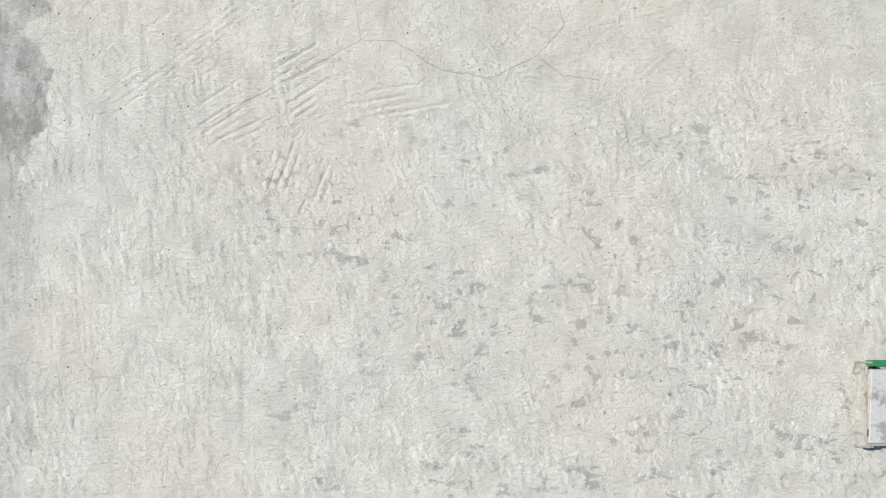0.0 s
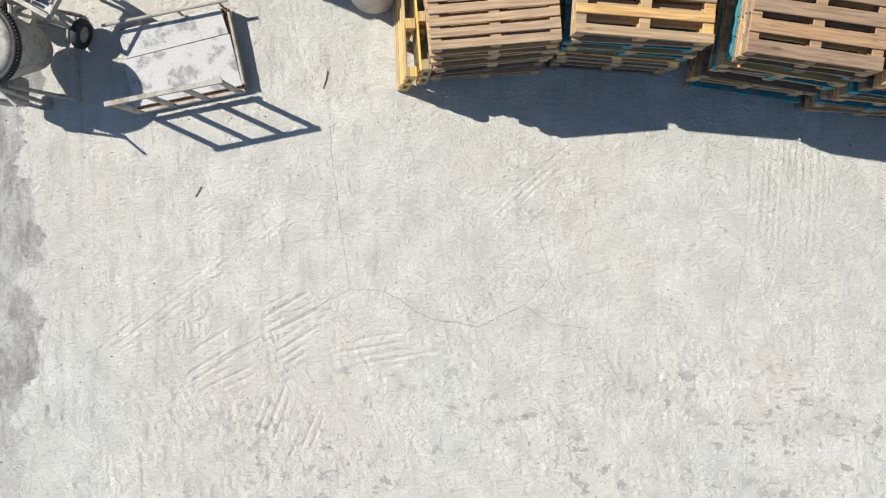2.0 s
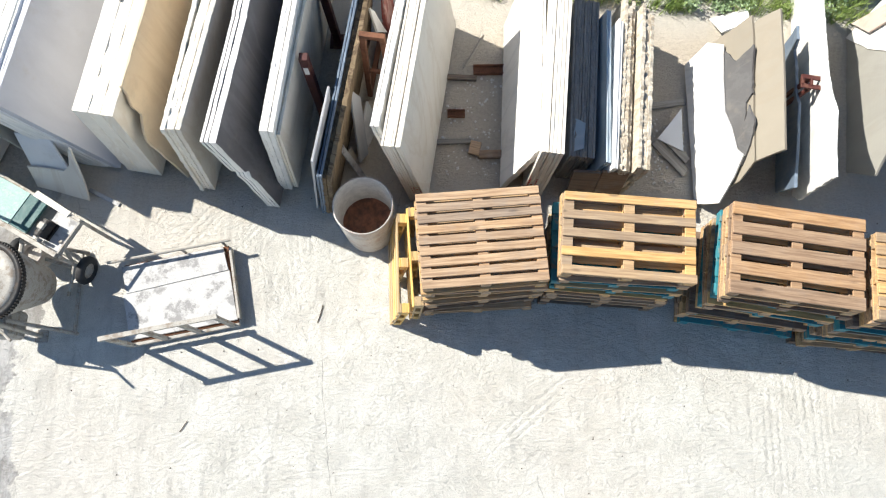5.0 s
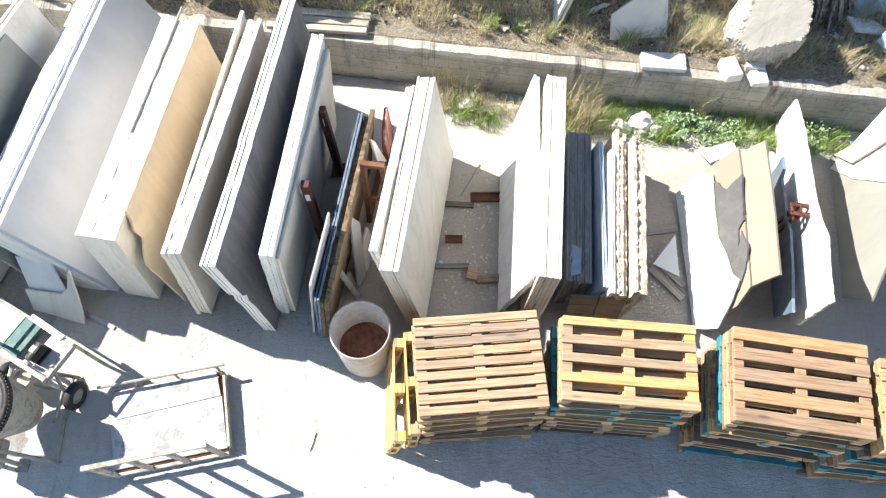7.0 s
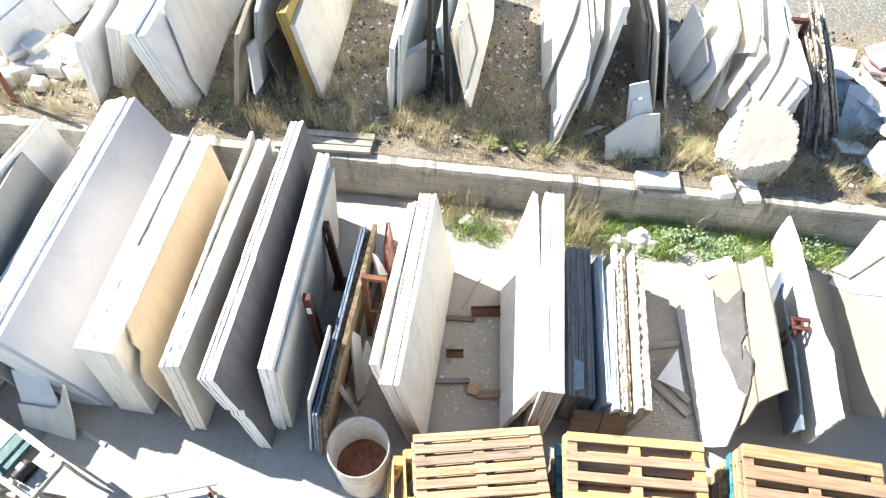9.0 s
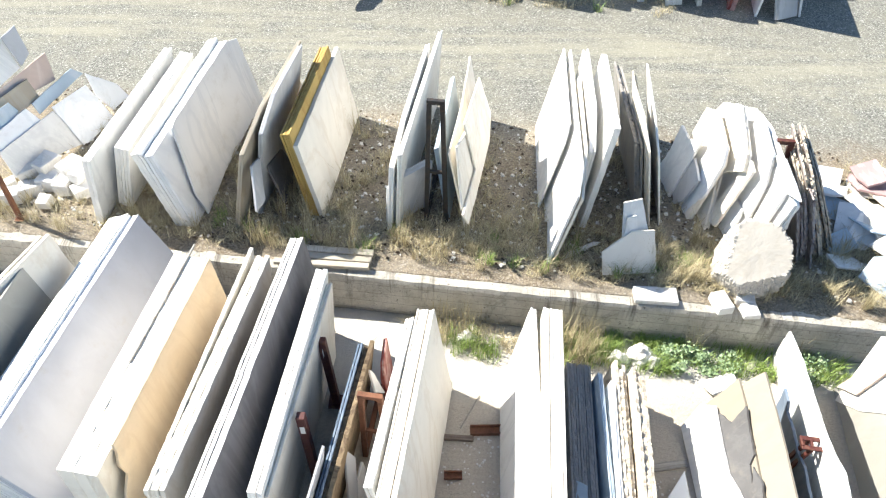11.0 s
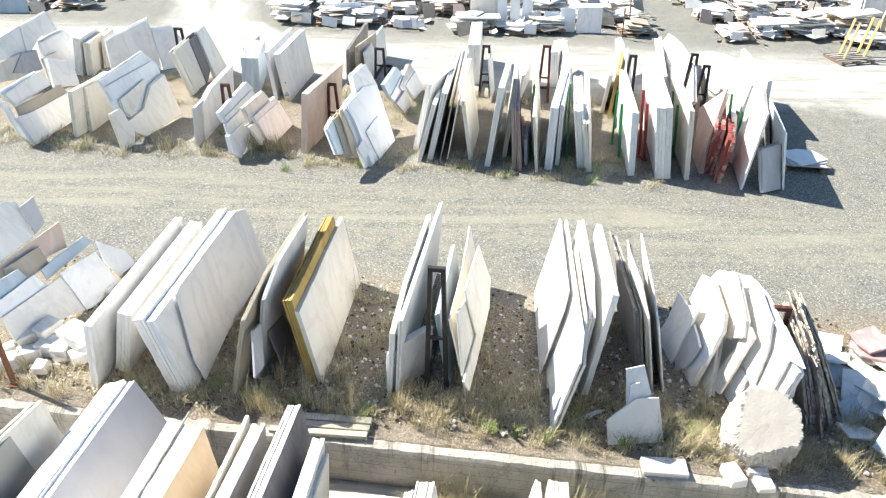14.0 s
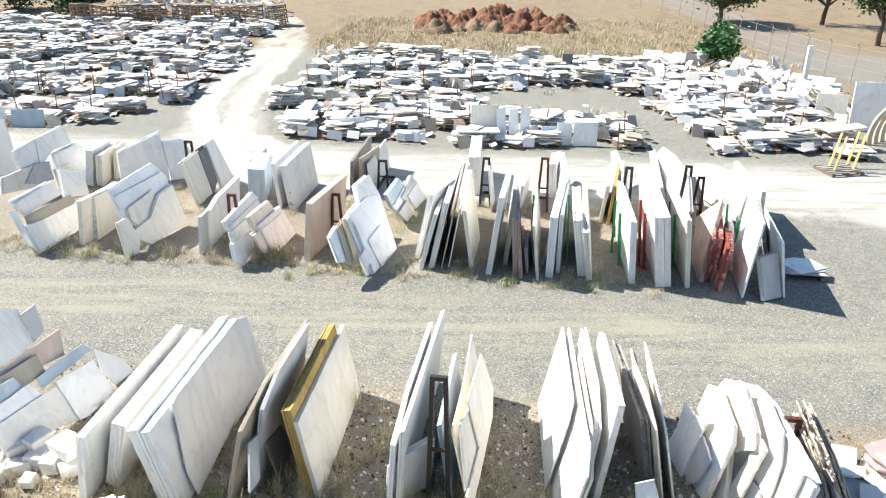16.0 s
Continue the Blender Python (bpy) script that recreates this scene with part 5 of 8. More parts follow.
slabs(-1.84, 17.07, 0.96, -15.0, -30.0, 0.71, 1.03, 3, 0.030, 1, 'tan', [(0.69, 1.0), (1.0, 0.98), (0.23, 0.0), (0.0, 0.11)], spread=0.07, **THIRD)
slabs(-1.62, 17.22, 0.72, -15.0, -30.0, 1.00, 1.37, 3, 0.030, 1, 'white', [(0.37, 0.95), (1.0, 1.0), (0.3, 0.0), (0.0, 0.0)], spread=0.07, **THIRD)
slabs(-1.78, 18.04, 1.43, -15.0, -30.0, 1.42, 0.93, 3, 0.030, 1, 'white', [(0.44, 1.0), (1.0, 1.0), (1.0, 0.41), (0.41, 0.04), (0.0, 0.0)], spread=0.07, **THIRD)
slabs(-1.51, 17.31, 0.72, -15.0, -30.0, 2.06, 1.46, 3, 0.030, 1, 'bluewhite', [(0.21, 0.97), (0.68, 1.0), (1.0, 0.87), (0.72, 0.0), (0.0, 0.0)], spread=0.07, **THIRD)
slabs(-1.39, 17.59, 0.72, -15.0, -30.0, 1.09, 0.70, 3, 0.030, 1, 'bluewhite', [(0.1, 0.96), (0.88, 1.0), (1.0, 0.0), (0.0, 0.0)], spread=0.07, **THIRD)
slabs(-1.60, 17.16, 0.94, -15.0, -30.0, 0.50, 0.36, 1, 0.030, 1, 'bluewhite', [(0.0, 0.86), (0.8, 1.0), (1.0, 0.17), (0.02, 0.0)], **THIRD)
slabs(-2.53, 22.13, 0.72, -5.9, 2.6, 2.45, 0.99, 2, 0.040, -1, 'slate', 'rect', **THIRD)
slabs(-2.29, 22.14, 0.72, -18.4, 2.4, 1.21, 1.08, 2, 0.040, -1, 'beige', 'rect', ragged=0.014, spread=0.06, **THIRD)
slabs(-1.98, 22.15, 0.72, -7.0, -6.1, 2.38, 0.91, 1, 0.050, -1, 'white', 'rect', **THIRD)
slabs(-1.35, 19.89, 1.17, -14.1, -16.0, 1.31, 0.52, 3, 0.030, 1, 'blue', [(0.0, 0.84), (0.79, 1.0), (1.0, 0.36), (0.11, 0.0)], spread=0.07, **THIRD)
slabs(-1.24, 19.98, 0.99, -14.1, -16.0, 1.54, 0.49, 3, 0.030, 1, 'bluewhite', [(0.0, 0.57), (0.86, 1.0), (1.0, 0.35), (0.13, 0.0)], spread=0.07, **THIRD)
slabs(-1.07, 20.53, 1.03, -14.1, -16.0, 1.38, 0.51, 3, 0.030, 1, 'grey', [(0.0, 0.49), (0.76, 1.0), (1.0, 0.29), (0.18, 0.0)], spread=0.07, **THIRD)
slabs(-0.87, 20.81, 0.72, -14.1, -16.0, 1.12, 0.61, 3, 0.030, 1, 'bluewhite', [(0.0, 0.88), (0.82, 1.0), (1.0, 0.0), (0.3, 0.0)], spread=0.07, **THIRD)
slabs(-1.07, 19.90, 0.72, -14.1, -16.0, 0.89, 0.45, 3, 0.030, 1, 'grey', [(0.0, 0.86), (0.84, 1.0), (1.0, 0.0), (0.38, 0.0)], spread=0.07, **THIRD)
slabs(-0.50, 18.09, 0.72, -23.1, 12.4, 1.20, 1.68, 4, 0.030, -1, 'white', 'rect', **THIRD)
slabs(-0.40, 17.59, 0.72, -7.4, 13.9, 3.10, 1.39, 3, 0.030, -1, 'white', 'rect', ragged=0.0065, **THIRD)
slabs(-0.15, 17.65, 0.72, -6.2, 11.5, 3.10, 1.62, 4, 0.030, -1, 'white', 'rect', **THIRD)
slabs(0.03, 17.66, 0.72, -5.0, 10.4, 3.10, 1.48, 1, 0.030, -1, 'beige', 'rect', **THIRD)
slabs(0.19, 17.72, 0.72, -4.8, 9.0, 3.10, 1.44, 1, 0.030, -1, 'white', 'rect', **THIRD)
slabs(0.73, 17.68, 0.72, -7.0, -7.9, 1.67, 1.76, 2, 0.040, -1, 'cream', 'slope', **THIRD)
slabs(1.02, 22.27, 0.72, -3.6, -1.8, 2.07, 1.11, 6, 0.050, -1, 'white', 'rect', **THIRD)
slabs(1.31, 21.04, 0.72, -6.7, -6.5, 0.90, 1.18, 1, 0.040, -1, 'white', 'rect', **THIRD)
slabs(1.11, 17.39, 0.72, -9.2, 6.7, 1.82, 1.85, 3, 0.040, -1, 'white', 'rect', **THIRD)
slabs(1.40, 17.87, 0.72, -5.8, 5.1, 2.21, 1.38, 3, 0.030, 1, 'cream', 'rect', **THIRD)
slabs(1.59, 17.33, 0.72, -5.3, -4.3, 1.69, 1.40, 3, 0.030, 1, 'beige', 'rect', **THIRD)
slabs(1.70, 17.23, 0.72, -4.3, -6.0, 1.85, 1.39, 3, 0.030, 1, 'mauve', 'rect', **THIRD)
slabs(1.87, 17.48, 0.72, -9.1, -5.6, 0.80, 0.62, 2, 0.030, 1, 'blue', 'rect', **THIRD)
slabs(2.13, 17.14, 0.72, -6.8, -6.9, 2.99, 1.30, 2, 0.030, -1, 'cream', 'rect', **THIRD)
slabs(2.11, 17.90, 0.72, -6.6, -6.2, 2.15, 1.11, 1, 0.030, -1, 'pink', 'rect', **THIRD)
slabs(1.99, 20.87, 0.72, -13.1, 7.3, 1.88, 0.81, 2, 0.040, -1, 'white', 'rect', **THIRD)
slabs(2.33, 17.91, 0.72, -12.5, 8.2, 2.99, 1.00, 2, 0.030, -1, 'grey', 'rect', **THIRD)
slabs(2.44, 17.28, 0.72, -12.6, 0.4, 2.32, 1.44, 3, 0.050, -1, 'bluewhite', 'rect', **THIRD)
slabs(2.62, 17.50, 0.72, -11.2, -0.6, 1.95, 1.41, 2, 0.040, -1, 'white', 'rect', **THIRD)
slabs(3.14, 22.14, 0.72, -19.9, -4.5, 1.08, 0.98, 4, 0.050, -1, 'white', 'rect', **THIRD)
slabs(3.00, 17.38, 0.72, -7.6, -9.0, 2.08, 1.34, 4, 0.050, 1, 'white', 'rect', ragged=0.0065, **THIRD)
slabs(3.17, 17.20, 0.72, -9.0, -9.1, 2.37, 1.42, 3, 0.040, 1, 'cream', 'slope', **THIRD)
slabs(4.08, 20.39, 0.72, -14.7, 5.9, 2.35, 1.02, 2, 0.040, -1, 'white', 'rect', **THIRD)
slabs(4.23, 20.21, 0.72, -14.2, 4.1, 1.81, 1.08, 2, 0.040, -1, 'ochre', 'rect', **THIRD)
slabs(4.37, 20.04, 0.72, -12.9, 2.5, 2.26, 1.07, 1, 0.040, -1, 'white', 'rect', **THIRD)
slabs(4.04, 17.07, 0.72, -5.1, -4.9, 2.50, 1.45, 2, 0.070, 1, 'bluewhite', 'rect', **THIRD)
slabs(4.59, 16.94, 0.72, -6.9, -8.3, 3.02, 1.62, 5, 0.060, 1, 'white', 'rect', ragged=0.0065, **THIRD)
slabs(5.66, 19.57, 0.72, -10.5, -16.7, 3.20, 1.28, 3, 0.060, -1, 'white', 'rect', **THIRD)
slabs(5.21, 16.93, 0.72, -5.8, -6.8, 2.57, 1.57, 2, 0.050, 1, 'cream', 'rect', **THIRD)
slabs(6.36, 20.29, 0.72, -12.0, -10.7, 1.33, 1.07, 2, 0.050, 1, 'pink', 'rect', **THIRD)
slabs(5.60, 17.23, 0.72, -6.2, 12.0, 1.84, 1.73, 3, 0.030, 1, 'pink', [(0.49, 0.0), (1.0, 0.45), (0.36, 1.0), (0.35, 0.9), (0.19, 0.38), (0.0, 0.0)], spread=0.07, **THIRD)
slabs(5.69, 17.21, 0.72, -17.8, 1.2, 1.49, 1.08, 3, 0.070, 1, 'red', 'rect', ragged=0.014, spread=0.06, **THIRD)
slabs(5.78, 16.83, 0.72, -17.2, 5.2, 1.40, 1.01, 2, 0.080, 1, 'red', 'rect', ragged=0.014, spread=0.06, **THIRD)
slabs(6.27, 16.55, 0.72, -9.8, 4.1, 1.58, 1.70, 1, 0.040, 1, 'white', 'rect', **THIRD)
slabs(6.43, 17.77, 0.72, -12.5, -9.7, 1.74, 1.09, 2, 0.050, 1, 'white', 'rect', **THIRD)
slabs(7.18, 16.56, 0.72, -10.7, -11.8, 1.85, 1.27, 1, 0.050, -1, 'bluewhite', 'rect', **THIRD)
slabs(7.34, 17.80, 0.72, -17.5, -14.8, 2.00, 1.10, 2, 0.040, -1, 'slate', 'rect', **THIRD)
slabs(6.59, 16.43, 0.72, -68.1, -20.0, 0.52, 0.96, 3, 0.030, 1, 'grey', [(0.0, 0.96), (1.0, 1.0), (1.0, 0.0), (0.06, 0.0)], spread=0.07, **THIRD)
slabs(6.79, 20.30, 0.72, -13.3, -20.3, 1.09, 1.02, 3, 0.050, -1, 'pink', 'rect', **THIRD)
slabs(5.90, 19.50, 0.72, 4.2, 4.0, 3.08, 1.58, 3, 0.030, 1, 'white', [(1.0, 0.63), (0.8, 0.99), (0.56, 1.0), (0.18, 0.9), (0.0, 0.46), (0.19, 0.0), (0.75, 0.16)], spread=0.07, **THIRD)
slabs(7.28, 19.78, 0.72, 3.4, 4.0, 3.81, 1.22, 3, 0.030, 1, 'white', [(1.0, 0.42), (0.73, 0.76), (0.4, 1.0), (0.0, 0.85), (0.03, 0.23), (0.79, 0.0)], spread=0.07, **THIRD)
slabs(3.17, 20.70, 0.72, 1.3, 4.0, 3.13, 1.20, 3, 0.030, 1, 'white', [(1.0, 0.62), (0.6, 1.0), (0.18, 0.76), (0.0, 0.15), (0.53, 0.0)], spread=0.07, **THIRD)
slabs(4.73, 20.72, 0.72, -1.2, 4.0, 2.97, 1.11, 3, 0.030, 1, 'white', [(1.0, 0.77), (0.79, 1.0), (0.37, 0.91), (0.0, 0.18), (0.56, 0.0)], spread=0.07, **THIRD)
slabs(7.75, 19.45, 0.72, -3.0, -4.0, 2.25, 1.28, 2, 0.050, -1, 'white', 'rect', **THIRD)


def rack(x, y, z, w, h, az, mat):
    """An A-shaped rack of box section that the slabs lean on: two frames joined by rails."""
    words = {"black": "black steel", "rust": "rusty steel", "oxide": "dark red-oxide steel"}[mat]
    r = empty("slab_rack", pose(x, y, z, 0, 0, az), f"{words} A-frame rack holding leaning slabs", "rack", "slab racks")
    s = STEEL[mat]
    foot = max(w, 0.28)
    for yy in (0.0,):
        for sx in (-1, 1):
            part("leg", bar_data("leg", (sx * foot / 2, yy, 0.0), (sx * max(0.06, w * 0.36), yy, h - 0.03), 0.06, 0.06, s), r)
        part("head", bar_data("head", (-max(0.06, w * 0.36) - 0.03, yy, h), (max(0.06, w * 0.36) + 0.03, yy, h), 0.06, 0.06, s), r)
        part("tie", bar_data("tie", (-foot * 0.42, yy, h * 0.45), (foot * 0.42, yy, h * 0.45), 0.04, 0.04, s), r)
    part("cross_foot", bar_data("cross_foot", (-foot / 2, 0.93, 0.04), (foot / 2, 0.93, 0.04), 0.06, 0.06, s), r)
    for sx in (-1, 1):
        part("base_rail", bar_data("base_rail", (sx * foot / 2, 0.03, 0.04), (sx * foot / 2, 0.9, 0.04), 0.06, 0.06, s), r)


def post(foot, top, size, mat):
    words = {"rust": "rusty steel", "oxide": "dark red-oxide steel", "green": "green-painted steel", "red": "red-painted steel"}[mat]
    base = Vector(foot)
    p = empty("rack_post", pose(*foot), f"{words} rack post between leaning slabs", "rack post", "rack posts")
    tip = Vector(top) - base
    part("tube", bar_data("tube", (0, 0, 0), tip, size, size, STEEL[mat], 0.006), p)
    part("foot_plate", box_data("foot_plate", size * 2.2, size * 2.2, 0.012, STEEL[mat], 0.002), p, pose(0, 0, 0.006))
    if mat == "oxide":
        d = tip.normalized()
        q = tip * 0.86
        part("label", box_data("label", size * 0.55, 0.003, 0.13, PAPER, 0.0005), p, Matrix.Translation(q + Vector((0.0, -size * 0.52, 0))) @ d.to_track_quat("Z", "Y").to_matrix().to_4x4(), "white paper label")

def rack_head(x, y, z, h, az):
    """The upright of a rack: two struts that end in a short open frame of flat bar."""
    r = empty("rack_upright", pose(x, y, z, 0, 0, az), "red-oxide steel rack upright with an open head frame", "rack", "slab racks")
    s = STEEL["oxide"]
    for yy in (-0.055, 0.055):
        part("strut", bar_data("strut", (-0.16, yy, 0.0), (0.0, yy, h - 0.02), 0.05, 0.03, s), r)
        part("head_bar", bar_data("head_bar", (-0.11, yy, h), (0.13, yy, h), 0.05, 0.022, s), r)
    for xx in (-0.10, 0.0, 0.12):
        part("cross_bar", bar_data("cross_bar", (xx, -0.045, h), (xx, 0.045, h), 0.022, 0.045, s), r)
    part("foot_plate", box_data("foot_plate", 0.12, 0.20, 0.012, s, 0.002), r, pose(-0.16, 0, 0.006))


# steel racks and posts between the slabs
rack_head(4.17, 7.14, 0.03, 0.95, -8)
rack(0.10, 10.68, 0.72, 0.23, 2.04, -7.0, 'black')
rack(4.64, 10.84, 0.72, 0.23, 1.38, -7.0, 'oxide')
rack(-7.04, 22.38, 0.72, 0.24, 1.39, -7.0, 'black')
rack(-4.77, 18.54, 0.72, 0.21, 1.34, -7.0, 'oxide')
rack(-2.47, 18.94, 0.72, 0.22, 1.23, -7.0, 'oxide')
rack(-1.73, 22.61, 0.72, 0.29, 0.84, -7.0, 'black')
rack(1.12, 21.43, 0.72, 0.20, 1.34, -7.0, 'black')
rack(2.61, 21.09, 0.72, 0.21, 1.47, -7.0, 'oxide')
rack(4.39, 19.53, 0.72, 0.13, 1.78, -7.0, 'black')
rack(5.98, 20.11, 0.72, 0.17, 1.64, -7.0, 'black')
rack(6.39, 20.30, 0.72, 0.17, 1.29, -7.0, 'black')
rack(-0.52, 7.39, 0.03, 0.29, 1.34, -7.0, 'rust')
post((-1.17, 7.03, 0.03), (-1.17, 7.03, 1.58), 0.09, 'oxide')
post((-1.09, 8.12, 0.03), (-1.13, 8.12, 1.35), 0.09, 'oxide')
post((-5.82, 10.60, 0.72), (-5.78, 10.59, 1.70), 0.06, 'rust')
post((3.98, 18.64, 0.72), (3.95, 18.65, 2.01), 0.05, 'green')
post((4.02, 17.96, 0.72), (3.91, 17.98, 1.98), 0.06, 'green')
post((4.47, 17.98, 0.72), (4.33, 18.00, 2.29), 0.06, 'red')
post((4.55, 17.84, 0.72), (4.42, 17.86, 2.04), 0.06, 'red')
post((5.24, 18.01, 0.72), (5.12, 18.02, 1.96), 0.05, 'green')
post((5.43, 18.91, 0.72), (5.26, 18.93, 1.91), 0.05, 'green')
post((6.40, 18.05, 0.72), (6.24, 18.07, 2.20), 0.05, 'green')
post((6.65, 18.06, 0.72), (6.54, 18.07, 1.83), 0.05, 'green')
post((2.08, 18.33, 0.72), (2.04, 18.34, 2.25), 0.05, 'green')
post((2.84, 17.92, 0.72), (2.75, 17.93, 2.42), 0.04, 'green')

# ---------------------------------------------------------------- boulder, blocks and floor timbers
def rock(name, x, y, z, sx, sy, sz, mat, seed, label, category, group="", turn=0.0, cuts=3, rough=0.12, faces=()):
    """An irregular broken stone, flat-based."""
    bm = bmesh.new()
    bmesh.ops.create_icosphere(bm, subdivisions=cuts, radius=1.0)
    off = Vector((seed * 3.1, seed * 1.7, seed * 0.9))
    rng = random.Random(seed)
    planes = [(Vector((rng.uniform(-1, 1), rng.uniform(-1, 1), rng.uniform(-0.3, 1))).normalized(), rng.uniform(0.62, 0.85)) for _ in range(7)] if not faces else [(Vector(n).normalized(), lim) for n, lim in faces]
    for v in bm.verts:
        d = v.co.normalized()
        r = 1.0
        for n, lim in planes:
            c = d.dot(n)
            if c > 0.05:
                r = min(r, lim / c)
        r *= 1 + rough * noise.noise(d * 2.2 + off) + 0.5 * rough * noise.noise(d * 7 + off)
        p = d * r
        v.co = Vector((p.x * sx, p.y * sy, max(-0.55 * sz, p.z * sz)))
    me = bpy.data.meshes.new(name)
    bm.to_mesh(me)
    bm.free()
    me.materials.append(mat)
    ob = new(name, me)
    ob.matrix_basis = pose(x, y, z + 0.54 * sz, 0, 0, turn)
    return tagged(ob, label, category, group)


def boulder(x, y, turn):
    """A big split stone: one sawn face that looks up and out, its flanks broken and pitted."""
    bm = bmesh.new()
    bmesh.ops.create_icosphere(bm, subdivisions=6, radius=1.0)
    cut = [(Vector(n).normalized(), lim) for n, lim in (((-0.24, -0.52, 0.82), 0.50), ((0.96, -0.2, 0.2), 0.80), ((0.75, -0.35, -0.6), 0.84), ((-0.9, 0.0, 0.45), 0.82), ((-0.75, -0.45, -0.5), 0.84), ((0.3, 0.6, 0.9), 0.84), ((0.0, -0.95, -0.25), 0.74), ((0.65, 0.1, 0.75), 0.86))]
    for v in bm.verts:
        d = v.co.normalized()
        r, face = 1.0, -1
        for k, (n, lim) in enumerate(cut):
            c = d.dot(n)
            if c > 0.05 and lim / c < r:
                r, face = lim / c, k
        pits = 0.06 * noise.noise(d * 4.0) + 0.07 * abs(noise.noise(d * 9.0)) + 0.045 * noise.noise(d * 19.0) + 0.025 * noise.noise(d * 34.0)
        r *= 1 + (0.010 * noise.noise(d * 3.0) + 0.004 * noise.noise(d * 14.0) if face == 0 else pits)
        p = d * r
        v.co = Vector((p.x * 0.48, p.y * 0.42, max(-0.38, p.z * 0.74)))
    me = bpy.data.meshes.new("boulder")
    bm.to_mesh(me)
    bm.free()
    me.materials.append(ROCK)
    ob = new("boulder", me)
    ob.matrix_basis = pose(x, y, UPPER + 0.36, 0, 0, turn)
    tagged(ob, "large split beige boulder with a smooth face behind the low wall", "boulder")


boulder(4.20, 9.62, 4)

block_rng = random.Random(12)
for bx, by, bz, s in ((-6.05, 10.98, 0, 0.2), (-5.85, 11.15, 0, 0.2), (-5.55, 10.88, 0, 0.16), (-5.62, 11.3, 0, 0.24), (-5.35, 11.25, 0, 0.26), (-5.30, 11.42, 0.22, 0.22), (-5.08, 11.1, 0, 0.24), (-5.05, 11.35, 0, 0.22), (-5.7, 11.5, 0.2, 0.22), (-6.2, 11.2, 0, 0.18), (-5.12, 11.22, 0.24, 0.18), (-5.95, 11.35, 0.16, 0.18)):
    me = box_data("stone_block", s * block_rng.uniform(1.1, 1.6), s * block_rng.uniform(0.9, 1.2), s * block_rng.uniform(0.8, 1.0), WHITE_STONE, 0.012, (0.5, 0.5, 0.0), block_rng, 0.02)
    ob = tagged(new("stone_block", me), "small white stone block in a heap behind the wall", "stone block", "heap of stone blocks")
    ob.matrix_basis = pose(bx, by, UPPER + bz * 0.85, block_rng.uniform(-6, 6) if bz else 0, block_rng.uniform(-8, 8) if bz else 0, block_rng.uniform(0, 90))
# white blocks on top of the low wall
for bx, by, sx, sy, sz, az in ((2.98, 9.36, 0.56, 0.26, 0.09, -3), (3.80, 9.24, 0.20, 0.3, 0.14, 12), (4.12, 9.32, 0.24, 0.18, 0.12, -10), (4.14, 9.12, 0.22, 0.2, 0.10, 5)):
    me = box_data("stone_block", sx, sy, sz, WHITE_STONE, 0.012, (0.5, 0.5, 0.0), block_rng, 0.012)
    ob = tagged(new("stone_block", me), "white stone block resting on the low wall", "stone block", "blocks on the wall")
    ob.matrix_basis = pose(bx, by, 0.675, 0, 0, az)
# stone strips along the wall top
for k in range(3):
    ob = tagged(new("stone_strip", box_data("stone_strip", 1.05 + 0.12 * k, 0.10, 0.055, STONE["beige" if k else "rough"], 0.006, (0.5, 0.5, 0.5), block_rng, 0.004)), "long pale stone strip lying behind the wall", "stone strip", "stone strips by the wall")
    ob.matrix_basis = pose(-1.26 - 0.08 * k, 10.03 - 0.115 * k, 0.748 + 0.012 * (k == 0), 0, 0, -5 + 0.6 * k)
# pale rubble in the weeds at the wall's foot
for bx, by, s, seed in ((2.55, 8.83, 0.14, 4), (2.86, 8.86, 0.2, 5), (0.55, 9.15, 0.13, 6), (2.98, 8.76, 0.13, 7), (0.62, 9.3, 0.08, 8)):
    rock("stone_lump", bx, by, 0.0, s, s * 0.8, s * 0.8, WHITE_STONE, seed, "white broken stone lump among weeds", "stone lump", "stone lumps by the wall", cuts=3, rough=0.3)
# floor rails and timbers between the slab bundles
for name, x0, x1, y, w, h, mat, label in (
    ("floor_channel", 0.58, 1.00, 7.76, 0.12, 0.06, STEEL["rust"], "rusty steel channel lying on the yard floor"),
    ("floor_timber", 0.24, 0.62, 7.65, 0.07, 0.05, WOOD["brown"], "old timber bearer lying on the yard floor"),
    ("floor_channel", 0.27, 0.48, 7.17, 0.09, 0.06, STEEL["rust"], "short rusty steel channel on the yard floor"),
    ("floor_timber", 0.15, 0.56, 6.81, 0.06, 0.05, WOOD["grey"], "grey timber bearer lying on the yard floor"),
    ("floor_timber", 0.64, 0.96, 6.65, 0.10, 0.06, WOOD["brown"], "dark rotten timber bearer on the yard floor"),
):
    if name == "floor_channel":
        c = 0.012
        me = plate_data(name, [(-w / 2, 0), (w / 2, 0), (w / 2, h), (w / 2 - c, h), (w / 2 - c, c), (-w / 2 + c, c), (-w / 2 + c, h), (-w / 2, h)], x1 - x0, mat, 0.001)
        me.transform(pose(-(x1 - x0) / 2, 0, -h / 2) @ Matrix(((0, 0, 1, 0), (1, 0, 0, 0), (0, 1, 0, 0), (0, 0, 0, 1))))
    else:
        me = box_data(name, x1 - x0, w, h, mat, 0.008)
    ob = tagged(new(name, me), label, "bearer", "floor bearers")
    ob.matrix_basis = pose((x0 + x1) / 2, y, h / 2 + 0.004, 0, 0, block_rng.uniform(-6, 6))
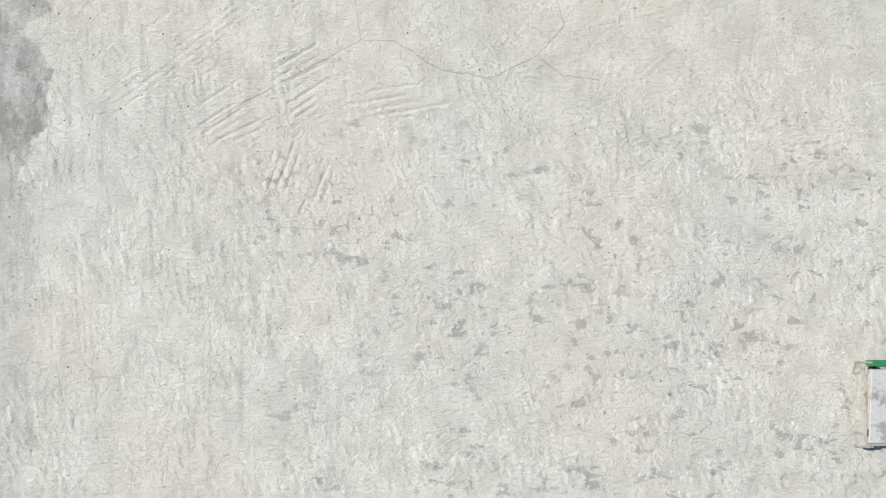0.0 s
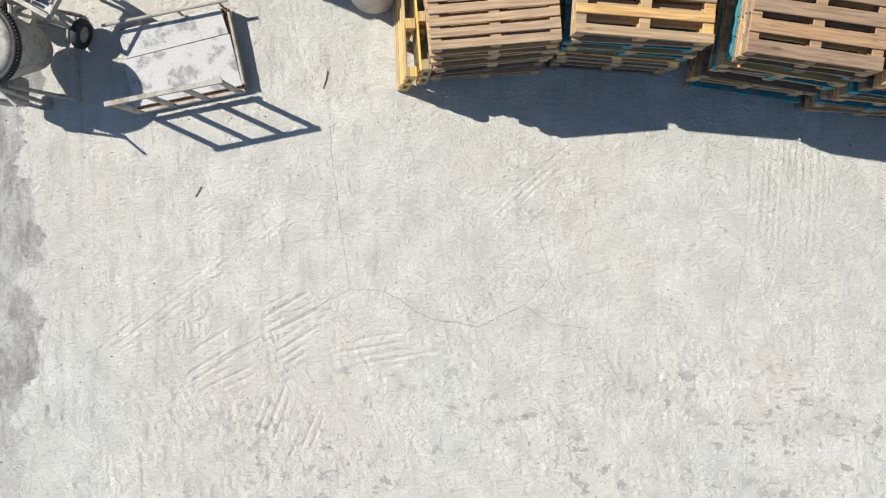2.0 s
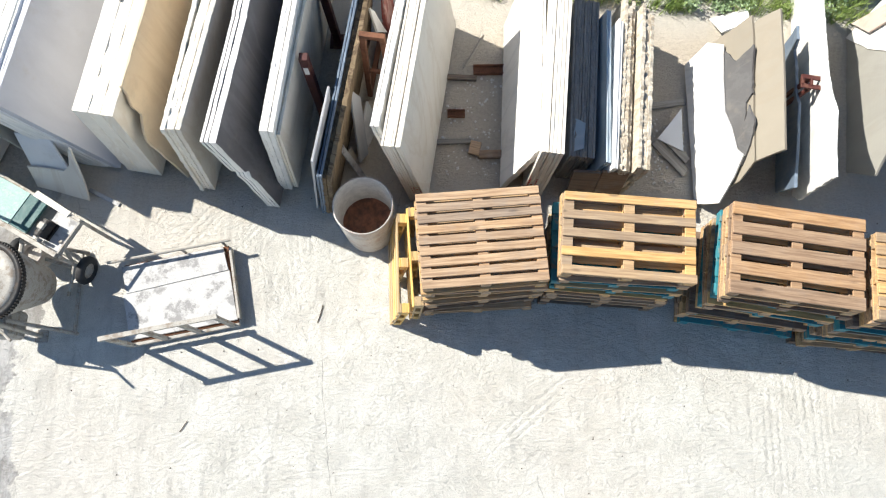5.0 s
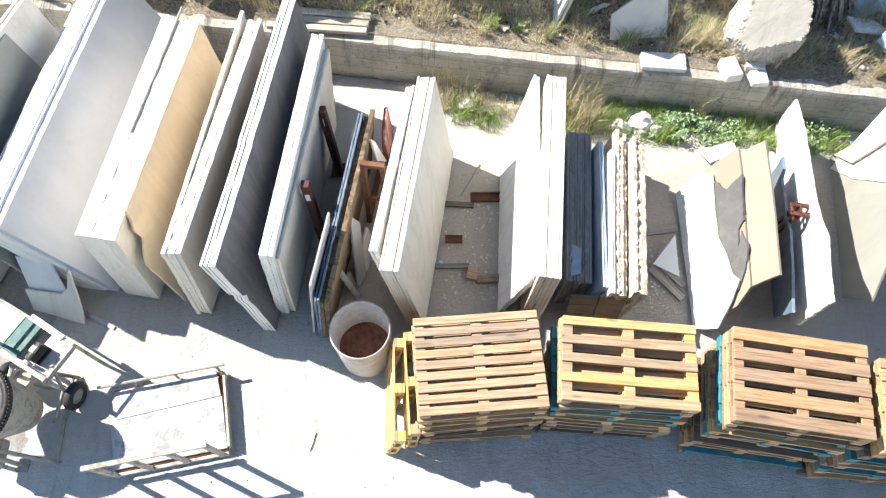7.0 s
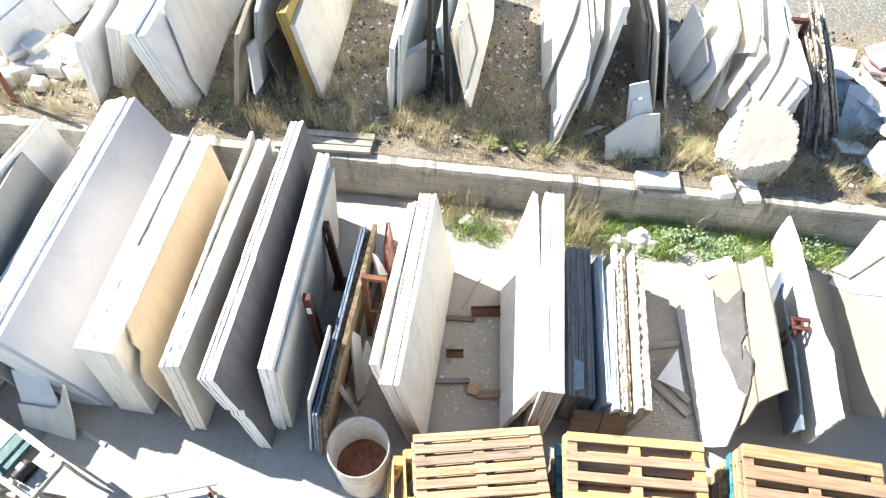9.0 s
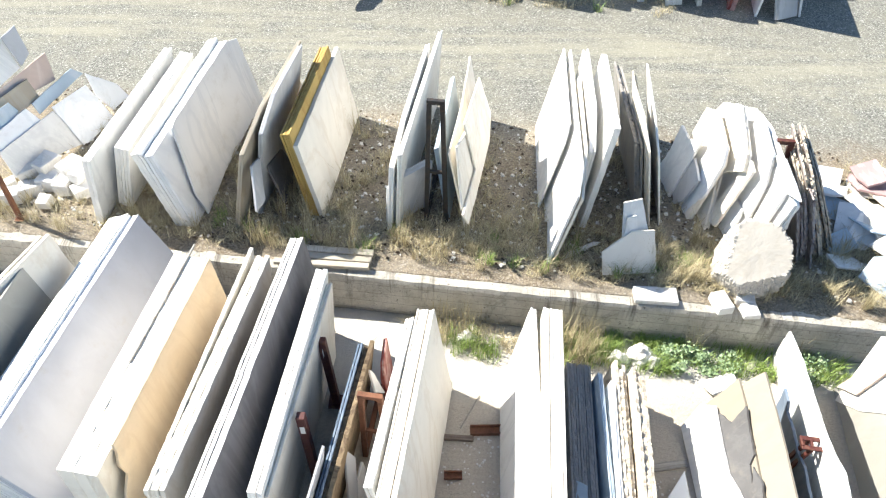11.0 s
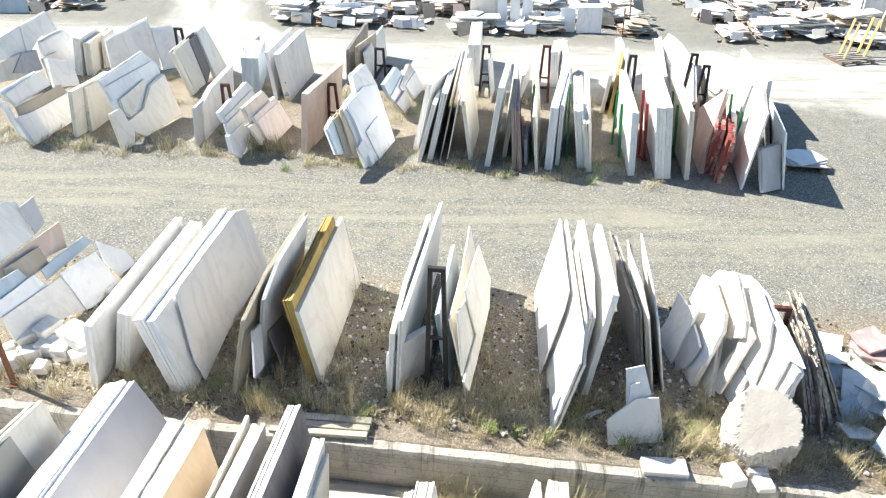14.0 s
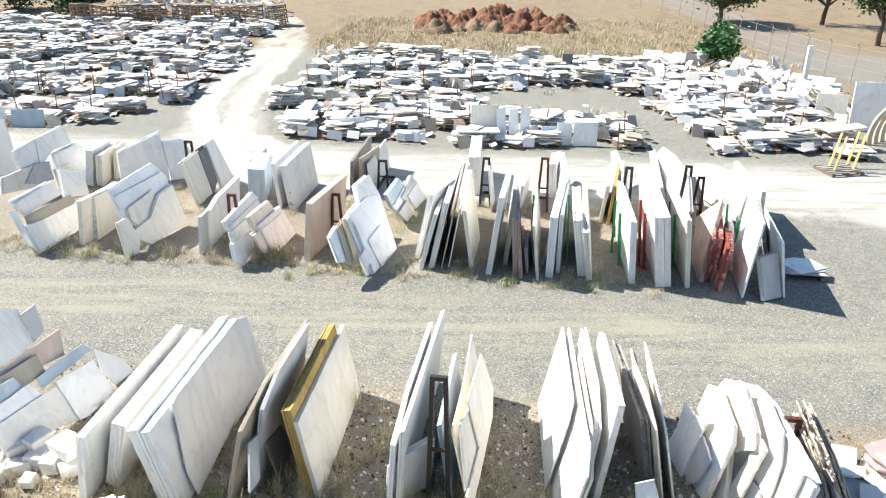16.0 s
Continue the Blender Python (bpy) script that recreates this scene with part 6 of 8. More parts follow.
stalk = tagged(new("stick", tube_data("stick", [(-0.12, -0.24, 0.012), (0.01, 0.0, 0.02), (0.12, 0.23, 0.012)], 0.009, WOOD["grey"], 6)), "thin grey stick lying on the dusty floor", "stick")
stalk.matrix_basis = pose(0.58, 8.03, 0)
brush = empty("brush", pose(0.60, 6.72, 0.012, 0, 0, -12), "worn stiff brush lying on the dusty floor", "brush")
part("stock", box_data("stock", 0.13, 0.17, 0.03, WOOD["aged"], 0.006), brush, pose(0, 0, 0.045))
for k in range(5):
    part("bristle_row", box_data("bristle_row", 0.12, 0.014, 0.045, WOOD["brown"], 0.003), brush, pose(0, -0.07 + 0.035 * k, 0.022))
# boards and a thin offcut lying between the bundles, dark sheets for the slate's shaded ends
for x0, y0, x1, y1, w in ((2.74, 6.84, 3.08, 6.44, 0.10), (2.70, 7.30, 3.14, 7.37, 0.09), (2.84, 6.93, 3.12, 6.60, 0.09)):
    length = math.hypot(x1 - x0, y1 - y0)
    ob = tagged(new("plank", box_data("plank", length, w, 0.03, WOOD["grey"], 0.004)), "dusty grey plank lying on the concrete yard", "plank", "planks on the yard")
    ob.matrix_basis = pose((x0 + x1) / 2, (y0 + y1) / 2, 0.021, 0, 0, math.degrees(math.atan2(y1 - y0, x1 - x0)))
ob = tagged(new("stone_offcut", plate_data("stone_offcut", [(0, 0), (0.33, -0.1), (0.24, 0.42)], 0.02, STONE["bluewhite"], 0.003, block_rng, 0.004)), "thin white offcut lying over grey planks", "stone offcut")
ob.matrix_basis = pose(2.76, 6.86, 0.06, 8, 4, -8)
# added brown sheets: their dark colour stands for shade on the slabs' near ends
for x, w in ((1.79, 0.30), (2.10, 0.29)):
    ob = tagged(new("leaning_board", box_data("leaning_board", w, 0.035, 0.64, WOOD["brown"], 0.005, (0.5, 0.5, 0.0))), "dark brown sheet standing in for the slabs' shaded near ends", "board", "brown boards by the slate")
    ob.matrix_basis = pose(x, 6.12, 0.03, -8, 0, -3)
rod = new("steel_rod", tube_data("steel_rod", [(-2.75, 9.23, 1.695), (-2.87, 8.4, 1.688), (-3.00, 7.55, 1.695)], 0.013, STEEL["dusty"], 8))
tagged(rod, "thin grey steel rod lying along the cream slabs' top", "steel rod")
chips = []
for k in range(2200):
    zone = block_rng.random()
    if zone < 0.06:
        x, y, z = block_rng.uniform(0.2, 0.95), block_rng.uniform(6.4, 7.7), 0.0
    elif zone < 0.10:
        x, y, z = block_rng.uniform(2.6, 3.1), block_rng.uniform(6.3, 7.2), 0.0
    else:
        x = block_rng.uniform(-6, 6)
        y, z = wall_y(x) + block_rng.uniform(0.4, 3.4), UPPER
    s = block_rng.uniform(0.008, 0.016) * block_rng.choice((1, 1, 1.4, 2.6 if z else 1.5))
    chips.append((x, y, z, s))
cv, cf = [], []
for x, y, z, s in chips:
    b = len(cv)
    a0 = block_rng.uniform(0, 6.3)
    for k in range(4):
        a = a0 + 1.57 * k + block_rng.uniform(-0.4, 0.4)
        cv.append((x + s * math.cos(a), y + s * math.sin(a), z + 0.002))
    for k in range(4):
        a = a0 + 1.57 * k
        cv.append((x + 0.7 * s * math.cos(a), y + 0.7 * s * math.sin(a), z + s * 0.7))
    cf.append((b + 4, b + 5, b + 6, b + 7))
    for k in range(4):
        j = (k + 1) % 4
        cf.append((b + k, b + j, b + 4 + j, b + 4 + k))
grit_v, grit_f = [], []
for k in range(260):
    x, y, s = block_rng.uniform(-5.5, 5.5), block_rng.uniform(-2.0, 6.2), block_rng.uniform(0.004, 0.013)
    b = len(grit_v)
    grit_v += [(x - s, y - s * 0.6, 0.004), (x + s, y - s * 0.5, 0.004), (x + s * 0.3, y + s, 0.004), (x, y, 0.006 + s * 0.8)]
    grit_f += [(b, b + 1, b + 3), (b + 1, b + 2, b + 3), (b + 2, b, b + 3)]
clod_v, clod_f = [], []
for k in range(3600):
    x = block_rng.uniform(-6.5, 6.5)
    y, s = wall_y(x) + block_rng.uniform(0.35, 3.6), block_rng.uniform(0.007, 0.016) * block_rng.choice((1, 1, 1.6, 2.4))
    b, a0 = len(clod_v), block_rng.uniform(0, 6.3)
    clod_v += [(x + s * math.cos(a0 + 1.57 * j) * block_rng.uniform(0.6, 1.5), y + s * math.sin(a0 + 1.57 * j) * block_rng.uniform(0.6, 1.3), UPPER + 0.001) for j in range(4)] + [(x, y, UPPER + s * block_rng.uniform(0.7, 1.3))]
    clod_f += [(b + j, b + (j + 1) % 4, b + 4) for j in range(4)]
tagged(new("soil_clods", mesh_of("soil_clods", clod_v, clod_f, BARK)), "dark clods and dead leaves on the dry soil", "soil clods", kind="stuff")
tagged(new("grit", mesh_of("grit", grit_v, grit_f, BARK)), "dark grit scattered over the pale concrete", "grit", kind="stuff")
tagged(new("stone_chips", mesh_of("stone_chips", cv, cf, WHITE_STONE)), "small pale stone chips scattered on the ground", "stone chips", kind="stuff")

# ---------------------------------------------------------------- pallets and yard gear
part_cache = {}


def board(key, sx, sy, sz, mat):
    """Shared mesh data for a board of a given size."""
    k = (key, round(sx, 3), round(sy, 3), round(sz, 3), mat.name)
    if k not in part_cache:
        part_cache[k] = box_data(key, sx, sy, sz, mat, 0.004)
    return part_cache[k]


def pallet(m, width=1.2, depth=0.8, tops=7, wood="pine", board_w=0.095, label="", group="", high=0.120):
    """A timber pallet: deck boards along x on three bearers, with blocks and bottom boards."""
    p = empty("pallet", m, label or "weathered pine pallet in a tall stack", "pallet", group)
    mat = WOOD[wood]
    deck = board("deck_board", width, board_w, 0.022, mat)
    for k in range(tops):
        y = -depth / 2 + board_w / 2 + k * (depth - board_w) / (tops - 1)
        part("deck_board", deck, p, pose(slab_rng.uniform(-0.006, 0.006), y, high - 0.011, 0, 0, slab_rng.uniform(-0.4, 0.4)))
    bearer = board("bearer", 0.1, depth, 0.022, mat)
    block = board("block", 0.1, 0.14, high - 0.066, mat)
    foot = board("bottom_board", 0.1, depth, 0.022, mat)
    for x in (-width / 2 + 0.05, 0, width / 2 - 0.05):
        part("bearer", bearer, p, pose(x, 0, high - 0.033))
        part("bottom_board", foot, p, pose(x, 0, 0.011))
        for y in (-depth / 2 + 0.07, 0, depth / 2 - 0.07):
            part("block", block, p, pose(x, y, 0.022 + (high - 0.066) / 2))
    return p


def pallet_stack(x, y, az, count, width, depth, top_kind, rest, group, z=0.0):
    """Pallets piled one on another, each a little askew."""
    rng = random.Random(int(100 * (x + y)))
    made = {}
    for k in range(count):
        last = k == count - 1
        kind = top_kind if last else rest[k % len(rest)]
        m = pose(x + rng.uniform(-0.045, 0.03), y + rng.uniform(-0.03, 0.03), z + 0.122 * k, 0, 0, az + rng.uniform(-2.0, 2.0))
        if last:
            m = pose(x, y, z + 0.122 * k, 0, 0, az)
        if kind in made:
            copy_thing(made[kind], m)
        else:
            tops, wood, bw = kind
            words = {"pine": "pale pine", "aged": "grey weathered pine", "teal": "teal-painted worn wooden", "reddish": "red-brown", "brown": "dark brown weathered", "yellow": "fresh yellow pine"}[wood]
            made[kind] = pallet(m, width, depth, tops, wood, bw, f"{words} pallet in a tall stack on the concrete", group)


PALLETS = "stacked pallets in the yard"
pallet_stack(0.607, 5.237, 5.6, 12, 1.19, 0.93, (9, "aged", 0.078), [(9, "pine", 0.080), (9, "aged", 0.080), (9, "brown", 0.080), (9, "pine", 0.078), (9, "aged", 0.078)], PALLETS)
pallet_stack(1.97, 5.22, -3.9, 13, 1.235, 0.80, (5, "pine", 0.085), [(7, "brown", 0.07), (7, "aged", 0.08), (7, "brown", 0.08), (7, "aged", 0.09), (5, "brown", 0.09), (7, "aged", 0.08), (5, "pine", 0.09), (5, "teal", 0.12), (7, "pine", 0.09), (5, "teal", 0.12), (5, "aged", 0.09), (7, "pine", 0.09)], PALLETS)
pallet_stack(3.45, 5.03, -7.6, 14, 1.20, 0.86, (5, "reddish", 0.12), [(5, "pine", 0.12), (5, "teal", 0.12), (7, "aged", 0.09), (5, "pine", 0.12), (5, "teal", 0.12), (7, "brown", 0.09)], PALLETS)
pallet_stack(4.74, 4.80, -5.5, 14, 1.2, 0.80, (7, "pine", 0.09), [(7, "brown", 0.09), (7, "pine", 0.09), (7, "aged", 0.09), (7, "teal", 0.09), (5, "aged", 0.12)], PALLETS)
pallet_stack(6.05, 4.72, -5.0, 14, 1.2, 0.80, (7, "pine", 0.09), [(7, "pine", 0.09), (5, "aged", 0.12)], PALLETS)

# pallets standing on edge against the first stack
for px, py, tilt, turn in ((-0.09, 5.20, -85, 5), (-0.25, 5.13, -80, 3)):
    pallet(pose(px, py, 0.41, 0, tilt, turn) @ pose(0, 0, -0.07, 0, 0, 90), 1.05, 0.8, 5, "yellow", 0.085, "fresh yellow pine pallet standing on edge beside a stack", PALLETS)


def drum(x, y):
    """An open cylindrical drum, half full of rusty sludge."""
    d = empty("drum", pose(x, y, 0, 0, 0, 20), "scuffed pale plastic drum with rusty sludge inside", "drum")
    rings = [(0.275, 0.0), (0.288, 0.03), (0.292, 0.28), (0.30, 0.30), (0.30, 0.33), (0.296, 0.35), (0.302, 0.58), (0.312, 0.60), (0.312, 0.63), (0.305, 0.65), (0.31, 0.83), (0.32, 0.845), (0.318, 0.86), (0.305, 0.86), (0.298, 0.84), (0.285, 0.35), (0.27, 0.05), (0.0, 0.05)]
    seg = 40
    verts = [(r * math.cos(2 * math.pi * k / seg), r * math.sin(2 * math.pi * k / seg), z) for r, z in rings for k in range(seg)]
    cut = 13
    def skin(a, b):
        return [(j * seg + k, j * seg + (k + 1) % seg, (j + 1) * seg + (k + 1) % seg, (j + 1) * seg + k) for j in range(a, b) for k in range(seg)]
    part("shell", mesh_of("shell", verts, skin(0, cut), DRUM, True), d)
    part("inside", mesh_of("inside", verts, skin(cut, len(rings) - 1), DRUM_IN, True), d)
    rng = random.Random(4)
    sv, sf = [], []
    for j in range(9):
        for k in range(seg):
            r = 0.284 * j / 8
            a = 2 * math.pi * k / seg
            z = 0.27 + 0.02 * noise.noise(Vector((r * 9 * math.cos(a), r * 9 * math.sin(a), 0)))
            sv.append((r * math.cos(a), r * math.sin(a), z))
    for j in range(8):
        for k in range(seg):
            sf.append((j * seg + k, j * seg + (k + 1) % seg, (j + 1) * seg + (k + 1) % seg, (j + 1) * seg + k))
    part("sludge", mesh_of("sludge", sv, sf, RUSTWATER, True), d, None, "dark rusty brown sludge")


drum(-0.60, 5.725)


def cart():
    """A low slab trolley with a tall side rail, a low far rail and white sheets on its bed."""
    a, b, c, d = Vector((-1.98, 4.60, 0)), Vector((-3.16, 4.38, 0)), Vector((-2.21, 5.47, 0)), Vector((-3.34, 5.20, 0))
    mid = (a + b + c + d) / 4
    az = math.degrees(math.atan2((a - b).y, (a - b).x)) + 1.5
    t = empty("trolley", pose(mid.x, mid.y, 0, 0, 0, az), "low steel trolley with white stone sheets and side rails", "trolley")
    L, W = 1.18, 0.84
    frame_z = 0.085
    for y in (-W / 2, W / 2):
        part("bed_rail", bar_data("bed_rail", (-L / 2, y, frame_z), (L / 2, y, frame_z), 0.045, 0.045, STEEL["rust"]), t)
    for x in (-L / 2 + 0.03, 0, L / 2 - 0.03):
        part("cross_bar", bar_data("cross_bar", (x, -W / 2 + 0.023, frame_z), (x, W / 2 - 0.023, frame_z), 0.04, 0.04, STEEL["rust"]), t)
    part("sheet", plate_data("sheet", [(-L / 2, -W / 2), (L / 2, -W / 2), (L / 2 - 0.02, 0.15), (-L / 2 - 0.03, 0.10)], 0.03, PLATE), t, pose(0, 0, 0.108), "scratched white stone sheet")
    part("sheet", plate_data("sheet", [(-L / 2 + 0.01, 0.105), (L / 2 - 0.03, 0.155), (L / 2 - 0.06, W / 2 + 0.02), (-L / 2 - 0.02, W / 2)], 0.025, PLATE), t, pose(0, 0, 0.118), "smeared white stone sheet")
    y = -W / 2 - 0.06
    part("top_rail", bar_data("top_rail", (-L / 2 - 0.03, y - 0.02, 0.84), (L / 2 - 0.02, y - 0.02, 0.84), 0.05, 0.03, STEEL["dusty"]), t)
    part("bottom_rail", bar_data("bottom_rail", (-L / 2, y, 0.14), (L / 2 + 0.02, y, 0.14), 0.035, 0.05, STEEL["dusty"]), t)
    for k in range(4):
        x = -L / 2 + 0.03 + k * (L - 0.08) / 3
        part("upright", bar_data("upright", (x, y, 0.10), (x, y - 0.02, 0.83), 0.055, 0.035, STEEL["dusty"]), t)
    y = W / 2 + 0.04
    part("far_rail", tube_data("far_rail", [(-L / 2 - 0.12, y, 0.26), (L / 2 + 0.06, y, 0.26)], 0.018, STEEL["dusty"]), t)
    for x in (-L / 2 + 0.25, 0.1, L / 2 - 0.04):
        part("stub", tube_data("stub", [(x, y, 0.08), (x, y, 0.26)], 0.014, STEEL["dusty"]), t)
    part("end_board", box_data("end_board", 0.03, W - 0.02, 0.09, STEEL["dusty"], 0.004), t, pose(L / 2 + 0.02, 0.0, 0.11))
    for x in (-L / 2 + 0.14, L / 2 - 0.14):
        for y in (-W / 2 + 0.1, W / 2 - 0.1):
            part("wheel", tube_data("wheel", [(0, -0.02, 0), (0, 0.02, 0)], 0.045, RUBBER, 16), t, pose(x, y, 0.045))


cart()


def green_trolley():
    """A second, green-framed trolley whose bed carries a dusty white sheet."""
    t = empty("trolley", pose(4.74, -1.54, 0, 0, 0, 1.5), "green steel trolley carrying a dusty white sheet", "trolley")
    L, W, z = 1.7, 0.9, 0.27
    for y in (-W / 2, W / 2):
        part("bed_rail", bar_data("bed_rail", (0.0, y, z), (L, y, z), 0.06 if y > 0 else 0.03, 0.05 if y > 0 else 0.03, STEEL["green" if y > 0 else "dusty"]), t)
        part("handle", tube_data("handle", [(0.05, y * 1.02, z + 0.02), (-0.10, y * 1.04, z + 0.02), (-0.14, y * 1.0, z + 0.02)], 0.014, STEEL["dusty"]), t)
    for x in (0.0, 0.8, L - 0.03):
        part("cross_bar", bar_data("cross_bar", (x, -W / 2 + 0.026, z), (x, W / 2 - 0.026, z), 0.022, 0.03, STEEL["dusty"]), t)
    part("sheet", plate_data("sheet", [(0.012, -W / 2 + 0.03), (L, -W / 2 + 0.03), (L, W / 2 - 0.07), (0.03, W / 2 - 0.06)], 0.03, PLATE), t, pose(0, 0, z + 0.026), "smeared white stone sheet")
    for x in (0.2, L - 0.2):
        for y in (-W / 2 + 0.06, W / 2 - 0.06):
            part("fork", bar_data("fork", (x, y, 0.13), (x, y, z - 0.02), 0.05, 0.02, STEEL["dusty"]), t)
            part("wheel", tube_data("wheel", [(0, -0.025, 0), (0, 0.025, 0)], 0.08, RUBBER, 16), t, pose(x, y, 0.08))


green_trolley()


def wet_saw():
    """A stone saw: a steel frame on legs with a green water tray and a motor slung inside."""
    s = empty("stone_saw", pose(-3.51, 5.39, 0, 0, 0, -28.5), "wet stone saw with green tray on a grey steel frame", "saw")
    x0, x1, y0, y1, z = -1.66, -0.15, -0.32, 0.11, 0.70
    for y in (y0, y1):
        part("side_rail", bar_data("side_rail", (x0, y, z), (x1, y, z), 0.05 if y < 0 else 0.03, 0.045, STEEL["dusty"]), s)
        part("low_rail", bar_data("low_rail", (x0, y, 0.09), (x1, y, 0.09), 0.03, 0.03, STEEL["dusty"]), s)
    for x in (x0, x1):
        part("end_rail", bar_data("end_rail", (x, y0 + 0.025, z), (x, y1 - 0.015, z), 0.022, 0.03, STEEL["dusty"]), s)
        for y in (y0, y1):
            part("leg", bar_data("leg", (x, y, 0.0), (x, y, z - 0.02), 0.035, 0.035, STEEL["dusty"]), s)
    # one tray surface built as two plates, darker on the right and paler on the left
    tray = part("tray", box_data("tray", 0.25, 0.41, 0.02, TRAY, 0.003), s, pose(-1.075, -0.105, 0.118), "dark green metal tray")
    part("tray_lip", box_data("tray_lip", 0.012, 0.41, 0.03, TRAY, 0.002), tray, pose(0.12, 0, 0.02))
    part("tray_cover", box_data("tray_cover", 0.46, 0.42, 0.02, TRAY_PALE, 0.003), s, pose(-1.43, -0.105, 0.126), "pale green splashed part of the metal tray")
    part("motor_plate", box_data("motor_plate", 0.30, 0.38, 0.012, PLATE, 0.002), s, pose(-0.34, -0.105, 0.60), "dusty pale steel plate")
    motor = part("motor", tube_data("motor", [(-0.44, -0.24, 0.69), (-0.44, -0.05, 0.69)], 0.065, STEEL["black"], 18), s)
    for k in range(5):
        part("cooling_fin", tube_data("cooling_fin", [(-0.44, -0.21 + 0.035 * k, 0.69), (-0.44, -0.203 + 0.035 * k, 0.69)], 0.073, STEEL["black"], 18), motor)
    part("terminal_box", box_data("terminal_box", 0.07, 0.08, 0.04, STEEL["dusty"], 0.008), motor, pose(-0.44, -0.13, 0.77))
    part("pulley", tube_data("pulley", [(-0.44, -0.285, 0.69), (-0.44, -0.255, 0.69)], 0.05, STEEL["dusty"], 18), s)
    part("motor_foot", box_data("motor_foot", 0.15, 0.2, 0.025, STEEL["black"]), s, pose(-0.44, -0.14, 0.62))
    for x in (-0.48, -0.20):
        part("plate_bearer", bar_data("plate_bearer", (x, y0 + 0.02, 0.58), (x, y1 - 0.02, 0.58), 0.03, 0.025, STEEL["dusty"]), s)


wet_saw()
cutting = tagged(new("stone_strip", box_data("stone_strip", 0.46, 0.07, 0.025, STONE["cream"], 0.003, (0.5, 0.5, 0.0), block_rng, 0.003)), "narrow cream stone strip lying on the saw", "stone strip")
cutting.matrix_basis = pose(-3.90, 5.735, 0.722, 0, 0, -31)


def mixer():
    """A small concrete mixer: a dented drum with a dark ring gear, on a tube frame with a wheel."""
    m = empty("concrete_mixer", pose(-4.22, 4.92, 0, 0, 0, 0), "old cement mixer with dusty drum and black ring gear", "cement mixer")
    seg = 36

    def revolve(name, prof, mat, tilt):
        v = [(r * math.cos(2 * math.pi * k / seg), r * math.sin(2 * math.pi * k / seg), z) for r, z in prof for k in range(seg)]
        f = [(j * seg + k, j * seg + (k + 1) % seg, (j + 1) * seg + (k + 1) % seg, (j + 1) * seg + k) for j in range(len(prof) - 1) for k in range(seg)]
        return part(name, mesh_of(name, v, f, mat, True), m, pose(0, 0, 0.50) @ pose(0, 0, 0, 8, -14, 0) @ pose(0, 0, tilt))

    body = revolve("drum", [(0.20, -0.34), (0.21, -0.35), (0.25, -0.22), (0.31, 0.0), (0.365, 0.18), (0.345, 0.28), (0.325, 0.33), (0.28, 0.352), (0.12, 0.362), (0.10, 0.385), (0.0, 0.385)], STEEL["dusty"], 0.1)
    revolve("ring_gear", [(0.335, 0.26), (0.395, 0.26), (0.395, 0.33), (0.335, 0.33), (0.335, 0.26)], STEEL["black"], 0.1)
    teeth = bmesh.new()
    for k in range(72):
        a = 2 * math.pi * k / 72
        bmesh.ops.create_cube(teeth, size=1.0, matrix=pose(0.402 * math.cos(a), 0.402 * math.sin(a), 0.295, 0, 0, math.degrees(a)) @ Matrix.Diagonal((0.014, 0.014, 0.05, 1)))
    tm = bpy.data.meshes.new("gear_teeth")
    teeth.to_mesh(tm)
    teeth.free()
    tm.materials.append(STEEL["black"])
    part("gear_teeth", tm, m, pose(0, 0, 0.50) @ pose(0, 0, 0, 8, -14, 0) @ pose(0, 0, 0.1))
    for y in (-0.42, 0.42):
        part("frame_tube", tube_data("frame_tube", [(-0.35, y * 1.1, 0.02), (0.0, y, 0.66), (0.42, y * 1.1, 0.02)], 0.022, STEEL["dusty"]), m)
    part("axle_tube", tube_data("axle_tube", [(0.0, -0.42, 0.62), (0.0, 0.42, 0.62)], 0.025, STEEL["dusty"]), m)
    part("tow_bar", tube_data("tow_bar", [(0.40, -0.46, 0.05), (0.36, 0.46, 0.05)], 0.022, STEEL["dusty"]), m)
    part("arm", tube_data("arm", [(0.3, -0.05, 0.1), (0.42, 0.25, 0.3), (0.40, 0.44, 0.62)], 0.02, STEEL["dusty"]), m)
    part("motor_box", box_data("motor_box", 0.26, 0.3, 0.36, STEEL["dusty"], 0.03), m, pose(-0.15, -0.42, 0.42))
    part("tilt_post", tube_data("tilt_post", [(0.02, -0.49, 0.0), (0.0, -0.48, 0.90)], 0.024, STEEL["dusty"], 10), m)
    part("tilt_handle", tube_data("tilt_handle", [(-0.66, -0.40, 0.90), (0.0, -0.48, 0.90), (0.22, -0.66, 0.90)], 0.016, STEEL["dusty"]), m)
    part("post_foot", box_data("post_foot", 0.14, 0.14, 0.012, STEEL["dusty"], 0.002), m, pose(0.02, -0.49, 0.006))
    part("axle", tube_data("axle", [(-0.36, 0.45, 0.16), (0.48, 0.235, 0.16)], 0.024, STEEL["dusty"], 10), m)
    tyre_profile = [(0.085, -0.035), (0.12, -0.05), (0.15, -0.042), (0.162, -0.02), (0.162, 0.02), (0.15, 0.042), (0.12, 0.05), (0.085, 0.035)]
    rim_profile = [(0.088, -0.03), (0.088, 0.03), (0.074, 0.036), (0.06, 0.018), (0.035, 0.02), (0.03, 0.045), (0.0, 0.048)]

    def lathe(name, prof, mat):
        v = [(z, r * math.cos(2 * math.pi * k / 28), r * math.sin(2 * math.pi * k / 28)) for r, z in prof for k in range(28)]
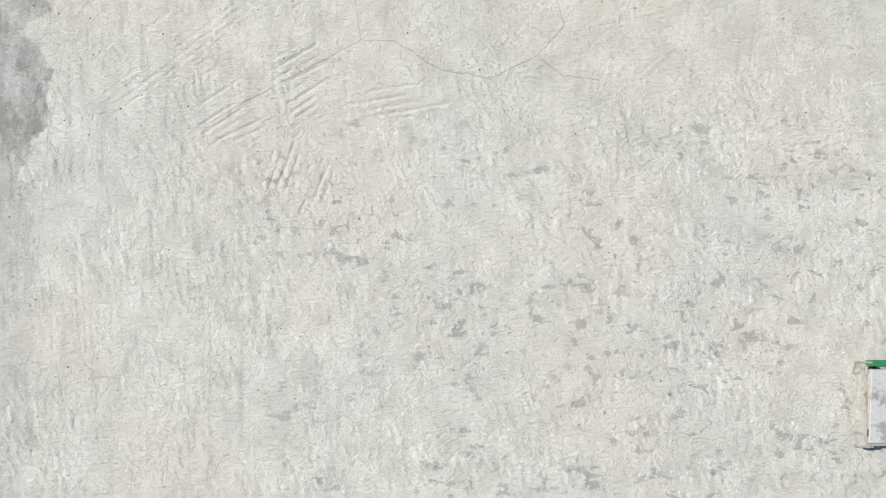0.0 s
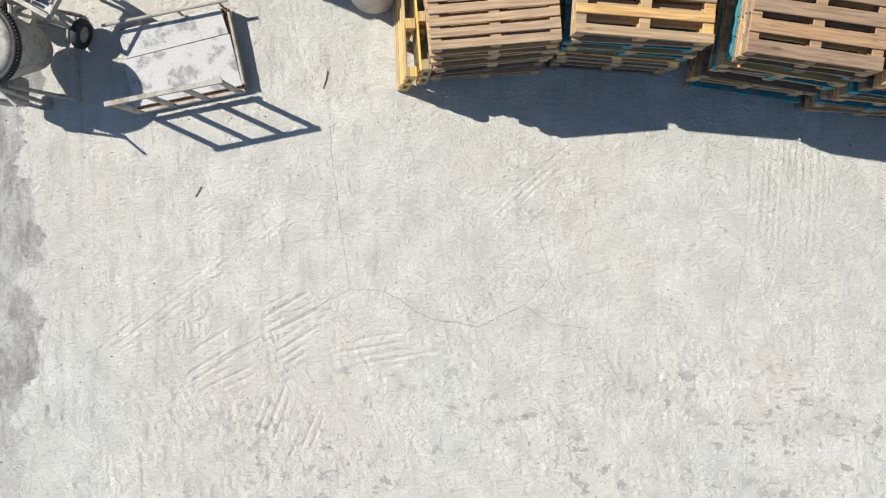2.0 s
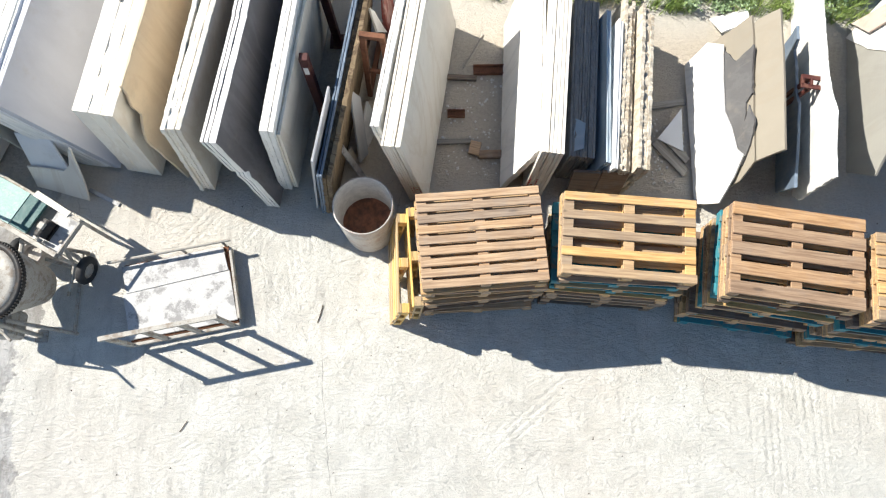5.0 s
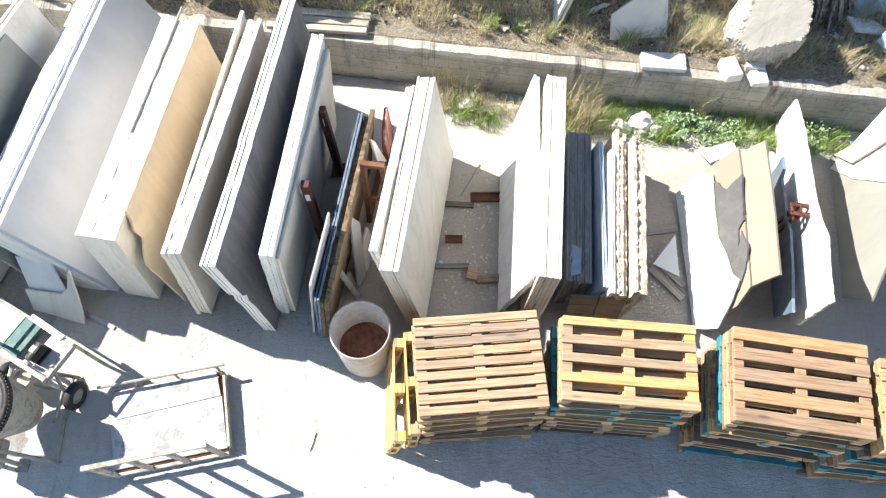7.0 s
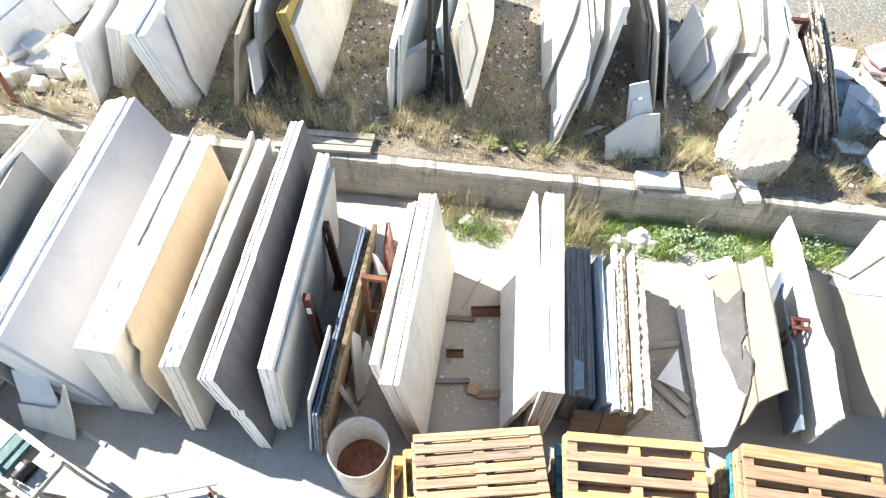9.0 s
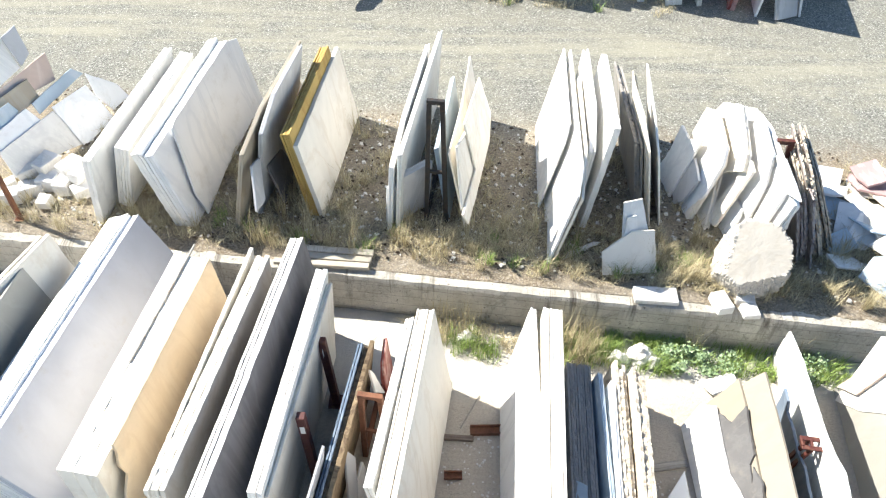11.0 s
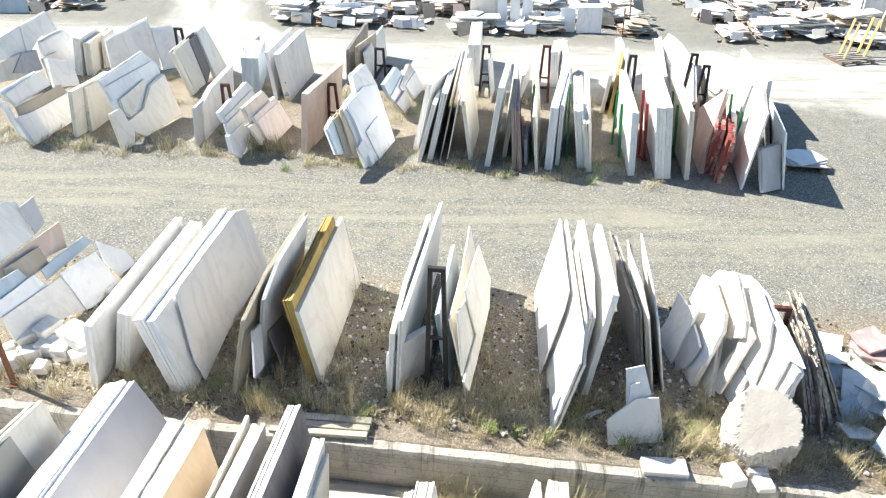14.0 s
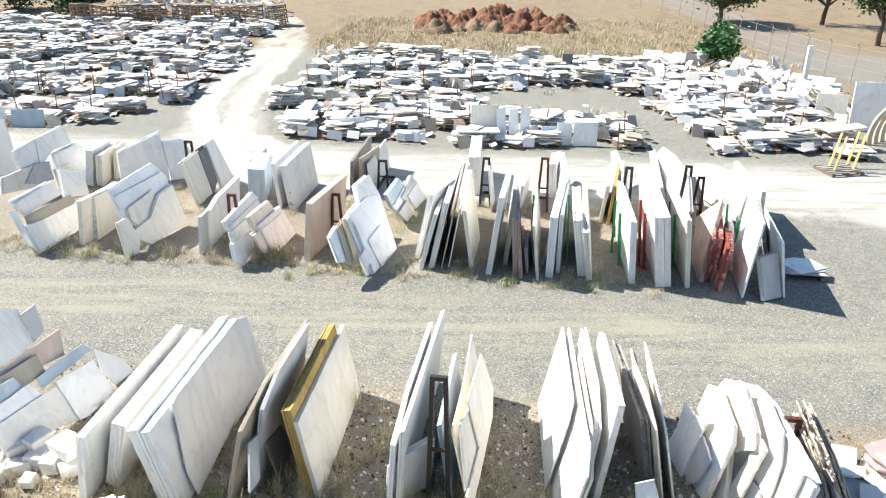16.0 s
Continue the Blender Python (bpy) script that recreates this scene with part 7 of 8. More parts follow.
        f = [(j * 28 + k, j * 28 + (k + 1) % 28, (j + 1) * 28 + (k + 1) % 28, (j + 1) * 28 + k) for j in range(len(prof) - 1) for k in range(28)]
        return mesh_of(name, v, f, mat, True)

    for x, y in ((0.49, 0.23), (-0.30, 0.435)):
        tyre = part("wheel", lathe("wheel", tyre_profile, RUBBER), m, pose(x, y, 0.163, 0, 0, -14.5), "dusty black rubber tyre")
        part("rim", lathe("rim", rim_profile, STEEL["dusty"]), tyre, pose(0, 0, 0), "grey steel rim")


mixer()


def bucket(x, y, r, h, mat, fill, label):
    b = empty("bucket", pose(x, y, 0, 0, 0, 0), label, "bucket")
    seg = 28
    prof = [(r * 0.8, 0.0), (r * 0.82, 0.01), (r, h), (r * 1.06, h), (r * 1.06, h + 0.015), (r * 0.95, h + 0.015), (r * 0.78, 0.03)]
    v = [(a * math.cos(2 * math.pi * k / seg), a * math.sin(2 * math.pi * k / seg), z) for a, z in prof for k in range(seg)]
    f = [(j * seg + k, j * seg + (k + 1) % seg, (j + 1) * seg + (k + 1) % seg, (j + 1) * seg + k) for j in range(len(prof) - 1) for k in range(seg)]
    part("shell", mesh_of("shell", v, f, mat, True), b)
    fv = [(0, 0, h * 0.86)] + [(r * 0.94 * math.cos(2 * math.pi * k / seg), r * 0.94 * math.sin(2 * math.pi * k / seg), h * (0.83 + 0.01 * math.sin(2.0 * k))) for k in range(seg)]
    part("fill", mesh_of("fill", fv, [(0, 1 + k, 1 + (k + 1) % seg) for k in range(seg)], fill), b)


bucket(-4.31, 5.30, 0.12, 0.28, DRUM, MORTAR, "dirty white bucket of mortar beside the mixer")

# loose boards and sticks on the concrete
loose = tagged(new("plank", box_data("plank", 0.42, 0.05, 0.02, PLATE, 0.003)), "short pale plank lying on the concrete", "plank")
loose.matrix_basis = pose(-3.72, 6.06, 0.012, 0, 0, -26)
stick = tagged(new("stick", tube_data("stick", [(-0.03, -0.05, 0.008), (0, 0, 0.01), (0.035, 0.06, 0.008)], 0.005, BARK, 6)), "thin dark twig lying on the concrete", "twig")
stick.matrix_basis = pose(-2.53, 3.47, 0)
stick = tagged(new("stick", tube_data("stick", [(-0.03, -0.1, 0.008), (0, 0, 0.01), (0.02, 0.1, 0.008)], 0.005, BARK, 6)), "thin brown twig lying on the concrete", "twig")
stick.matrix_basis = pose(-1.12, 4.72, 0)
batten = tagged(new("batten", bar_data("batten", (-0.68, 6.31, 0.02), (-0.99, 6.47, 1.20), 0.07, 0.025, PLATE)), "pale painted batten leaning against thin slabs", "batten")

# ---------------------------------------------------------------- the storage field behind the road
def ragged_plate(rng, lx, ly):
    """The outline of a broken flat stone: four straight sides, now and then a lost corner."""
    j = 0.10
    pts = [(sx * lx / 2 * rng.uniform(1 - j, 1), sy * ly / 2 * rng.uniform(1 - j, 1)) for sx, sy in ((-1, -1), (1, -1), (1, 1), (-1, 1))]
    if rng.random() < 0.5:
        a, b = Vector(pts[2]), Vector(pts[3])
        pts[2:3] = [tuple(Vector(pts[1]).lerp(a, rng.uniform(0.4, 0.8))), tuple(a.lerp(b, rng.uniform(0.2, 0.5)))]
    return pts


far_rng = random.Random(17)
FAR_MATS = ["white", "white", "bluewhite", "cream", "lilac", "beige", "grey", "cream", "pink", "white", "rough", "lilac", "white", "plum"]
flat_stones = []
for k in range(40):
    me = plate_data("flat_stone", ragged_plate(far_rng, far_rng.uniform(0.5, 1.05), far_rng.uniform(0.35, 0.75)), far_rng.uniform(0.014, 0.036), STONE[FAR_MATS[k % len(FAR_MATS)]], 0.004)
    flat_stones.append(me)
long_stones = []
for k in range(8):
    lx, ly = far_rng.uniform(1.1, 1.5), far_rng.uniform(0.25, 0.6)
    long_stones.append(plate_data("flat_stone", [(-lx / 2, -ly / 2), (lx / 2, -ly / 2), (lx / 2, ly / 2), (-lx / 2, ly / 2)], far_rng.uniform(0.03, 0.06), STONE[FAR_MATS[(k * 3) % len(FAR_MATS)]], 0.004))
skid_board = box_data("skid_board", 1.1, 0.09, 0.022, WOOD["aged"], 0.003)
skid_block = box_data("skid_block", 0.09, 0.8, 0.09, WOOD["brown"], 0.004)


def stone_pile(x, y, az, rng, layers, thing=True, group="piles of flat stone behind the road"):
    """Flat broken stones heaped on a small pallet."""
    z0 = UPPER + 0.01
    items = []
    for bx in (-0.45, 0, 0.45):
        items.append(("skid_block", skid_block, pose(bx, 0, 0.045)))
    for by in (-0.35, -0.12, 0.12, 0.35):
        items.append(("skid_board", skid_board, pose(0, by, 0.101)))
    z = 0.113
    mine = rng.sample(flat_stones, 4)
    wob = rng.uniform(1, 7)
    for k in range(layers):
        me = rng.choice(mine if rng.random() < 0.6 else (flat_stones if rng.random() < 0.6 else long_stones))
        t = max(v.co.z for v in me.vertices)
        items.append(("flat_stone", me, pose(rng.uniform(-0.22, 0.22), rng.uniform(-0.2, 0.2), z, rng.uniform(-wob, wob), rng.uniform(-wob, wob), rng.uniform(-24, 24) + (90 if rng.random() < 0.15 else 0) + (180 if rng.random() < 0.5 else 0))))
        z += t + rng.uniform(0.0, 0.012)
    m = pose(x, y, z0, 0, 0, az)
    if thing:
        p = empty("stone_pile", m, "pile of broken pale stone slabs on a small pallet", "stone pile", group)
        for name, me, pm in items:
            part(name, me, p, pm)
    else:
        return [(me, m @ pm) for _, me, pm in items]


def join(name, pieces, label, category):
    """Many pieces joined into one object."""
    verts, faces, slots, mats = [], [], [], []
    for me, m in pieces:
        base = len(verts)
        verts.extend(m @ v.co for v in me.vertices)
        mat = me.materials[0]
        if mat not in mats:
            mats.append(mat)
        s = mats.index(mat)
        for f in me.polygons:
            faces.append([base + i for i in f.vertices])
            slots.append(s)
    me = bpy.data.meshes.new(name)
    me.from_pydata([tuple(v) for v in verts], [], faces)
    for mat in mats:
        me.materials.append(mat)
    me.polygons.foreach_set("material_index", slots)
    me.update()
    return tagged(new(name, me), label, category, kind="stuff")


def fill_field():
    rng = random.Random(23)
    spots = []
    # the field on the left of the branch road
    for row in range(17):
        y = 29.3 + row * 1.42 + (0.5 if row > 5 else 0) + (0.6 if row > 10 else 0)
        right = -12.2 if y < 31 else (-11.4 if y < 44 else -12.0)
        n = int((right + 34) / 1.25)
        for k in range(n):
            x = right - k * 1.25 + rng.uniform(-0.25, 0.25)
            if x > -0.62 * y - 1.5 and rng.random() < 0.93:
                spots.append((x, y + rng.uniform(-0.3, 0.3)))
    # the field on the right of it, in blocks with bare lanes between
    for row in range(11):
        y = 28.0 + row * 1.30 + (1.5 if row >= 5 else 0.0)
        for k in range(23):
            x = -6.4 + k * 1.25 + rng.uniform(-0.25, 0.25) + (0.4 if row >= 5 else 0)
            yy = y - 0.07 * (x + 6.4) + rng.uniform(-0.3, 0.3)
            lane = 3.2 < x < 8.2 and yy > 30.2 + 0 * x and yy < 35.8 - 0.2 * (x - 3.2) and x - 3.2 > (yy - 33.5) * 0.2
            gap = 6.9 < x < 8.9 and yy < 31.5
            edge = x > 8.2 and yy < 29.8
            wide = x < (6.9 if yy < 31 else 13.5)
            if wide and not lane and not gap and not edge and not (x > 10.8 and yy > 38.0) and x > -0.235 * (yy - 26) - 5.2 and rng.random() < 0.95:
                spots.append((x, yy))
    # the block on the far right
    for row in range(5):
        for k in range(5):
            x, y = 9.3 + k * 1.35 + rng.uniform(-0.2, 0.2), 27.0 + row * 1.7 - 0.05 * k + rng.uniform(-0.3, 0.3)
            if x < 14.5 and x + 0.1 * row > 9.0:
                spots.append((x, y))
    spots.sort(key=lambda s: s[1])
    rest = []
    for k, (x, y) in enumerate(spots):
        layers = rng.choice((5, 7, 9, 11, 13, 17))
        az = rng.uniform(-12, 12) + (90 if rng.random() < 0.12 else 0)
        if k < 150:
            stone_pile(x, y, az, rng, layers)
        else:
            rest.extend(stone_pile(x, y, az, rng, layers, False))
    join("stone_piles", rest, "rows of distant pale stone piles on pallets", "stone piles")
    # single plates leaning on the piles, and steel stakes at their corners
    loose = []
    for x, y in spots:
        for _ in range(rng.choice((0, 1, 1, 2, 3, 4))):
            me = rng.choice(flat_stones)
            turn = rng.choice((0, 0, 0, 90, -90)) + rng.uniform(-25, 25)
            m = pose(x + rng.uniform(-0.55, 0.55), y, UPPER + 0.25, 0, 0, turn) @ pose(0, -0.6 - rng.uniform(0, 0.15), 0, rng.uniform(50, 82), rng.uniform(-14, 14), 0)
            loose.append((me, m @ Matrix.Scale(rng.uniform(0.45, 0.8), 4)))
    for x, y in spots:
        for _ in range(rng.choice((3, 5, 7, 9))):
            me = rng.choice(flat_stones)
            m = pose(x + rng.uniform(-0.75, 0.75), y + rng.uniform(-0.8, 0.8), UPPER + 0.06 + 0.45 * rng.random() ** 3, rng.uniform(-24, 24), rng.uniform(-24, 24), rng.uniform(0, 360))
            loose.append((me, m @ Matrix.Scale(rng.uniform(0.25, 0.6), 4)))
    join("leaning_offcuts", loose, "pale stone offcuts leaning on the piles", "stone offcuts")
    stake = tube_data("stake", [(0, 0, 0), (0, 0, 1.0)], 0.02, STEEL["rust"], 6)
    stakes = 0
    for x, y in spots[:150]:
        if rng.random() < 0.42:
            ob = new("stake", stake)
            ob.matrix_basis = pose(x + rng.uniform(-0.6, 0.6), y - 0.62, UPPER, rng.uniform(-5, 5), rng.uniform(-6, 6), 0)
            tagged(ob, "dark steel stake standing among stone piles", "stake", "stakes in the stone field")


fill_field()


def heap(name, x, y, r, h, mat, label, category, seed):
    """A low heap of tipped earth or rubble."""
    rng = random.Random(seed)
    n, rings = 34, 14
    verts, faces = [(x, y, UPPER + h)], []
    for j in range(1, rings + 1):
        for k in range(n):
            a = 2 * math.pi * k / n
            f = j / rings
            rr = r * f * (1 + 0.18 * noise.noise(Vector((math.cos(a) * 1.5, math.sin(a) * 1.5, seed))))
            z = h * (1 - f) * (1 + 0.35 * f) + 0.34 * h * noise.noise(Vector((rr * math.cos(a) * 1.8, rr * math.sin(a) * 1.8, seed * 1.7))) + 0.2 * h * noise.noise(Vector((rr * math.cos(a) * 5.5, rr * math.sin(a) * 5.5, seed * 2.7)))
            verts.append((x + rr * math.cos(a), y + rr * math.sin(a), UPPER - 0.05 if j == rings else UPPER + max(0.0, z)))
    for k in range(n):
        faces.append((0, 1 + k, 1 + (k + 1) % n))
        for j in range(rings - 1):
            a, b = 1 + j * n + k, 1 + j * n + (k + 1) % n
            faces.append((a, a + n, b + n, b))
    ob = new(name, mesh_of(name, verts, faces, mat, True))
    tagged(ob, label, category, "tipped heaps at the field edge")


for k in range(26):
    row = k // 9
    hx = -1.2 + 8.6 * (k % 9) / 8 + far_rng.uniform(-0.6, 0.6)
    hy = 52.0 + 2.0 * row + far_rng.uniform(-0.7, 0.7)
    red = row > 0 or k in (5, 6, 7)
    size = far_rng.uniform(0.6, 1.15) * (1.1 if row else 0.75)
    heap("earth_mound", hx, hy, 1.35 * size, 0.95 * size, EARTH if red else EARTH2, "tipped mound of red-brown earth on the dry field" if red else "tipped mound of brown earth on the dry field", "earth mound", k + 1)


def leaning_slab(x, y, z, az, tilt, w, h, th, mat, label, category="stone slab", shape=None, name="upright_slab"):
    """A plate standing with its face towards the lane, tipped back."""
    rng = far_rng
    me = plate_data(name, shape or [(-w / 2, 0), (w / 2, 0), (w / 2, h), (-w / 2, h)], th, mat, 0.004, rng, 0.008)
    ob = new(name, me)
    ob.matrix_basis = pose(x, y, z, 90 - tilt, 0, az)
    return tagged(ob, label, category, kind="thing")


leaning_slab(15.75, 29.3, UPPER, -4, 8, 2.1, 1.75, 0.06, STONE["bluewhite"], "large pale grey stone panel standing in the field")
leaning_slab(14.9, 31.2, UPPER, -20, 12, 1.1, 0.9, 0.04, STONE["cream"], "cream stone panel leaning among offcuts")
leaning_slab(-15.0, 28.4, UPPER, 4, 14, 1.15, 0.62, 0.04, STONE["blue"], "pale blue stone panel leaning on a stone pile", name="upright_slab")
for k, (x, h, w) in enumerate(((-17.3, 1.15, 0.3), (-16.85, 1.0, 0.36), (-16.1, 0.7, 0.5), (-18.2, 0.8, 0.6))):
    leaning_slab(x, 28.5, UPPER, far_rng.uniform(-12, 12), 8, w, h, 0.05, STONE["white" if k % 2 else "bluewhite"], "narrow white stone strip standing on end", name="upright_slab")
for x, y, w, h, mat in ((1.9, 27.5, 0.32, 1.1, "bluewhite"), (2.3, 27.45, 0.3, 1.1, "white"), (2.7, 27.4, 0.34, 1.15, "bluewhite"), (1.3, 27.6, 0.9, 1.2, "cream"), (3.5, 27.2, 0.5, 0.6, "blue"), (4.0, 27.1, 0.5, 0.75, "bluewhite"), (4.7, 27.0, 0.8, 0.8, "white"), (-3.3, 28.0, 0.9, 0.6, "bluewhite")):
    leaning_slab(x, y, UPPER, far_rng.uniform(-10, 10), far_rng.uniform(6, 16), w, h, 0.05, STONE[mat], "pale stone strip leaning on the front piles", name="upright_slab")
# offcuts thrown about on the dry grass beside the fence
for k in range(46):
    x = far_rng.uniform(9.5, 17.0)
    y = 31.5 + (42.5 - 31.5) * far_rng.random()
    if x > 17.6 - 0.0 * y:
        continue
    leaning_slab(x, y, UPPER + 0.02, far_rng.uniform(-60, 60), far_rng.uniform(20, 75), far_rng.uniform(0.5, 1.1), far_rng.uniform(0.4, 0.9), 0.05, STONE[far_rng.choice(["white", "white", "cream", "bluewhite"])], "white stone offcut dumped on dry grass", "stone offcut", name="stone_offcut")
leaning_slab(16.0, 36.2, UPPER, 10, 2, 0.22, 1.9, 0.12, STONE["white"], "white stone post standing on end in dry grass", "stone post", name="stone_post")


leaning_slab(5.73, 38.8, UPPER, 5, 6, 0.5, 0.95, 0.05, STONE["dark"], "small black stone panel standing among pale piles", name="upright_slab")
# broken stone tipped in the corner by the fence
tip = []
for k in range(420):
    x, y = far_rng.uniform(8.6, 16.2), far_rng.uniform(30.5, 41.0)
    if x > 8.6 + (y - 30.5) * 0.1:
        h = 0.45 * far_rng.random() * max(0.0, noise.noise(Vector((x * 0.7, y * 0.7, 2.0))) + 0.4)
        tip.append((far_rng.choice(flat_stones), pose(x, y, UPPER + 0.12 + h, far_rng.uniform(-40, 55), far_rng.uniform(-35, 35), far_rng.uniform(0, 360)) @ Matrix.Scale(far_rng.uniform(0.5, 0.95), 4)))
join("tipped_stone", tip, "tipped heap of white broken stone near the fence", "stone heap")


def curved_stone(x, y, az):
    """A long curved length of cream stone leaning with its fellows."""
    pts = []
    for k in range(9):
        a = radians(-8 + 9.5 * k)
        pts.append((1.5 - 1.5 * math.cos(a), 1.35 * math.sin(a)))
    for k in range(8, -1, -1):
        a = radians(-8 + 9.5 * k)
        pts.append((1.5 - 1.32 * math.cos(a), 1.2 * math.sin(a)))
    low = min(p[1] for p in pts)
    me = plate_data("curved_stone", [(p[0], p[1] - low) for p in pts], 0.09, STONE["tan"], 0.008)
    ob = new("curved_stone", me)
    ob.matrix_basis = pose(x, y, UPPER, 82, 0, az)
    tagged(ob, "long curved tan stone piece leaning on a grey panel", "curved stone", "curved stone pieces")


for k in range(4):
    curved_stone(14.45 + 0.34 * k, 27.6 + 0.22 * k, 10 + 2 * k)
tan_pile = empty("stone_pile", pose(13.35, 28.1, UPPER + 0.01, 0, 0, 6), "flat stack of thin tan stone sheets", "stone pile", "piles of flat stone behind the road")
for k in range(11):
    part("flat_stone", plate_data("flat_stone", ragged_plate(far_rng, 1.65, 1.0), 0.04, STONE["tan" if k % 3 else "cream"], 0.004), tan_pile, pose(far_rng.uniform(-0.06, 0.06), far_rng.uniform(-0.06, 0.06), 0.046 * k, 0, 0, far_rng.uniform(-4, 4)))


def stake_pallet(x, y, az):
    p = empty("stake_pallet", pose(x, y, UPPER + 0.01, 0, 0, az), "brown pallet with four yellow wooden stakes", "pallet")
    for bx in (-0.5, 0, 0.5):
        part("bearer", board("bearer", 0.09, 0.9, 0.09, WOOD["brown"]), p, pose(bx, 0, 0.045))
    for k in range(6):
        part("deck_board", board("deck_board", 1.15, 0.1, 0.022, WOOD["grey"]), p, pose(0, -0.4 + 0.16 * k, 0.101))
    for sx, sy in ((-0.32, -0.2), (-0.18, 0.2), (0.38, -0.15), (0.48, 0.25)):
        part("stake", bar_data("stake", (sx, sy, 0.112), (sx + 0.34, sy + 0.2, 1.1), 0.07, 0.05, WOOD["yellow"]), p, None, "yellow wooden stake")


stake_pallet(12.15, 24.7, 12)
pile_rng = random.Random(31)
for x, y, layers in ((13.3, 26.2, 7), (12.0, 27.2, 6), (10.6, 26.9, 5)):
    stone_pile(x, y, pile_rng.uniform(-20, 20), pile_rng, layers)
# the pallet with blue-grey slabs at the end of the third row
p_end = empty("stone_pile", pose(7.95, 17.75, UPPER + 0.01, 0, 0, -8), "blue-grey stone offcuts flat on a small pallet", "stone pile")
for bx in (-0.4, 0.4):
    part("skid_block", skid_block, p_end, pose(bx, 0, 0.045))
for by in (-0.3, 0, 0.3):
    part("skid_board", skid_board, p_end, pose(0, by, 0.101))
for k in range(3):
    part("flat_stone", plate_data("flat_stone", ragged_plate(pile_rng, 0.95 - 0.08 * k, 0.8 - 0.05 * k), 0.03, STONE["bluewhite" if k == 2 else "grey"]), p_end, pose(0.02 * k, 0, 0.114 + 0.034 * k, 0, 0, 15 * k))


def crate(x, y, az, tilt):
    """An open-slatted timber crate."""
    c = empty("crate", pose(x, y, UPPER, 0, tilt, az), "brown open-slatted timber crate in a far pile", "crate", "crates at the far edge of the field")
    for k in range(5):
        part("slat", board("slat", 1.3, 0.03, 0.09, WOOD["brown"]), c, pose(0, -0.5, 0.1 + 0.26 * k))
        part("slat", board("slat", 1.3, 0.03, 0.09, WOOD["brown"]), c, pose(0, 0.5, 0.1 + 0.26 * k))
    for k in range(4):
        for y2 in (-0.47, 0.47):
            part("post", board("post", 0.08, 0.03, 1.25, WOOD["aged"]), c, pose(-0.6 + 0.4 * k, y2, 0.625))
    part("top", board("top", 1.3, 1.0, 0.04, WOOD["brown"]), c, pose(0, 0, 1.27))


for k in range(9):
    crate(-24.6 + 1.62 * k + far_rng.uniform(-0.2, 0.2), 53.2 + far_rng.uniform(-0.6, 0.6), far_rng.uniform(-20, 20), far_rng.uniform(-5, 5))
# rubble behind the crates
rubble = []
for k in range(420):
    x = far_rng.uniform(-24, -12.8)
    y = 56.0 + far_rng.uniform(0, 5.0)
    h = 1.5 * max(0.0, 1 - ((y - 58.5) / 3.2) ** 2) * far_rng.uniform(0.3, 1)
    rubble.append((far_rng.choice(flat_stones), pose(x, y, UPPER + h, far_rng.uniform(-50, 50), far_rng.uniform(-50, 50), far_rng.uniform(0, 360)) @ Matrix.Scale(far_rng.uniform(0.4, 0.8), 4)))
join("rubble_bank", rubble, "bank of pale broken stone at the field's far edge", "rubble")


def fence():
    pts = [(15.3, 64.9), (16.1, 61.5), (16.6, 58.4), (16.55, 55.3), (16.55, 52.4), (16.7, 49.6), (16.88, 47.1), (17.05, 45.2), (17.3, 43.6), (17.5, 42.0), (17.8, 40.4), (18.2, 38.9), (18.8, 37.5), (19.5, 36.1), (20.3, 34.7)]
    for k, (x, y) in enumerate(pts):
        ob = new("fence_post", tube_data("fence_post", [(0, 0, 0), (0.03, 0, 1.75), (-0.1, 0, 1.85)], 0.022, STEEL["dusty"], 6))
        ob.matrix_basis = pose(x, y, UPPER - 0.05, 0, 0, 0)
        tagged(ob, "grey steel fence post at the edge of the field", "fence post", "fence posts")
    f = empty("wire_fence", pose(0, 0, 0), "slack wire strands along the field fence", "wire fence")
    for z in (0.25, 0.7, 1.15, 1.6):
        part("strand", tube_data("strand", [(x, y, UPPER + z) for x, y in pts], 0.007, STEEL["dusty"], 4), f)


fence()


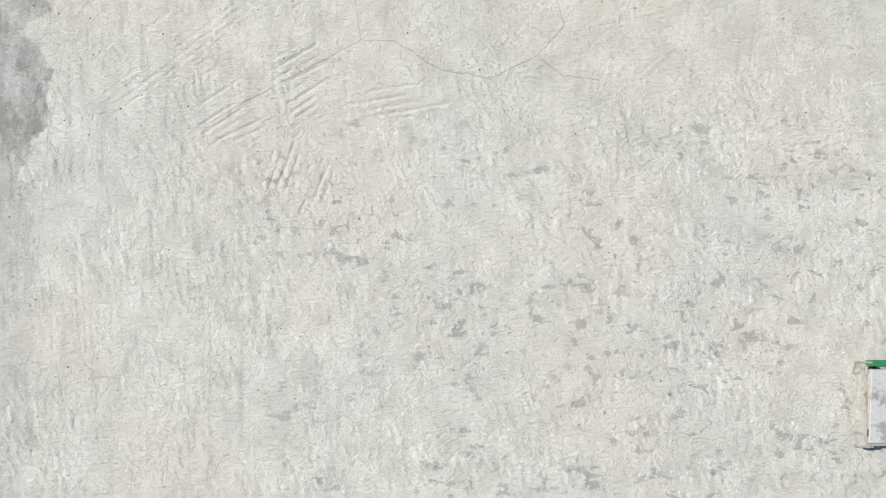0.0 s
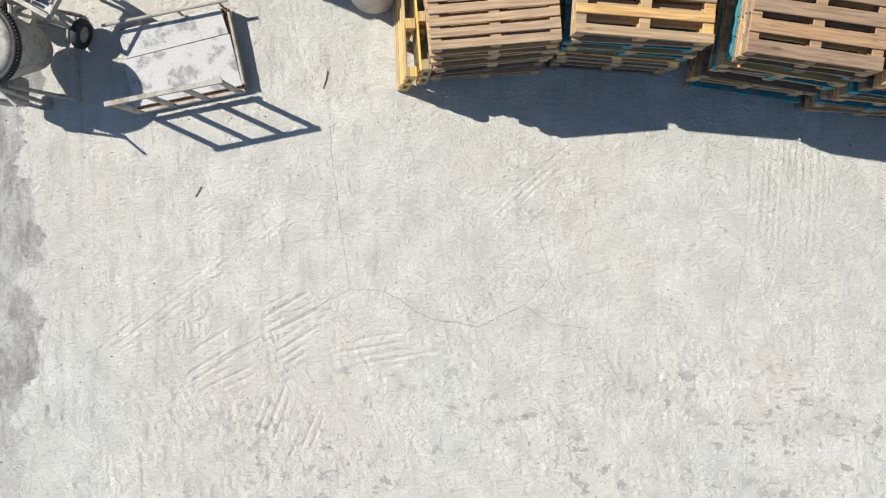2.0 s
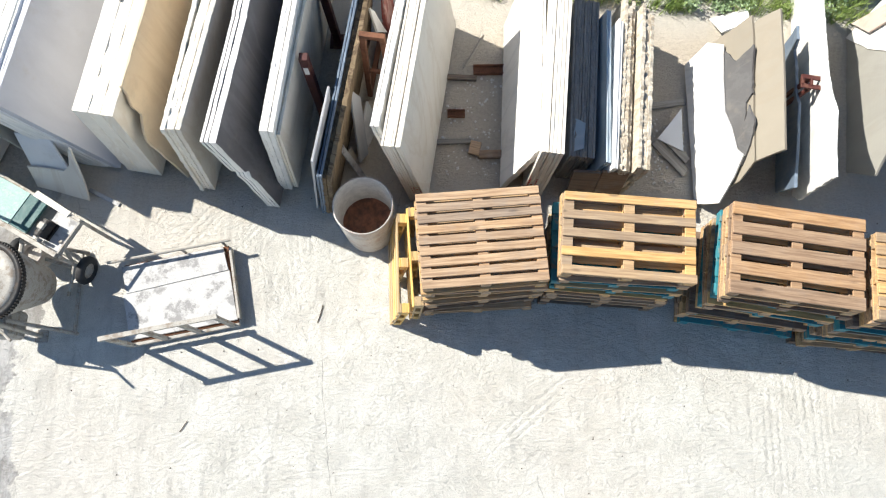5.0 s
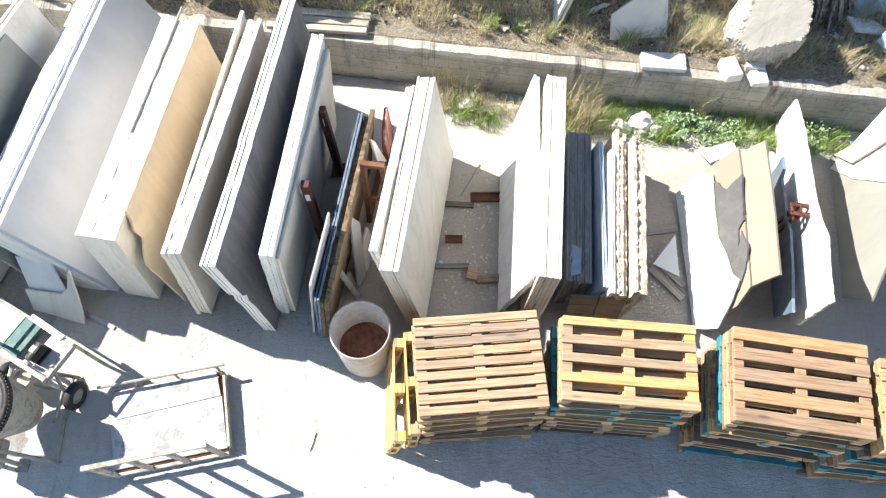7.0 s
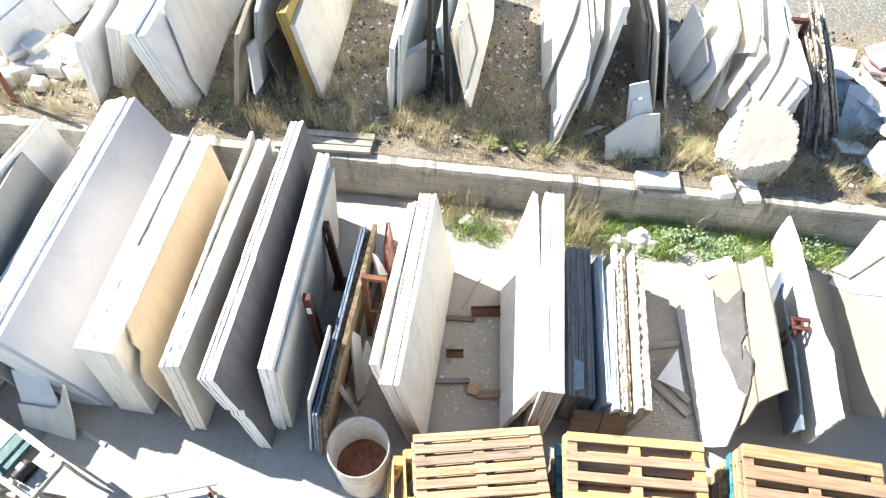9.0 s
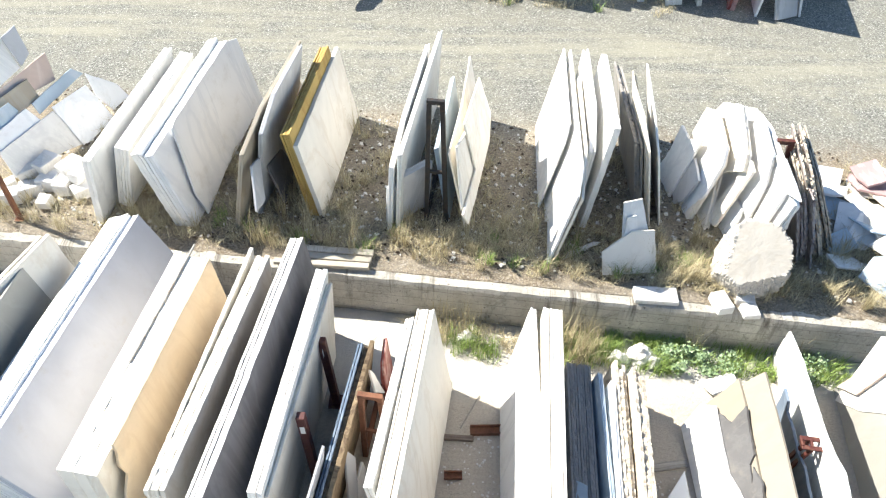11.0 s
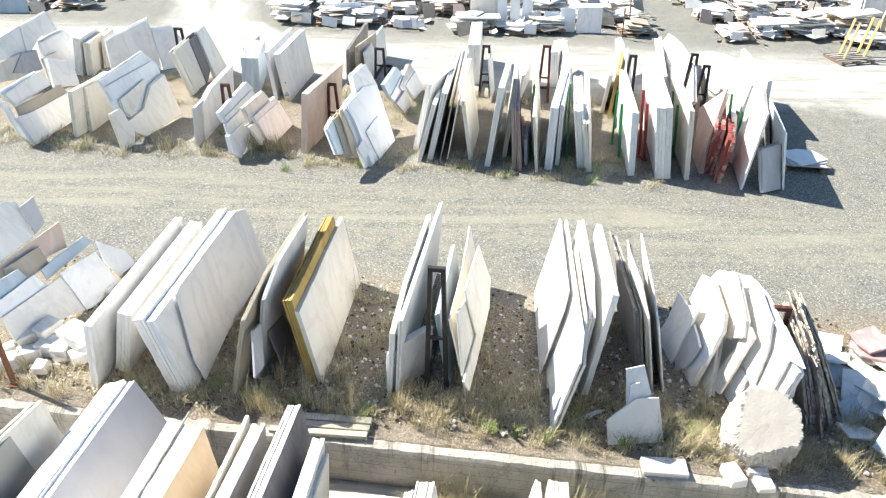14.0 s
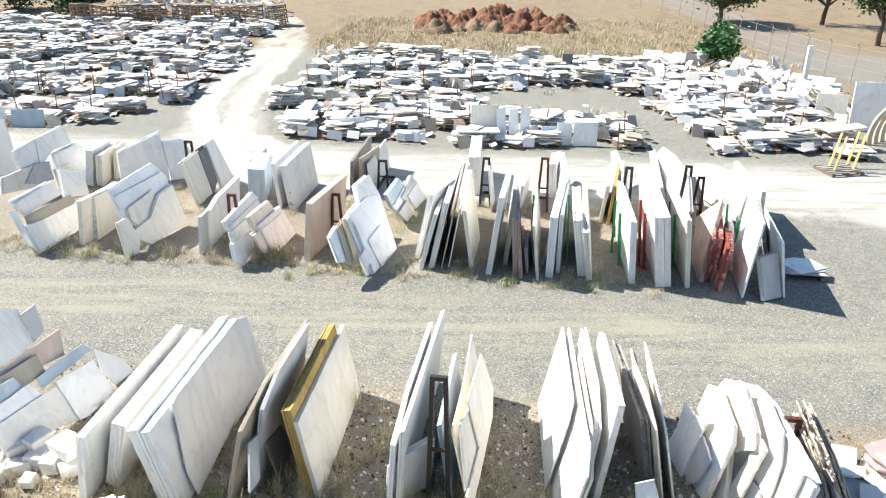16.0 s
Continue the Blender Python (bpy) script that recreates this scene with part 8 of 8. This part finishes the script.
def tree(x, y, height, spread, leaves, seed, mat, label, trunk=0.16, crown_low=0.35, clump=0.6, leaf=0.17, name="tree"):
    """A tapered trunk, limbs, and a crown of many small leaves in clumps."""
    rng = random.Random(seed)
    t = empty(name, pose(x, y, UPPER - 0.05, 0, 0, rng.uniform(0, 360)), label, name)
    fork = height * crown_low
    trunk_path = [(0, 0, 0), (0.05, 0.03, fork * 0.5), (0.0, 0.1, fork)]
    bm = bmesh.new()

    def limb(path, r0, r1, sides=7):
        pts = [Vector(p) for p in path]
        rings = []
        for i, p in enumerate(pts):
            d = (pts[min(i + 1, len(pts) - 1)] - pts[max(i - 1, 0)]).normalized()
            a = d.orthogonal().normalized()
            b = d.cross(a)
            r = r0 + (r1 - r0) * i / (len(pts) - 1)
            rings.append([bm.verts.new(p + r * (math.cos(2 * math.pi * k / sides) * a + math.sin(2 * math.pi * k / sides) * b)) for k in range(sides)])
        for q0, q1 in zip(rings, rings[1:]):
            for k in range(sides):
                bm.faces.new((q0[k], q0[(k + 1) % sides], q1[(k + 1) % sides], q1[k]))

    limb(trunk_path, trunk, trunk * 0.7)
    ends = []
    for k in range(7):
        a = 2 * math.pi * k / 7 + rng.uniform(-0.3, 0.3)
        reach = spread * rng.uniform(0.45, 0.9)
        top = fork + (height - fork) * rng.uniform(0.25, 0.95)
        mid = Vector((math.cos(a) * reach * 0.45, math.sin(a) * reach * 0.45, fork + (top - fork) * 0.55))
        end = Vector((math.cos(a) * reach, math.sin(a) * reach, top))
        limb([Vector((0, 0.1, fork * 0.97)), mid, end], trunk * 0.5, 0.02)
        ends += [mid.lerp(end, f) for f in (0.35, 0.7, 1.0)]
        for s in range(2):
            e2 = mid + Vector((rng.uniform(-1, 1), rng.uniform(-1, 1), rng.uniform(0.2, 0.9))) * spread * 0.35
            limb([mid, e2], trunk * 0.25, 0.015)
            ends.append(e2)
    me = bpy.data.meshes.new("trunk")
    bm.to_mesh(me)
    bm.free()
    me.materials.append(BARK)
    part("trunk", me, t)
    verts, faces = [], []
    for k in range(leaves):
        c = rng.choice(ends)
        p = c + Vector((rng.gauss(0, 1), rng.gauss(0, 1), rng.gauss(0, 0.7))) * clump
        u = Vector((rng.uniform(-1, 1), rng.uniform(-1, 1), rng.uniform(-0.6, 0.6))).normalized()
        v = u.orthogonal().normalized()
        v.rotate(Matrix.Rotation(rng.uniform(0, 6.28), 3, u))
        s = leaf * rng.uniform(0.6, 1.2)
        b = len(verts)
        verts += [p - u * s, p + v * s * 0.45, p + u * s, p - v * s * 0.45]
        faces.append((b, b + 1, b + 2, b + 3))
    part("crown", mesh_of("crown", verts, faces, mat), t)


tree(19.2, 57.3, 4.0, 3.0, 7500, 2, FOLIAGE, "broad tree with dark trunk beyond the wire fence", 0.2, 0.27, 0.5)
tree(26.2, 56.6, 4.6, 2.4, 900, 5, FOLIAGE, "sparse half-bare tree on the dry slope", 0.18, 0.3, 0.35)
tree(25.6, 48.0, 4.6, 2.5, 7000, 9, FOLIAGE, "leafy green tree beyond the wire fence", 0.17, 0.3, 0.45)
tree(14.15, 42.3, 1.9, 0.7, 2600, 12, FIG, "dense green fig bush growing from a concrete ring", 0.06, 0.12, 0.3, 0.15, "bush")
tree(-26.0, 56.0, 3.6, 2.4, 9000, 14, FOLIAGE, "dark dense shrub at the field's far edge", 0.1, 0.1, 0.6, 0.17, "bush")
tree(-22.8, 62.0, 2.6, 2.4, 3000, 15, SAGE, "grey-green scrub behind the rubble bank", 0.1, 0.1, 0.6, 0.17, "bush")
tree(-33.0, 60.0, 3.0, 2.4, 4000, 16, FOLIAGE, "dark green shrub on the field boundary", 0.1, 0.1, 0.6, 0.17, "bush")

ring = empty("planter_ring", pose(13.0, 42.0, UPPER), "weathered concrete ring standing on dry grass", "planter")
seg = 28
prof = [(0.50, 0.0), (0.50, 0.5), (0.42, 0.5), (0.42, 0.0)]
rv = [(r * math.cos(2 * math.pi * k / seg), r * math.sin(2 * math.pi * k / seg), z) for r, z in prof for k in range(seg)]
part("ring", mesh_of("ring", rv, [(j * seg + k, j * seg + (k + 1) % seg, (j + 1) * seg + (k + 1) % seg, (j + 1) * seg + k) for j in range(3) for k in range(seg)], STONE["beige"], True), ring)


# broken slabs thrown flat beside the second row
toss = random.Random(52)
for k in range(46):
    f = toss.random()
    y = 9.65 + 2.2 * toss.random()
    x = 5.6 + 0.12 * (y - 9.65) + 1.9 * toss.random()
    high = 0.32 * max(0.0, 1 - ((x - 6.8) / 1.1) ** 2) * toss.random()
    mat = toss.choice(["white", "bluewhite", "blue", "cream", "white"]) if y < 11.4 else toss.choice(["mauve", "pink", "white", "bluewhite", "white"])
    me = plate_data("stone_offcut", ragged_plate(toss, toss.uniform(0.35, 0.75), toss.uniform(0.3, 0.55)), toss.uniform(0.02, 0.04), STONE[mat], 0.003, toss, 0.004)
    ob = new("stone_offcut", me)
    ob.matrix_basis = pose(x, y, UPPER + 0.03 + high, toss.uniform(-24, 24), toss.uniform(-24, 24), toss.uniform(0, 360))
    tagged(ob, f"broken {WORDS[mat]} offcut lying in a loose heap", "stone offcut", "loose heap of offcuts", "thing")

# ---------------------------------------------------------------- weeds and dry grass
grass_rng = random.Random(41)


def blades(spots, mat, name, label, low, high, width, per, lean=0.5):
    """Tufts of narrow blades at the given places (x, y, z, radius)."""
    verts, faces = [], []
    for x, y, z, r in spots:
        for k in range(per):
            a, d = grass_rng.uniform(0, 6.283), r * math.sqrt(grass_rng.random())
            p = Vector((x + d * math.cos(a), y + d * math.sin(a), z))
            h = grass_rng.uniform(low, high)
            b = grass_rng.uniform(0, 6.283)
            out = Vector((math.cos(b), math.sin(b), 0)) * h * lean * grass_rng.uniform(0.2, 1.2)
            side = Vector((-math.sin(b), math.cos(b), 0)) * width * grass_rng.uniform(0.6, 1.3)
            base = len(verts)
            m = p + Vector((0, 0, h * 0.6)) + out * 0.35
            t = p + Vector((0, 0, h)) + out
            verts += [p - side, p + side, m + side * 0.7, m - side * 0.7, t]
            faces += [(base, base + 1, base + 2, base + 3), (base + 3, base + 2, base + 4)]
    return tagged(new(name, mesh_of(name, verts, faces, mat)), label, "grass", kind="stuff")


def strip(n, x0, x1, d0, d1, z, r0, r1):
    return [(x, wall_y(x) + grass_rng.uniform(d0, d1), z, grass_rng.uniform(r0, r1)) for x in (grass_rng.uniform(x0, x1) for _ in range(n))]


# dry grass along the upper edge of the wall and between the second row's slabs
dry = strip(260, -6.5, 7.0, 0.32, 1.2, UPPER, 0.05, 0.18) + strip(240, -6.5, 7.0, 1.0, 3.2, UPPER, 0.05, 0.16)
dry += [(x, 17.3 + grass_rng.uniform(-0.3, 0.9) - 0.1 * x, UPPER, 0.12) for x in (grass_rng.uniform(-11, 5) for _ in range(220))]
dry += [(x, 21.0 + grass_rng.uniform(-1.0, 0.8) - 0.1 * x, UPPER, 0.15) for x in (grass_rng.uniform(-10, 5) for _ in range(160))]
dry += strip(26, -0.2, 1.2, -0.45, -0.05, 0.0, 0.05, 0.14) + strip(24, 1.6, 2.4, -0.55, -0.1, 0.0, 0.05, 0.15)
blades(dry, STRAW, "dry_grass", "straw-coloured dry grass on the bare soil", 0.05, 0.2, 0.003, 46, 1.5)
litter = strip(420, -6.5, 7.0, 0.3, 1.3, UPPER + 0.008, 0.1, 0.3) + strip(420, -6.5, 7.0, 1.0, 3.3, UPPER + 0.008, 0.1, 0.3)
litter += [(x, 18.4 + grass_rng.uniform(-1.2, 2.6) - 0.1 * x, UPPER + 0.03, 0.3) for x in (grass_rng.uniform(-12, 7) for _ in range(420))]
blades(litter, STRAW, "straw_litter", "trodden straw and dry stalks on bare soil", 0.006, 0.03, 0.002, 26, 5.0)
tuft = strip(70, -6.5, 7.0, 0.30, 0.75, UPPER, 0.04, 0.12) + strip(46, -6.0, 6.5, 0.8, 1.5, UPPER, 0.04, 0.10)
blades(tuft, STRAW, "straw_tufts", "straw-yellow tufts of dry grass behind the wall", 0.10, 0.34, 0.0028, 60, 0.9)
tall = [(0.45, 9.32, 0.0, 0.25), (0.25, 9.28, 0.0, 0.25), (1.75, 9.12, 0.0, 0.22), (2.1, 9.1, 0.0, 0.2), (0.35, 9.3, 0.0, 0.22), (0.15, 9.35, 0.0, 0.15), (0.6, 9.2, 0.0, 0.2), (-2.35, 10.2, UPPER, 0.1), (-2.15, 10.15, UPPER, 0.1), (0.05, 9.95, UPPER, 0.15), (-0.35, 10.2, UPPER, 0.12), (-1.25, 11.35, UPPER, 0.06), (-1.2, 12.6, UPPER, 0.08), (1.9, 9.2, 0, 0.2), (4.9, 9.0, 0, 0.15), (3.55, 9.0, 0, 0.1)]
tall += strip(9, 1.5, 2.3, -0.5, -0.2, 0.0, 0.08, 0.16) + strip(12, -4.5, 4.5, 0.35, 1.2, UPPER, 0.03, 0.07)
blades(tall, STRAW, "tall_dry_grass", "tall dry seeding grass beside the wall", 0.25, 0.7, 0.003, 34, 0.5)
green = strip(70, 1.5, 3.4, -0.55, -0.06, 0.0, 0.06, 0.16) + strip(50, 3.0, 5.6, -0.45, -0.06, 0.0, 0.05, 0.14) + strip(16, 0.3, 0.9, -0.6, -0.25, 0.0, 0.05, 0.12)
green += strip(24, -3.0, 4.0, 0.35, 0.9, UPPER, 0.05, 0.12) + [(x, 20.4 + grass_rng.uniform(-0.8, 0.8), UPPER, 0.2) for x in (grass_rng.uniform(-2.5, 0.5) for _ in range(14))]
green += [(x, y, UPPER, 0.10) for x, y in ((-9.3, 18.2), (-8.6, 18.2), (-8.1, 18.0), (-7.1, 18.0), (-5.1, 18.8), (-3.3, 17.1), (-1.7, 17.3), (0.5, 17.3), (1.4, 16.9), (3.4, 17.2), (3.2, 16.7))]
straw_clump = [(-3.86 + 0.12 * k, 18.05 + 0.05 * (k % 3), UPPER, 0.12) for k in range(-3, 4)] + [(-8.0, 18.0, UPPER, 0.15), (-6.2, 18.0, UPPER, 0.15), (-5.2, 17.8, UPPER, 0.12)]
blades(straw_clump, STRAW, "straw_clumps", "straw-yellow clumps of grass beside the gravel lane", 0.15, 0.45, 0.004, 70, 0.7)
blades(green, GREEN, "green_grass", "fresh green grass at the foot of the wall", 0.08, 0.24, 0.0042, 44, 0.8)
far = [(x, 43.5 + 14 * grass_rng.random() ** 1.5, UPPER, 0.5) for x in (grass_rng.uniform(-7.5, 16.5) for _ in range(800))]
far += [(x, y, UPPER, 0.3) for x, y in ((grass_rng.uniform(9, 18), grass_rng.uniform(31, 43)) for _ in range(90))]
far += [(x, y, UPPER, 0.3) for x, y in ((grass_rng.uniform(-30, 9), grass_rng.uniform(28, 45)) for _ in range(90)) if not -11.5 < x < -6.2]
blades(far, STRAW, "field_grass", "dry straw-coloured grass on the far field", 0.10, 0.36, 0.012, 22, 0.6)


def leafy(x, y, r, h, n, seed):
    rng = random.Random(seed)
    tufts = [(r * rng.uniform(-1, 1), 0.6 * r * rng.uniform(-1, 1), h * rng.uniform(0.35, 1.0)) for _ in range(14)]
    verts, faces = [], []
    for k in range(n):
        c = tufts[k % len(tufts)]
        p = Vector((x + c[0] + rng.gauss(0, 0.05), y + c[1] + rng.gauss(0, 0.04), c[2] * rng.uniform(0.1, 1.0)))
        u = Vector((rng.uniform(-1, 1), rng.uniform(-1, 1), rng.uniform(-0.2, 0.7))).normalized()
        v = u.orthogonal().normalized()
        s = rng.uniform(0.012, 0.026)
        b = len(verts)
        verts += [p - u * s, p + v * s * 0.6, p + u * s, p - v * s * 0.6]
        faces.append((b, b + 1, b + 2, b + 3))
    sv = len(verts)
    weed = empty("weed", pose(0, 0, 0), "bushy grey-green weed at the wall's foot", "weed")
    part("leaves", mesh_of("leaves", verts, faces, SAGE), weed)
    for k in range(6):
        a = 6.283 * k / 6
        part("stem", tube_data("stem", [(x, y, 0), (x + 0.6 * r * math.cos(a), y + 0.45 * r * math.sin(a), h * 0.8)], 0.004, GREEN, 4), weed)


leafy(3.42, 8.82, 0.3, 0.26, 1700, 3)
leafy(3.85, 8.78, 0.22, 0.2, 500, 4)
leafy(4.9, 8.7, 0.25, 0.3, 500, 5)
